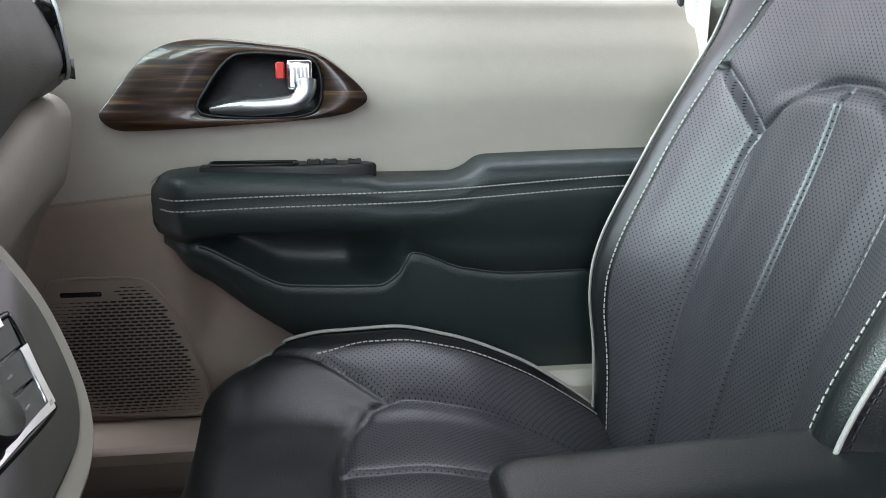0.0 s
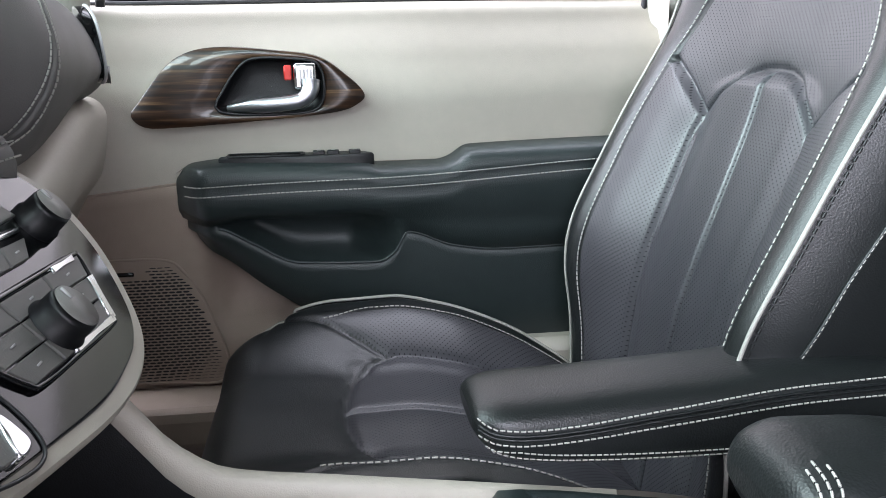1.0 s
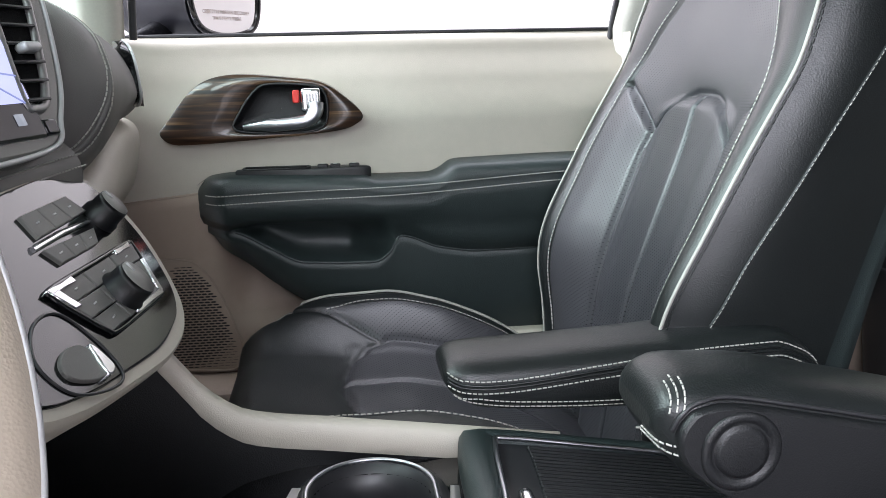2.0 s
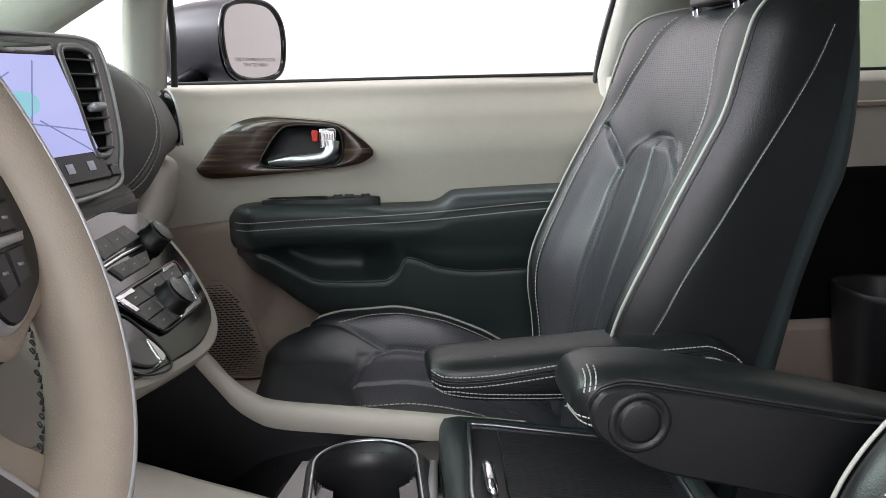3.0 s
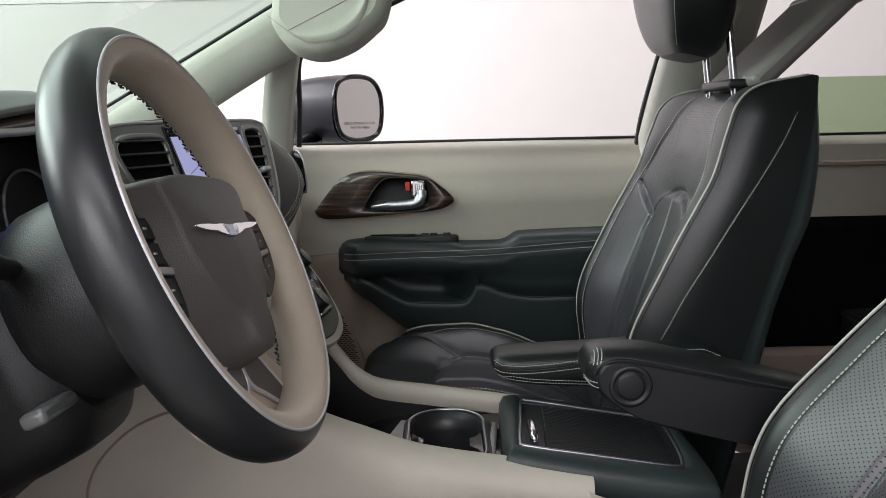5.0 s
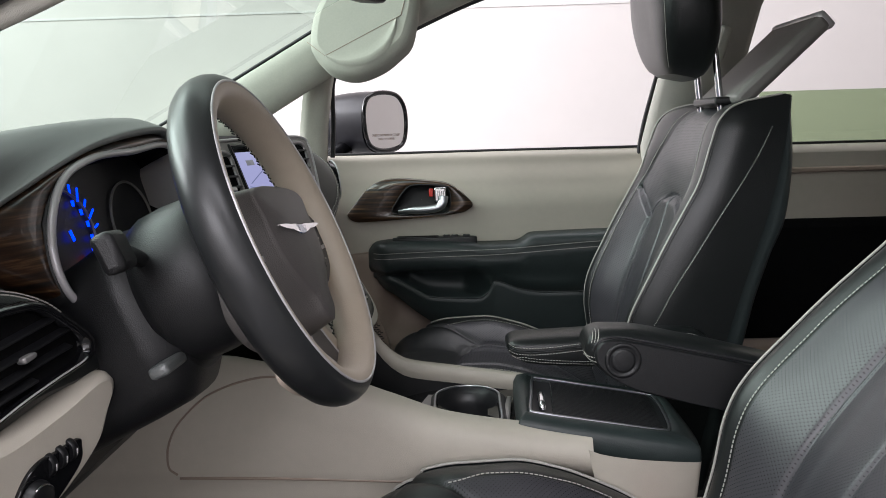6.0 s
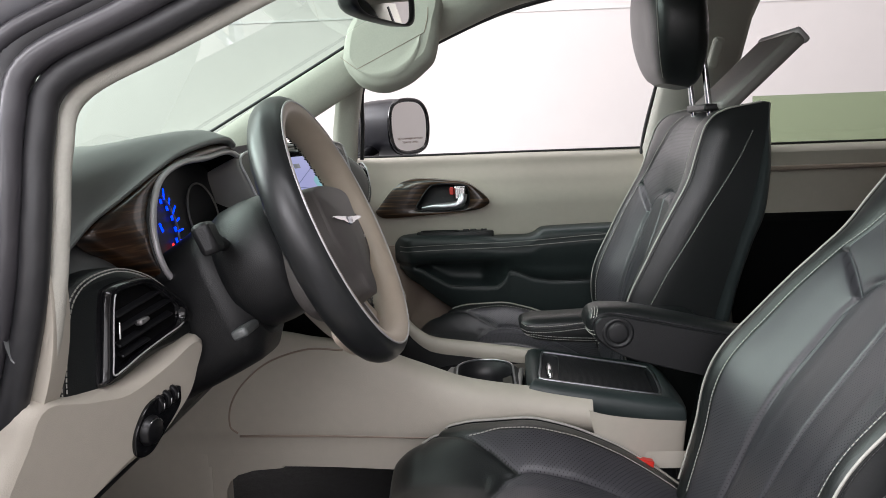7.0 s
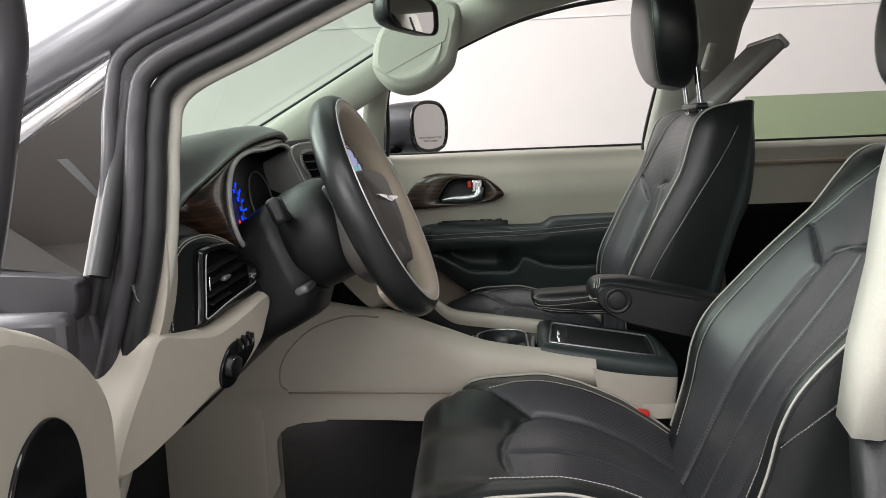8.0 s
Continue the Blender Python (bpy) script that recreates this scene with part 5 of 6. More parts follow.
    for k in range(9):
        u = k / 8
        band.append([a.lerp(b, u) + nw * (0.007 * math.sin(math.pi * u)) for a, b in zip(out_w, in_w)])
    put("wood_trim", sheet([[p - nw * 0.02 for p in band[0]]] + band), WOOD, label="glossy dark wood trim beside the cluster")
    brow_edge = spl([(a, b, 0) for a, b in ((-0.40, -0.090), (-0.36, -0.052), (-0.315, -0.020), (-0.275, 0.0), (-0.239, 0.015), (-0.190, 0.029), (-0.150, 0.041), (-0.100, 0.056), (-0.035, 0.073), (0.018, 0.082), (0.080, 0.089), (0.138, 0.091), (0.158, 0.082))], 90)
    rows = []
    for i in range(90):
        p = brow_edge[i]
        q0, q1 = brow_edge[max(i - 1, 0)], brow_edge[min(i + 1, 89)]
        t2 = Vector((q1.x - q0.x, q1.y - q0.y)).normalized()
        o2 = Vector((-t2.y, t2.x))
        e = lambda out, lift: WF @ Vector((p.x + o2.x * out, p.y + o2.y * out, lift))
        y = e(0, 0).y
        top = Vector((-0.452, y, 1.1085 - 0.020 * smooth01(-0.20, -0.50, y) - 0.02 * smooth01(0.03, 0.10, y)))
        crest = e(0.010, 0.014)
        mid = crest.lerp(top, 0.5) + Vector((0.016, 0, 0.014)) * min(1, (top - crest).length / 0.09)
        rows.append(spl([e(0.0, 0.004), e(-0.001, 0.016), e(0.004, 0.020), crest, mid, top], 22))
    put("brow", sheet(rows), DASH, label="charcoal padded brow over the trim and cluster")
    # outer pod with vent
    PF = frame_of((-0.335, -0.325, 0.925), (0.27, 1, 0), (-0.12, 0, 1))
    po = outline([(-0.117, 0.005), (-0.103, 0.035), (-0.082, 0.053), (-0.05, 0.061), (-0.01, 0.059), (0.036, 0.040), (0.075, 0.006), (0.105, -0.026), (0.103, -0.036), (0.07, -0.042), (0.029, -0.046), (-0.03, -0.058), (-0.08, -0.065), (-0.127, -0.060), (-0.132, -0.045)], 120)
    pod = put("vent_pod", plate(po, 0.10, PF @ Matrix.Translation((0, 0, -0.10)), 0.012), LEATHER, d, "black stitched pod round the outer vent")
    vo = outline([(-0.047, 0.024), (-0.037, 0.035), (-0.005, 0.037), (0.022, 0.032), (0.060, 0.003), (0.067, -0.010), (0.057, -0.020), (0.02, -0.027), (-0.02, -0.035), (-0.052, -0.043), (-0.066, -0.044), (-0.062, -0.028)], 90)
    vc = (0.0, -0.003)

    def vent_ring(f, h):
        return [PF @ Vector((vc[0] + (a - vc[0]) * f, vc[1] + (b - vc[1]) * f, h)) for a, b in vo]
    vent = put("vent", sheet([vent_ring(1.20, -0.001), vent_ring(1.18, 0.006), vent_ring(1.12, 0.011), vent_ring(1.04, 0.0125), vent_ring(0.98, 0.011), vent_ring(0.95, 0.004), vent_ring(0.93, 0.0015)], close_v=True), GLOSS, pod, "outer air vent with glossy black rim")
    put("vent_back", plate([(vc[0] + (a - vc[0]) * 0.97, vc[1] + (b - vc[1]) * 0.97) for a, b in vo], 0.0015, PF, 0.0004), JET, vent)
    put("vent_edge", tube(vent_ring(1.0, 0.0125)[44:] + vent_ring(1.0, 0.0125)[:6], 0.0009, 6), SILVER, vent, "thin silver edge")
    for k in range(4):
        b0 = -0.030 + 0.0145 * k
        x0, x1 = lut(b0, (-0.03, -0.015, 0.0, 0.014), (-0.044, -0.046, -0.046, -0.042)), lut(b0, (-0.03, -0.015, 0.0, 0.014), (0.004, 0.050, 0.052, 0.036))
        put("vane", rbox(x1 - x0, 0.003, 0.010, 0.001, 1, PF @ pose((x0 + x1) / 2, b0 + 0.004, 0.004, 25, 0, 9)), KNOB, vent)
    put("vent_tab", plate(outline([(-0.007, -0.002), (-0.003, -0.0032), (0.007, -0.0018), (0.008, 0.0018), (0.0, 0.003), (-0.007, 0.0024)], 24), 0.008, PF @ pose(-0.006, -0.002, 0.006, 0, 0, 9), 0.002), KNOBFACE, vent, "small grey metal tab")
    put("vent_slider", rbox(0.003, 0.018, 0.006, 0.0012, 2, PF @ pose(-0.043, -0.004, 0.008, 0, 0, -12)), CHROME, vent, "chrome slider")
    for q in (0.90, 0.95):
        put("stitching", stitches([PF @ Vector((a * q, b * q, 0.0012)) for a, b in po[110:] + po[:44]], 0.0055, 0.004, 0.0006), THREAD, pod, kind="stuff")
    # beige lower corner panel with the lamp switch
    QF = frame_of((-0.325, -0.34, 0.80), (0.27, 1, 0), (0.1, 0, 1))
    lo = outline([(-0.16, 0.085), (-0.10, 0.074), (-0.017, 0.068), (0.04, 0.075), (0.085, 0.087), (0.101, 0.084), (0.105, 0.072), (0.097, 0.054), (0.084, 0.026), (0.05, 0.0), (0.018, -0.015), (-0.03, -0.025), (-0.09, -0.038), (-0.137, -0.050), (-0.215, -0.064), (-0.235, -0.05), (-0.215, 0.0), (-0.185, 0.05)], 100)
    lp = put("lower_corner_panel", plate(lo, 0.16, QF @ Matrix.Translation((0, 0, -0.16)), 0.012), BEIGE, d, "beige lower corner panel")
    sp = outline([(-0.031, -0.009), (-0.031, 0.010), (-0.018, 0.030), (-0.002, 0.039), (0.02, 0.040), (0.044, 0.042), (0.048, 0.036), (0.046, 0.019), (0.018, -0.003), (-0.002, -0.017), (-0.02, -0.018)], 60)
    switch_plate = put("lamp_switch_plate", plate(sp, 0.004, QF, 0.001), GLOSS, lp, "glossy black switch plate")
    put("lamp_knob", lathe([(0.0165, 0.0), (0.0165, 0.003), (0.0150, 0.0050), (0.0140, 0.0080), (0.0125, 0.0092), (0.001, 0.0085)], QF @ Matrix.Translation((-0.009, 0.009, 0.003)), 36), KNOB, switch_plate, "black headlamp knob")
    put("knob_bar", tube([QF @ Vector((-0.009 + 0.0135 * math.cos(radians(a)), 0.009 + 0.0135 * math.sin(radians(a)), 0.0112)) for a in range(20, 125, 8)], 0.0011, 6), CHROME, switch_plate, "chrome arc on the knob")
    for k in range(3):
        at_k = (0.010 + 0.0125 * k, 0.0305 + 0.002 * k)
        put("dimmer_wheel", lathe([(0.010, -0.0036), (0.011, -0.002), (0.011, 0.002), (0.010, 0.0036)], QF @ pose(*at_k, -0.002, 0, 90, 0), 24), KNOB, switch_plate, "ribbed black dimmer wheel")
        put("wheel_mark", rbox(0.0010, 0.006, 0.0006, 0, 1, QF @ Matrix.Translation((*at_k, 0.0092))), SILVER, switch_plate)
    # knee panel and footwell
    put("knee_panel", rbox(0.05, 0.52, 0.16, 0.02, 2, Matrix.Translation((-0.43, -0.12, 0.80)) @ pose(0, 0, 0, 0, -35, 0)), PLASTIC, label="black knee panel")
    put("firewall", rbox(0.05, 1.36, 0.75, 0.0, 1, Matrix.Translation((-0.72, 0.24, 0.68))), CARPET, smooth=False)
    return d


dashboard()


# ---- steering wheel and column ----
WC = Vector((-0.144, -0.174, 0.998))
WM = frame_of(WC, (0.035, 1, 0), (-math.sin(radians(23.4)), 0, math.cos(radians(23.4))))


def wheel():
    w = thing("steering_wheel", "two-tone black and beige leather steering wheel with silver trim", "steering wheel", at=WC)
    M = Matrix.Translation(-WC) @ WM
    R, r = 0.158, 0.0178

    def ring(a0, a1, rad, n=96, m=10, push=0.0):
        rows = []
        for i in range(n):
            t = 2 * math.pi * i / n
            row = []
            for j in range(m):
                a = a0 + (a1 - a0) * j / (m - 1)
                q = R + rad * 1.0 * math.cos(a)
                row.append(M @ Vector((q * math.cos(t), q * math.sin(t), rad * 1.25 * math.sin(a) + push)))
            rows.append(row)
        return sheet(rows, close_u=True)
    part("rim_outer", ring(-1.9, 1.36, r), RIMLEATHER, w, "smooth black leather outer half")
    part("rim_inner", ring(1.40, 2 * math.pi - 1.95, r), LIGHTLEATHER, w, "beige leather inner half")
    a = 1.38
    part("rim_line", tube([M @ Vector(((R + r * math.cos(a)) * math.cos(t), (R + r * math.cos(a)) * math.sin(t), r * 1.25 * math.sin(a))) for t in [2 * math.pi * i / 96 for i in range(96)]], 0.0013, 6, closed=True), SILVER, w, "thin silver line")
    a = -2.2
    part("stitching", stitches([M @ Vector(((R + (r + 0.0008) * math.cos(a)) * math.cos(t), (R + r * math.cos(a)) * math.sin(t), r * 1.25 * math.sin(a) - 0.0016 * (i % 2))) for i, t in enumerate([2 * math.pi * i / 300 for i in range(300)])], 0.0048, 0.0036, 0.0007), PLASTIC, w, "dark cross stitching", kind="stuff")
    # centre pad: a raised shield between two curved creases
    T = M @ Matrix.Translation((0, 0, 0.005)) @ Matrix.Rotation(radians(-7), 4, "Z") @ Matrix.Rotation(radians(-1.5), 4, "Y")
    half = [(0.060, 0.053), (0.104, 0.045), (0.110, 0.036), (0.100, 0.020), (0.093, 0.0), (0.092, -0.030), (0.093, -0.060), (0.078, -0.084), (0.042, -0.098)]
    edge = [(0, 0.055)] + half + [(0, -0.103)] + [(-a, b) for a, b in half[::-1]]
    half = [(0.040, 0.050), (0.066, 0.046), (0.074, 0.038), (0.070, 0.020), (0.070, -0.002), (0.062, -0.026), (0.045, -0.046), (0.026, -0.064), (0.018, -0.084)]
    field = [(0, 0.051)] + half + [(0, -0.094)] + [(-a, b) for a, b in half[::-1]]
    E, F = spl([(*q, 0) for q in edge], 84, True), spl([(*q, 0) for q in field], 84, True)
    rows = []
    for u, h in ((0.85, -0.042), (1.0, -0.036), (1.0, -0.024), (0.97, -0.017), (0.85, -0.010), (0.6, -0.003), (0.3, 0.0035), (0.1, 0.0070), (0.02, 0.0082), (0.0, 0.0096), (-0.04, 0.0110), (-0.3, 0.0140), (-0.6, 0.0162), (-0.99, 0.0170)):
        rows.append([T @ Vector(((f.x + (e.x - f.x) * u, f.y + (e.y - f.y) * u, h - 0.026 * min(u, 0.6) * smooth01(0.02, -0.05, f.y)) if u >= 0 else (f.x * (1 + u), f.y * (1 + u) - 0.006 * -u, h))) for e, f in zip(E, F)])
    part("airbag_pad", sheet(rows, close_v=True), PADSKIN, w, "dark grey domed airbag cover with curved creases")
    # winged badge as a plain shape
    for sd in (1, -1):
        wing = spl([(a * sd, b, 0) for a, b in ((0.006, 0.006), (0.03, 0.0075), (0.064, 0.0068), (0.05, 0.0032), (0.03, 0.0012), (0.012, -0.002), (0.006, -0.001))], 40, True)
        part("badge_wing", plate([(p.x, p.y) for p in wing], 0.003, T @ Matrix.Translation((0, 0.0, 0.0152)), 0.001), CHROME, w, "plain chrome badge wing")
    part("badge_centre", plate([(p.x, p.y) for p in spl([(a, b, 0) for a, b in ((-0.015, 0.0062), (0, 0.0066), (0.015, 0.0062), (0.013, -0.0005), (0.006, -0.0035), (-0.006, -0.0035), (-0.013, -0.0005))], 40, True)], 0.003, T @ Matrix.Translation((0, 0.0, 0.0152)), 0.001), BADGE, w, "plain blue-grey badge centre")
    for k in range(2):
        part("small_print", rbox(0.012 - 0.004 * k, 0.0022, 0.0006, 0, 1, T @ Matrix.Translation((0.052 - 0.002 * k, -0.056 - 0.006 * k, -0.001)) @ pose(0, 0, 0, 22, 20, 0)), PLASTIC, w)
    # spokes
    for sd in (1, -1):
        Ts = T @ Matrix.Translation((-0.006 * sd, 0, -0.006))
        o = spl([(*q, 0) for q in [(0.070 * sd, 0.046), (0.11 * sd, 0.048), (0.138 * sd, 0.046), (0.147 * sd, 0.04), (0.150 * sd, -0.03), (0.142 * sd, -0.046), (0.125 * sd, -0.055), (0.085 * sd, -0.062)]], 50, True)
        sp = part("spoke", plate([(p.x, p.y) for p in o], 0.008, Ts @ Matrix.Translation((0, 0, -0.020)), 0.003), PLASTIC, w, "dark spoke with beige face")
        part("spoke_face", plate([(p.x, p.y) for p in o], 0.007, Ts @ Matrix.Translation((0, 0, -0.013)), 0.005), LIGHTLEATHER, sp, "beige leather spoke face")
        o = spl([(*q, 0) for q in [(0.084 * sd, 0.032), (0.118 * sd, 0.033), (0.146 * sd, 0.024), (0.152 * sd, 0.0), (0.143 * sd, -0.026), (0.124 * sd, -0.045), (0.085 * sd, -0.053)]], 50, True)
        pts = [(p.x, p.y) for p in o]
        part("switch_surround", plate(pts, 0.005, Ts @ Matrix.Translation((0, 0, -0.0062)), 0.002), SILVER, sp, "silver switch surround")
        mid = (0.115 * sd, -0.008)
        inner = [(mid[0] + (a - mid[0]) * 0.94, mid[1] + (b - mid[1]) * 0.94) for a, b in pts]
        part("switch_panel", plate(inner, 0.003, Ts @ Matrix.Translation((0, 0, -0.0026)), 0.001), KNOB, sp, "black switch panel")
        c4 = ((0.090 * sd, 0.024), (0.140 * sd, 0.021), (0.122 * sd, -0.036), (0.092 * sd, -0.044))
        cells = ((0.02, 0.48, 0.02, 0.26), (0.52, 0.98, 0.02, 0.26), (0.02, 0.55, 0.30, 0.54), (0.58, 0.98, 0.30, 0.54), (0.04, 0.48, 0.68, 0.98), (0.54, 0.98, 0.68, 0.98))

        def at(u, v):
            (ax, ay), (bx, by), (cx, cy), (dx, dy) = c4
            return ((ax * (1 - u) + bx * u) * (1 - v) + (dx * (1 - u) + cx * u) * v, (ay * (1 - u) + by * u) * (1 - v) + (dy * (1 - u) + cy * u) * v)
        for u0, u1, v0, v1 in cells:
            part("button", plate([at(u0, v0), at(u1, v0), at(u1, v1), at(u0, v1)], 0.004, Ts @ Matrix.Translation((0, 0, -0.001)), 0.0012), RUBBER, sp, "dark button with small pale mark", smooth=False)
            q = at((u0 + u1) / 2, (v0 + v1) / 2)
            part("button_mark", rbox(0.005, 0.0016, 0.0006, 0, 1, Ts @ Matrix.Translation((*q, 0.0032))), THREAD, sp)
        part("switch_bar", plate([at(-0.1, 0.57), at(1.08, 0.57), at(1.04, 0.65), at(-0.1, 0.65)], 0.005, Ts @ Matrix.Translation((0, 0, -0.001)), 0.001), SILVER, sp)
    # beige lower bridge with two framed inlays
    o = spl([(a, b, 0) for a, b in ((-0.056, -0.070), (-0.03, -0.078), (0.03, -0.078), (0.056, -0.070), (0.070, -0.098), (0.092, -0.122), (0.056, -0.146), (0, -0.156), (-0.056, -0.146), (-0.092, -0.122), (-0.070, -0.098))], 80, True)
    low = part("lower_bridge", plate([(p.x, p.y) for p in o], 0.012, T @ Matrix.Translation((0, 0, -0.034)), 0.004), LIGHTLEATHER, w, "beige leather lower spokes")
    for sd in (1, -1):
        o = spl([(a * sd, b, 0) for a, b in ((0.004, -0.096), (0.034, -0.094), (0.050, -0.110), (0.068, -0.134), (0.064, -0.144), (0.050, -0.142), (0.026, -0.128), (0.004, -0.114))], 50, True)
        part("spoke_inlay", plate([(p.x, p.y) for p in o], 0.004, T @ Matrix.Translation((0, 0, -0.0235)), 0.001), PADSKIN, low, "dark grey inlay")
        part("inlay_frame", tube([T @ Vector((p.x, p.y, -0.0205)) for p in o], 0.0022, 8, closed=True), SILVER, low, "silver inlay frame")
    # hub behind the pad
    part("hub", lathe([(0.062, -0.135), (0.074, -0.130), (0.079, -0.118), (0.080, -0.095), (0.078, -0.070), (0.071, -0.052), (0.058, -0.043), (0.01, -0.040)], M), PLASTIC, w, "black plastic hub")
    return w


wheel()


def column():
    c = thing("steering_column", "black plastic steering column shroud with stalks", "steering column", at=WC)
    M = Matrix.Translation(-WC) @ WM
    rows = []
    for h, hw, up_, dn in ((-0.120, 0.060, 0.060, -0.085), (-0.138, 0.078, 0.074, -0.105), (-0.150, 0.079, 0.074, -0.108), (-0.19, 0.074, 0.066, -0.112), (-0.24, 0.068, 0.058, -0.115), (-0.31, 0.064, 0.05, -0.12)):
        rows.append([M @ Vector((hw * math.copysign(abs(math.cos(a)) ** 0.7, math.cos(a)), (up_ + dn) / 2 + (up_ - dn) / 2 * math.copysign(abs(math.sin(a)) ** 0.7, math.sin(a)), h)) for a in [2 * math.pi * j / 40 for j in range(40)]])
    part("shroud", solid(rows), PLASTIC, c)
    st = part("stalk", tube([M @ Vector(q) for q in ((-0.07, 0.04, -0.11), (-0.10, 0.048, -0.105), (-0.122, 0.05, -0.10))], [0.008, 0.009, 0.011], 12), PLASTIC, c, "black indicator stalk")
    part("stalk_end", rbox(0.045, 0.036, 0.02, 0.006, 2, M @ pose(-0.136, 0.052, -0.097, 0, 10, 0)), PLASTIC, st, "flat ridged stalk end")
    part("tilt_lever", rbox(0.05, 0.012, 0.02, 0.004, 2, M @ pose(-0.075, -0.06, -0.13)), DASH, c)
    return c


column()


# ---- car shell: pillars, glass, roof, floor ----
def shell():
    c = thing("car_body", "silver-grey minivan body with beige cloth pillars and roof lining", "car", at=(0.3, 0.24, 0.3), kind="structure")
    off = Matrix.Translation((-0.3, -0.24, -0.3))

    def put(name, bm, material, parent=c, label="", **k):
        bm.transform(off)
        return part(name, bm, material, parent, label, **k)
    put("car_floor", rbox(3.4, 1.40, 0.04, 0, 1, Matrix.Translation((0.8, 0.24, 0.34))), CARPET, label="black carpeted floor", smooth=False)
    put("underbody", rbox(4.4, 1.5, 0.1, 0.02, 1, Matrix.Translation((0.6, 0.24, 0.25))), PAINT)
    # passenger A-pillar and roof rail
    path = spl([(-0.80, 0.82, 0.95), (-0.56, 0.82, 1.085), (-0.36, 0.82, 1.205), (-0.147, 0.82, 1.325), (0.0, 0.83, 1.395), (0.15, 0.84, 1.45), (0.4, 0.85, 1.495), (0.9, 0.85, 1.51), (2.2, 0.82, 1.49)], 60)
    put("a_pillar", tube(path, 0.036, 20, flat=1.4), CLOTH, label="beige cloth-covered pillar and roof rail")
    put("windscreen_seal", tube(spl([(-0.66, 0.77, 1.088), (-0.575, 0.77, 1.136), (-0.353, 0.77, 1.259), (-0.145, 0.77, 1.376), (-0.056, 0.77, 1.426)], 30), 0.0035, 8), RUBBER, label="black windscreen edge seal")
    put("corner_post", solid([[Vector((x + dx, y + dy, z)) for dx, dy in ((-0.03, -0.02), (-0.012, -0.03), (0.012, -0.03), (0.026, -0.02), (0.028, 0.02), (0.0, 0.035), (-0.03, 0.03))] for x, y, z in ((-0.315, 0.95, 0.98), (-0.30, 0.94, 1.05), (-0.292, 0.92, 1.12), (-0.275, 0.89, 1.2), (-0.255, 0.86, 1.27))]), CLOTH, label="beige post behind the quarter window")
    put("window_seal", tube(spl([(-0.262, 0.965, 1.045), (-0.255, 0.95, 1.12), (-0.243, 0.915, 1.225), (-0.19, 0.90, 1.262), (-0.067, 0.895, 1.318), (0.09, 0.89, 1.382), (0.25, 0.885, 1.42), (0.41, 0.88, 1.438)], 50), 0.006, 8), RUBBER)
    put("quarter_glass", sheet([[Vector((-0.62, 0.90, 1.03)), Vector((-0.62, 0.88, 1.1))], [Vector((-0.30, 0.95, 1.03)), Vector((-0.30, 0.88, 1.23))]]), CLEAR, label="small fixed quarter window", smooth=False)
    # passenger B-pillar with belt guide
    put("b_pillar", solid([[Vector((x + a * w, y + b, z)) for a, b in ((-0.5, -0.005), (-0.42, -0.02), (0.42, -0.02), (0.5, -0.005), (0.5, 0.05), (-0.5, 0.05))] for x, y, z, w in ((0.58, 0.985, 0.55, 0.22), (0.565, 0.985, 0.9, 0.19), (0.557, 0.975, 1.05, 0.205), (0.580, 0.95, 1.2, 0.185), (0.615, 0.91, 1.35, 0.172), (0.64, 0.87, 1.46, 0.20))]), CLOTH, label="beige pillar trim behind the door")
    put("b_pillar_seal", tube(spl([(0.462, 0.99, 0.60), (0.456, 0.985, 0.9), (0.452, 0.985, 1.04), (0.479, 0.965, 1.18), (0.526, 0.92, 1.36), (0.54, 0.89, 1.45)], 30), 0.0045, 8), RUBBER, label="black rubber seal")
    g = put("belt_guide", rbox(0.03, 0.02, 0.075, 0.01, 3, Matrix.Translation((0.612, 0.893, 1.272)) @ pose(0, 0, 0, 10, 14, 0)), CLOTH, label="beige belt guide")
    # sliding door, lowered green window
    put("sliding_door_upper", rbox(1.4, 0.06, 0.20, 0.02, 2, Matrix.Translation((1.38, 1.03, 0.945))), BEIGE, label="beige sliding door panel")
    put("sliding_door_groove", rbox(1.4, 0.02, 0.012, 0.003, 1, Matrix.Translation((1.38, 1.0, 0.985))), TAUPE)
    # black insert whose material also carries the shade behind the seat
    put("sliding_door_middle", rbox(1.4, 0.08, 0.29, 0.02, 2, Matrix.Translation((1.38, 1.02, 0.725))), JET, label="black sliding door insert, darkened for the shaded rear cabin")
    put("sliding_door_lower", rbox(1.4, 0.08, 0.25, 0.02, 2, Matrix.Translation((1.38, 1.02, 0.46))), TAUPE)
    bin_rings = []
    for z, f in ((0.46, 0.80), (0.56, 0.92), (0.655, 1.0), (0.667, 1.02), (0.669, 0.99), (0.664, 0.95), (0.60, 0.90)):
        bin_rings.append([Vector((0.955 + 0.075 * f * math.copysign(abs(math.cos(a)) ** 0.7, math.cos(a)), 0.89 + 0.09 * f * math.copysign(abs(math.sin(a)) ** 0.7, math.sin(a)), z)) for a in [2 * math.pi * k / 36 for k in range(36)]])
    put("door_bin", solid(bin_rings), PLASTIC, label="dark open bin on the sliding door")
    put("lowered_window", rbox(1.3, 0.004, 0.20, 0, 1, Matrix.Translation((1.40, 1.045, 1.07))), GREEN, label="green tinted window, half lowered", smooth=False)
    put("rear_belt_seal", tube([Vector((0.70, 1.02, 1.047)), Vector((2.0, 1.02, 1.047))], 0.0032, 8), RUBBER)
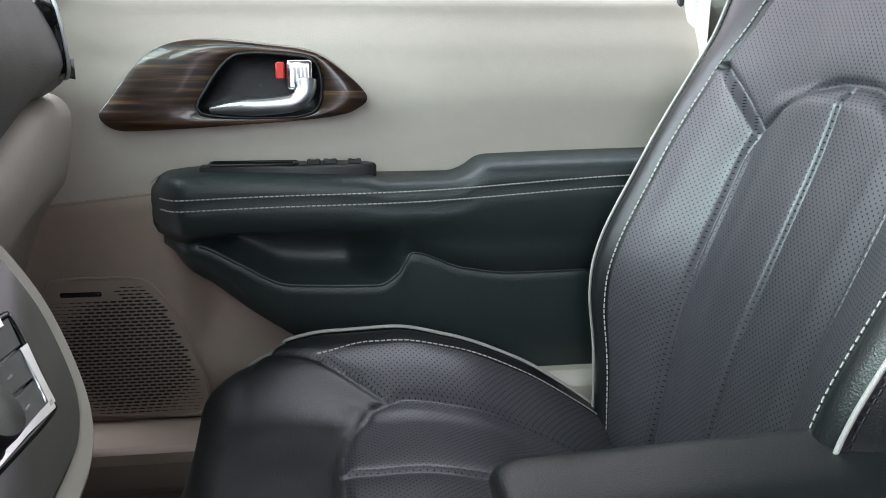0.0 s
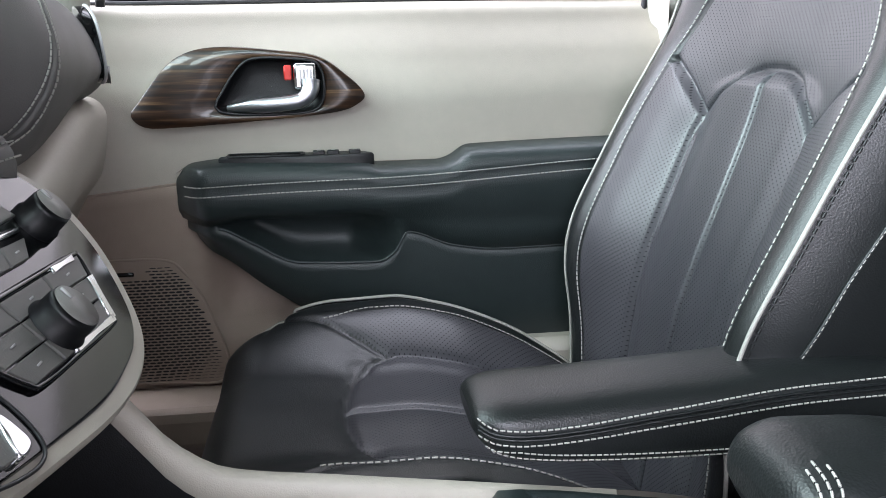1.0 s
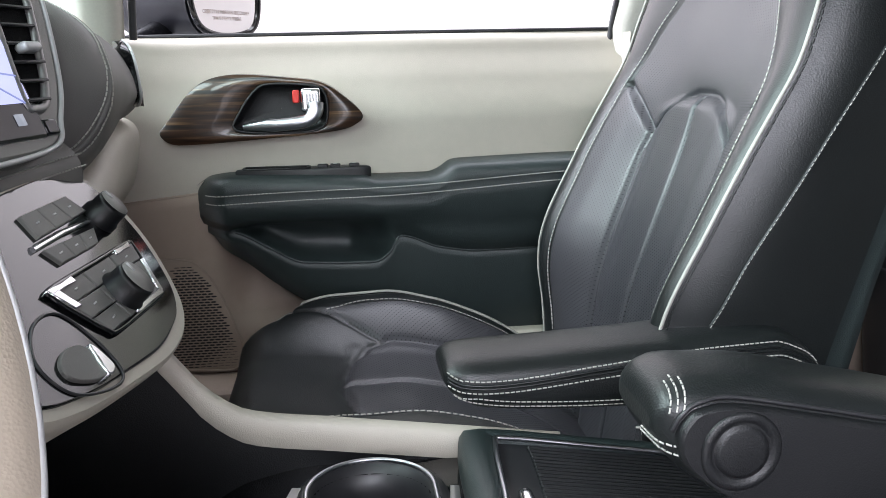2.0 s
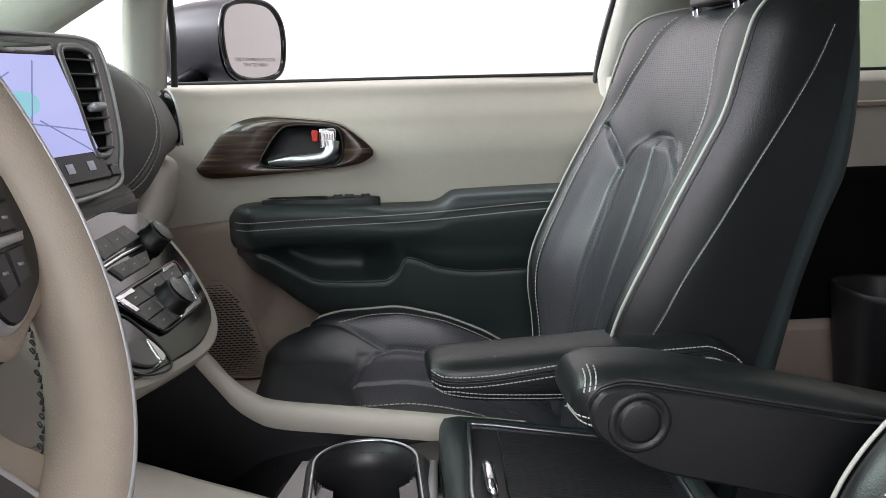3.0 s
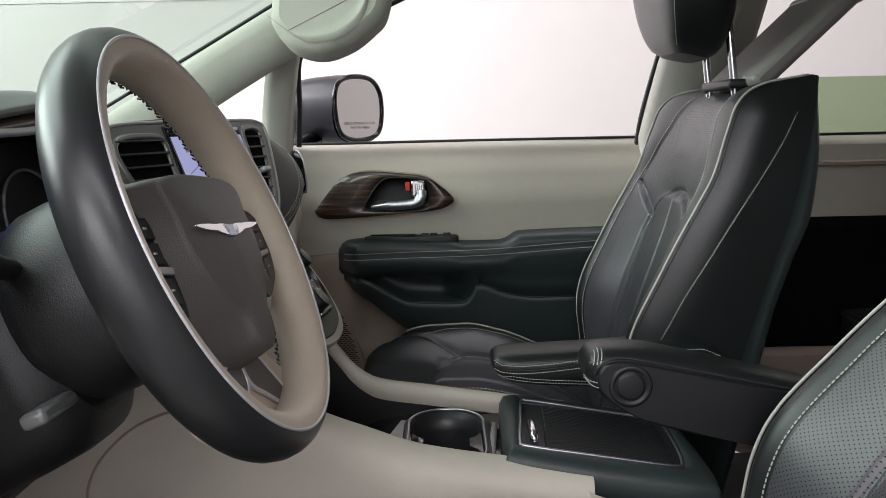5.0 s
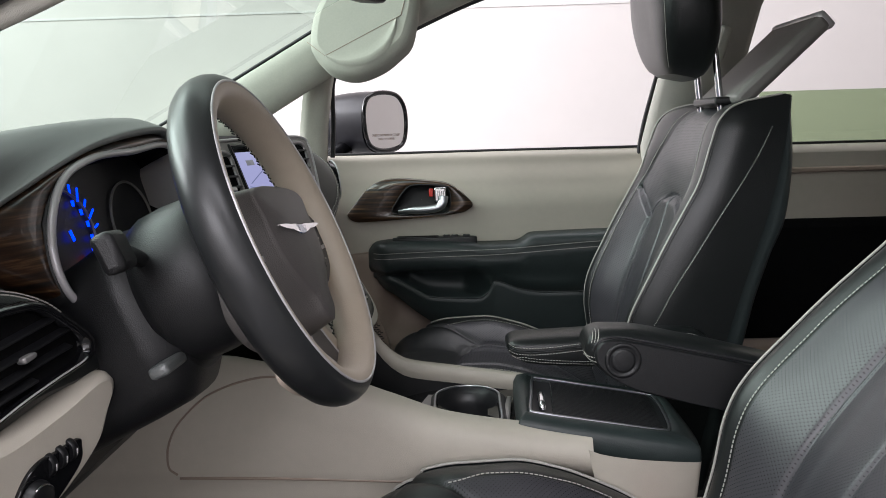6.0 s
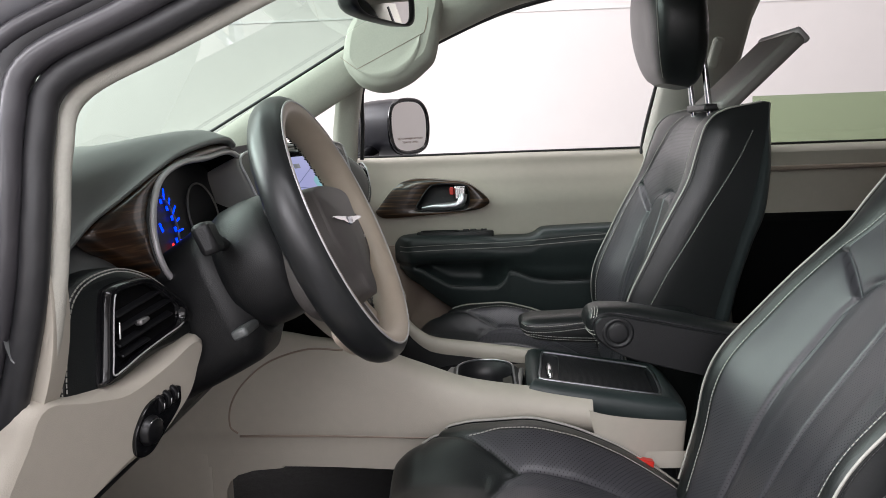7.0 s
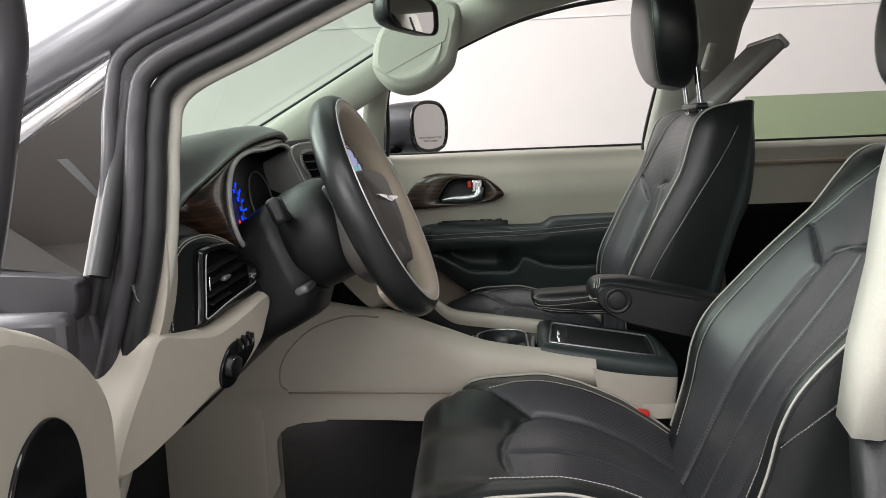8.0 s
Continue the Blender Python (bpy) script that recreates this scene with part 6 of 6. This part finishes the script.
    # unseen rear side of the driver's half, added to shade the second row
    put("unseen_side_wall", rbox(2.3, 0.05, 0.74, 0.01, 2, Matrix.Translation((1.75, -0.47, 0.68))), BEIGE)
    put("unseen_side_glass", rbox(2.3, 0.006, 0.38, 0, 1, Matrix.Translation((1.75, -0.46, 1.24))), DARKGLASS, smooth=False)
    put("unseen_side_rail", rbox(2.3, 0.05, 0.18, 0.01, 2, Matrix.Translation((1.75, -0.46, 1.52))), CLOTH)
    # windscreen
    W0, W1 = Vector((-0.86, 0, 0.985)), Vector((0.06, 0, 1.49))
    put("windscreen", sheet([[W0.lerp(W1, t) + Vector((0.06 * (1 - ((y - 0.24) / 0.6) ** 2) * -1, y, 0.0)) for t in (0, 0.25, 0.5, 0.75, 1)] for y in [-0.36 + 1.27 * i / 12 for i in range(13)]]), SHIELD, label="pale green windscreen")
    # roof lining
    rows = []
    for i in range(12):
        x = 0.0 + 2.4 * i / 11
        rows.append([Vector((x, y, 1.535 + 0.03 * smooth01(0, 0.5, x) - 0.05 * ((y - 0.24) / 0.6) ** 4 - 0.05 * (1 - smooth01(0, 0.12, x)))) for y in [-0.36 + 1.2 * j / 16 for j in range(17)]])
    put("roof_lining", sheet(rows), CLOTH, label="pale beige cloth roof lining")
    put("roof_skin", rbox(3.0, 1.35, 0.03, 0.01, 2, Matrix.Translation((1.45, 0.24, 1.60))), BODY)
    # rear wall closing the cabin
    put("tailgate", rbox(0.08, 1.5, 1.3, 0.02, 2, Matrix.Translation((2.9, 0.24, 0.95))), BEIGE)
    # driver side A-pillar: beige trim, seal, painted jamb, outer paint
    dp = [(-0.49, -0.47, 0.55), (-0.43, -0.475, 0.74), (-0.366, -0.475, 0.94), (-0.352, -0.465, 1.04), (-0.352, -0.445, 1.11), (-0.34, -0.425, 1.165), (-0.25, -0.415, 1.21), (-0.10, -0.41, 1.277), (0.14, -0.40, 1.375), (0.4, -0.39, 1.47), (0.8, -0.37, 1.50), (1.2, -0.36, 1.50)]
    P = spl(dp, 70)
    put("a_pillar", tube([p + Vector((0.012, 0, -0.006)) for p in P], 0.009, 14), CLOTH, label="beige driver-side pillar trim")
    put("door_seal", tube([p + Vector((0.0, -0.017, 0.005)) for p in P], 0.0135, 14), RUBBER, label="black rubber door seal")
    put("door_jamb", tube([p + Vector((-0.019, -0.026, 0.020)) for p in P], 0.0120, 14), PAINT, label="dark painted door jamb")
    put("jamb_backing", tube([p + Vector((-0.036, -0.006, 0.034)) for p in P], 0.024, 14), RUBBER, label="black recess of the jamb")
    put("jamb_flange", tube([p + Vector((-0.044, -0.027, 0.040)) for p in P], 0.0095, 12), PAINT, label="dark painted outer flange")
    put("outer_rail", tube([Vector(q) for q in ((-0.75, -0.43, 1.055), (-0.51, -0.43, 1.188), (-0.30, -0.42, 1.295), (0.0, -0.41, 1.41), (0.4, -0.39, 1.53), (0.9, -0.37, 1.565))], 0.042, 16, flat=0.9), BODY, label="silver outer pillar")
    lower = [(-0.362, 1.0), (-0.345, 1.0), (-0.343, 0.957), (-0.352, 0.905), (-0.372, 0.851), (-0.399, 0.77), (-0.423, 0.70), (-0.46, 0.60), (-0.478, 0.60), (-0.45, 0.68), (-0.431, 0.722), (-0.413, 0.77), (-0.392, 0.852), (-0.370, 0.958)]
    put("lower_pillar_trim", plate(outline(lower, 80), 0.03, Matrix(((1, 0, 0, 0), (0, 0, -1, -0.455), (0, 1, 0, 0), (0, 0, 0, 1))), 0.003), BEIGE, label="beige lower pillar trim")
    # fixed quarter window ahead of the pillar, with bright moulding and sail panel
    R1, R2 = Vector((-0.399, -0.445, 1.168)), Vector((-0.421, -0.523, 0.961))
    L1, L2 = Vector((-0.60, -0.47, 1.03)), Vector((-0.60, -0.53, 0.985))
    put("quarter_glass", sheet([[L1 + Vector((0, 0, 0.03)), R1 + Vector((0, 0, 0.02))], [L2, R2]]), DARKGLASS, label="dark tinted quarter window", smooth=False)
    put("quarter_backing", sheet([[L1 + Vector((0, 0.02, 0.03)), R1 + Vector((0, 0.02, 0.02))], [L2 + Vector((0, 0.02, 0)), R2 + Vector((0, 0.02, 0))]]), JET, smooth=False)
    put("quarter_frame", tube([R1 + Vector((0.006, -0.006, 0)), R2 + Vector((0.006, -0.006, 0))], 0.005, 8), BEZEL, label="grey window frame")
    put("quarter_frame", tube([R1 + Vector((0.02, -0.01, 0.0)), R2 + Vector((0.02, -0.01, 0))], 0.012, 8), RUBBER)
    put("bright_moulding", tube([Vector((-0.66, -0.46, 1.03)), Vector((-0.52, -0.455, 1.115)), Vector((-0.397, -0.44, 1.192))], 0.0125, 10, flat=1.3), CHROME, label="bright metal window moulding")
    put("moulding_gap", tube([Vector((-0.66, -0.45, 1.055)), Vector((-0.52, -0.445, 1.14)), Vector((-0.395, -0.43, 1.215))], 0.010, 8), RUBBER)
    put("sail_panel", plate(outline([(-0.75, 0.99), (-0.55, 0.973), (-0.43, 0.963), (-0.418, 0.95), (-0.422, 0.925), (-0.438, 0.912), (-0.47, 0.918), (-0.55, 0.945), (-0.75, 0.968)], 70), 0.03, Matrix(((1, 0, 0, 0), (0, 0, -1, -0.52), (0, 1, 0, 0), (0, 0, 0, 1))), 0.003), PAINT, label="grey sail panel under the window")
    side = outline([(-1.4, 0.96), (-0.9, 0.965), (-0.55, 0.96), (-0.45, 0.945), (-0.418, 0.90), (-0.425, 0.78), (-0.46, 0.62), (-0.47, 0.40), (-0.8, 0.34), (-1.4, 0.36)], 90)
    put("hinge_pillar", plate(side, 0.05, Matrix(((1, 0, 0, 0), (0, 0, -1, -0.462), (0, 1, 0, 0), (0, 0, 0, 1))), 0.006), PAINT, label="dark grey painted hinge pillar")
    put("body_plug", lathe([(0.016, 0.0), (0.016, 0.003), (0.013, 0.005), (0.001, 0.005)], Matrix(((1, 0, 0, -0.542), (0, 0, -1, -0.511), (0, 1, 0, 0.895), (0, 0, 0, 1))), 24), RUBBER, label="round black plug")
    put("sill_plate", rbox(1.2, 0.14, 0.10, 0.02, 2, Matrix.Translation((0.25, -0.5, 0.38))), BEIGE)
    # driver side B-pillar
    put("b_pillar", solid([[Vector((x + a, y + b, z)) for a, b in ((-0.012, -0.02), (0.012, -0.03), (0.03, -0.02), (0.06, 0.03), (0.05, 0.06), (0.0, 0.05))] for x, y, z in ((0.394, -0.545, 0.775), (0.403, -0.545, 0.86), (0.421, -0.545, 0.945), (0.433, -0.54, 1.03), (0.50, -0.50, 1.25), (0.57, -0.44, 1.45))]), CLOTH, label="beige driver-side pillar trim")
    put("b_pillar_lower", solid([[Vector((x + a, y + b, z)) for a, b in ((-0.012, -0.02), (0.012, -0.03), (0.03, -0.02), (0.06, 0.03), (0.05, 0.06), (0.0, 0.05))] for x, y, z in ((0.43, -0.54, 0.40), (0.42, -0.542, 0.60), (0.408, -0.542, 0.772))]), PLASTIC)
    put("b_pillar_jamb", rbox(0.12, 0.05, 1.1, 0.02, 2, Matrix.Translation((0.53, -0.575, 0.92)) @ pose(0, 0, 0, -3, 7, 0)), PAINT)
    return c


shell()


def outer_mirror():
    m = thing("door_mirror", "black door mirror with silver cap and clear glass", "car mirror", at=(-0.2, 1.2, 1.12))
    rows = []
    for t, k in ((0.0, 0.45), (0.06, 0.72), (0.2, 0.9), (0.5, 0.99), (0.8, 1.02), (1.0, 1.0)):
        rows.append([Vector((-0.14 + 0.19 * t, 0.105 * k * math.copysign(abs(math.cos(a)) ** 0.65, math.cos(a)) , 0.078 * k * math.copysign(abs(math.sin(a)) ** 0.7, math.sin(a)) + 0.004)) for a in [2 * math.pi * j / 40 for j in range(40)]])
    R = Matrix.Rotation(radians(-28), 4, "Z")
    bm = solid(rows)
    bm.transform(R)
    part("housing", bm, MIRRORSHELL, m, "glossy black housing")
    bm = plate(outline([(-0.096, 0.0), (-0.09, 0.045), (-0.06, 0.066), (0, 0.073), (0.055, 0.066), (0.088, 0.037), (0.094, -0.01), (0.08, -0.05), (0.04, -0.066), (-0.03, -0.068), (-0.08, -0.05)], 60), 0.004, R @ frame_of((0.05, 0, 0.004), (0, 1, 0), (0, 0, 1)), 0.001)
    gl = part("glass", bm, MIRROR, m, "mirror glass")
    GF = R @ frame_of((0.0555, 0, 0.004), (0, 1, 0), (0, 0, 1))
    edge = outline([(-0.096, 0.0), (-0.09, 0.045), (-0.06, 0.066), (0, 0.073), (0.055, 0.066), (0.088, 0.037), (0.094, -0.01), (0.08, -0.05), (0.04, -0.066), (-0.03, -0.068), (-0.08, -0.05)], 60)
    part("glass_rim", tube([GF @ Vector((a * 1.03, b * 1.03, -0.002)) for a, b in edge], 0.006, 8, closed=True), GLOSS, m, "black rim round the glass")
    for k, line in enumerate(("OBJECTS IN MIRROR ARE CLOSER", "THAN THEY APPEAR")):
        cu = bpy.data.curves.new("warning_text", "FONT")
        cu.body, cu.size, cu.align_x = line, 0.0085, "CENTER"
        cu.materials.append(TAUPE)
        tx = new("warning_text", cu)
        tx.parent = gl
        tx.matrix_basis = GF @ Matrix.Translation((0.0, -0.035 - 0.010 * k, 0.0005))
    bm = tube([R @ Vector(q) for q in ((-0.02, -0.08, -0.06), (-0.02, -0.16, -0.09))], 0.022, 12)
    part("arm", bm, GLOSS, m)
    bm = rbox(0.03, 0.15, 0.10, 0.014, 2, R @ Matrix.Translation((-0.140, 0.01, 0.0)))
    part("cap", bm, BODY, m, "silver painted cap")
    return m


outer_mirror()
# moulded grip of the A-pillar trim, built as a separate visor-like board
v = thing("pillar_grip", "moulded pale beige grip of the pillar trim", "sun visor", at=(-0.14, 0.72, 1.32))
VF = frame_of((0, 0, 0), (1, 0, 0.15), (-0.1, 0.35, 1))
part("board", plate(outline([(-0.122, -0.025), (-0.108, -0.068), (-0.082, -0.097), (-0.039, -0.113), (0.013, -0.103), (0.054, -0.079), (0.076, -0.059), (0.092, -0.019), (0.102, 0.02), (0.11, 0.09), (0.0, 0.12), (-0.09, 0.06)], 80), 0.05, VF @ Matrix.Translation((0, 0, -0.03)), 0.018), CLOTH, v)
grip = spl([(-0.094, -0.066, 0), (-0.072, -0.079, 0), (-0.047, -0.084, 0), (-0.009, -0.081, 0), (0.025, -0.063, 0), (0.046, -0.037, 0), (0.057, -0.014, 0)], 40)
chord = [(-0.094 + 0.151 * k / 39, -0.066 + 0.052 * k / 39) for k in range(40)]
part("grip_pocket", sheet([[VF @ Vector((a + (p.x - a) * u, b + (p.y - b) * u, 0.0206 + h)) for p, (a, b) in zip(grip, chord)] for u, h in ((0.0, 0.0002), (0.5, 0.0004), (0.85, 0.0012), (1.0, 0.0040), (1.10, 0.0046), (1.22, 0.0030), (1.34, 0.0))]), CLOTH, v, "moulded lip below the board")
for line in ([(-0.125, -0.031), (-0.094, -0.066), (0.066, -0.011)], [(0.066, -0.011), (0.078, 0.02), (0.083, 0.046)]):
    part("seam", tube([VF @ Vector((a, b, 0.0208)) for a, b in line], 0.0008, 6), TAUPE, v)
rm = thing("rear_view_mirror", "black framed rear-view mirror on the windscreen", "mirror", at=(-0.12, 0.25, 1.325))
RF = pose(0, 0, 0.006, 0, 0, -20) @ frame_of((0, 0, 0), (0, 1, 0), (0, 0, 1))


def mirror_ring(f, h):
    return [RF @ Vector((0.116 * f * math.copysign(abs(math.cos(a)) ** 0.45, math.cos(a)), (0.036 + 0.004 * math.cos(a)) * f * math.copysign(abs(math.sin(a)) ** 0.6, math.sin(a)), h)) for a in [2 * math.pi * k / 56 for k in range(56)]]


part("housing", sheet([mirror_ring(0.45, -0.036), mirror_ring(0.8, -0.030), mirror_ring(0.95, -0.016), mirror_ring(1.0, 0.002), mirror_ring(1.0, 0.010), mirror_ring(0.97, 0.013), mirror_ring(0.90, 0.012), mirror_ring(0.88, 0.008)], close_v=True), KNOB, rm, "black rounded housing")
part("glass", solid([mirror_ring(0.90, 0.004), mirror_ring(0.90, 0.0085)]), MIRROR, rm, "mirror glass")
part("stem", tube([(-0.01, 0, 0.02), (-0.10, 0, 0.05)], 0.011, 10), PLASTIC, rm)
ss = thing("seat_back_screen", "flip-up grey screen folded open behind the passenger seat", "screen", at=(0.51, 0.56, 1.132))
part("panel", rbox(0.030, 0.22, 0.200, 0.010, 3, pose(0.074, 0.01, 0.068, 0, 47, 0)), BEZEL, ss)
part("top_edge", rbox(0.034, 0.216, 0.016, 0.005, 2, pose(0.146, 0.01, 0.135, 0, 47, 0)), SILVER, ss, "silver end strip")
part("hinge", rbox(0.06, 0.14, 0.014, 0.004, 2, pose(0.0, 0, 0.006)), PLASTIC, ss)


def driver_door():
    d = thing("driver_door", "wide open driver door with beige panel and dark frame", "car door", at=(-0.38, -0.62, 0.35))
    off = Matrix.Translation((0.38, 0.62, -0.35))
    face = Matrix(((0, 0, 1, 0), (1, 0, 0, 0), (0, 1, 0, 0), (0, 0, 0, 1)))

    def put(name, bm, material, label="", parent=d):
        bm.transform(off)
        return part(name, bm, material, parent, label)
    out = outline([(-0.60, 0.45), (-0.60, 0.78), (-0.603, 0.84), (-0.63, 0.883), (-0.678, 0.923), (-0.74, 0.951), (-0.80, 0.965), (-1.0, 0.975), (-1.5, 0.98), (-1.55, 0.9), (-1.55, 0.45), (-1.4, 0.36), (-0.8, 0.36)], 110)
    put("inner_panel", plate(out, 0.06, Matrix.Translation((-0.42, 0, 0)) @ face, 0.018), BEIGE, "beige inner panel")
    put("speaker", plate(outline([(-0.70, 0.70), (-0.688, 0.80), (-0.70, 0.85), (-0.74, 0.873), (-0.79, 0.85), (-0.82, 0.78), (-0.81, 0.70), (-0.76, 0.66)], 50), 0.006, Matrix.Translation((-0.362, 0, 0)) @ face, 0.002), GLOSS, "dark oval speaker cover")
    put("outer_skin", rbox(0.04, 0.94, 0.60, 0.02, 2, Matrix.Translation((-0.47, -1.12, 0.62))), BODY)
    put("door_edge", rbox(0.10, 0.03, 0.60, 0.012, 2, Matrix.Translation((-0.44, -0.615, 0.64))), PAINT)
    put("window_frame", tube(spl([(-0.40, -0.79, 0.95), (-0.40, -0.742, 1.034), (-0.40, -0.700, 1.133), (-0.40, -0.676, 1.20), (-0.40, -0.69, 1.27), (-0.40, -0.76, 1.37), (-0.40, -0.88, 1.43), (-0.40, -1.1, 1.47), (-0.40, -1.45, 1.44), (-0.40, -1.53, 1.2), (-0.40, -1.54, 0.98)], 80), 0.024, 12, up=(1, 0, 0)), PAINT, "dark window frame")
    return d


driver_door()
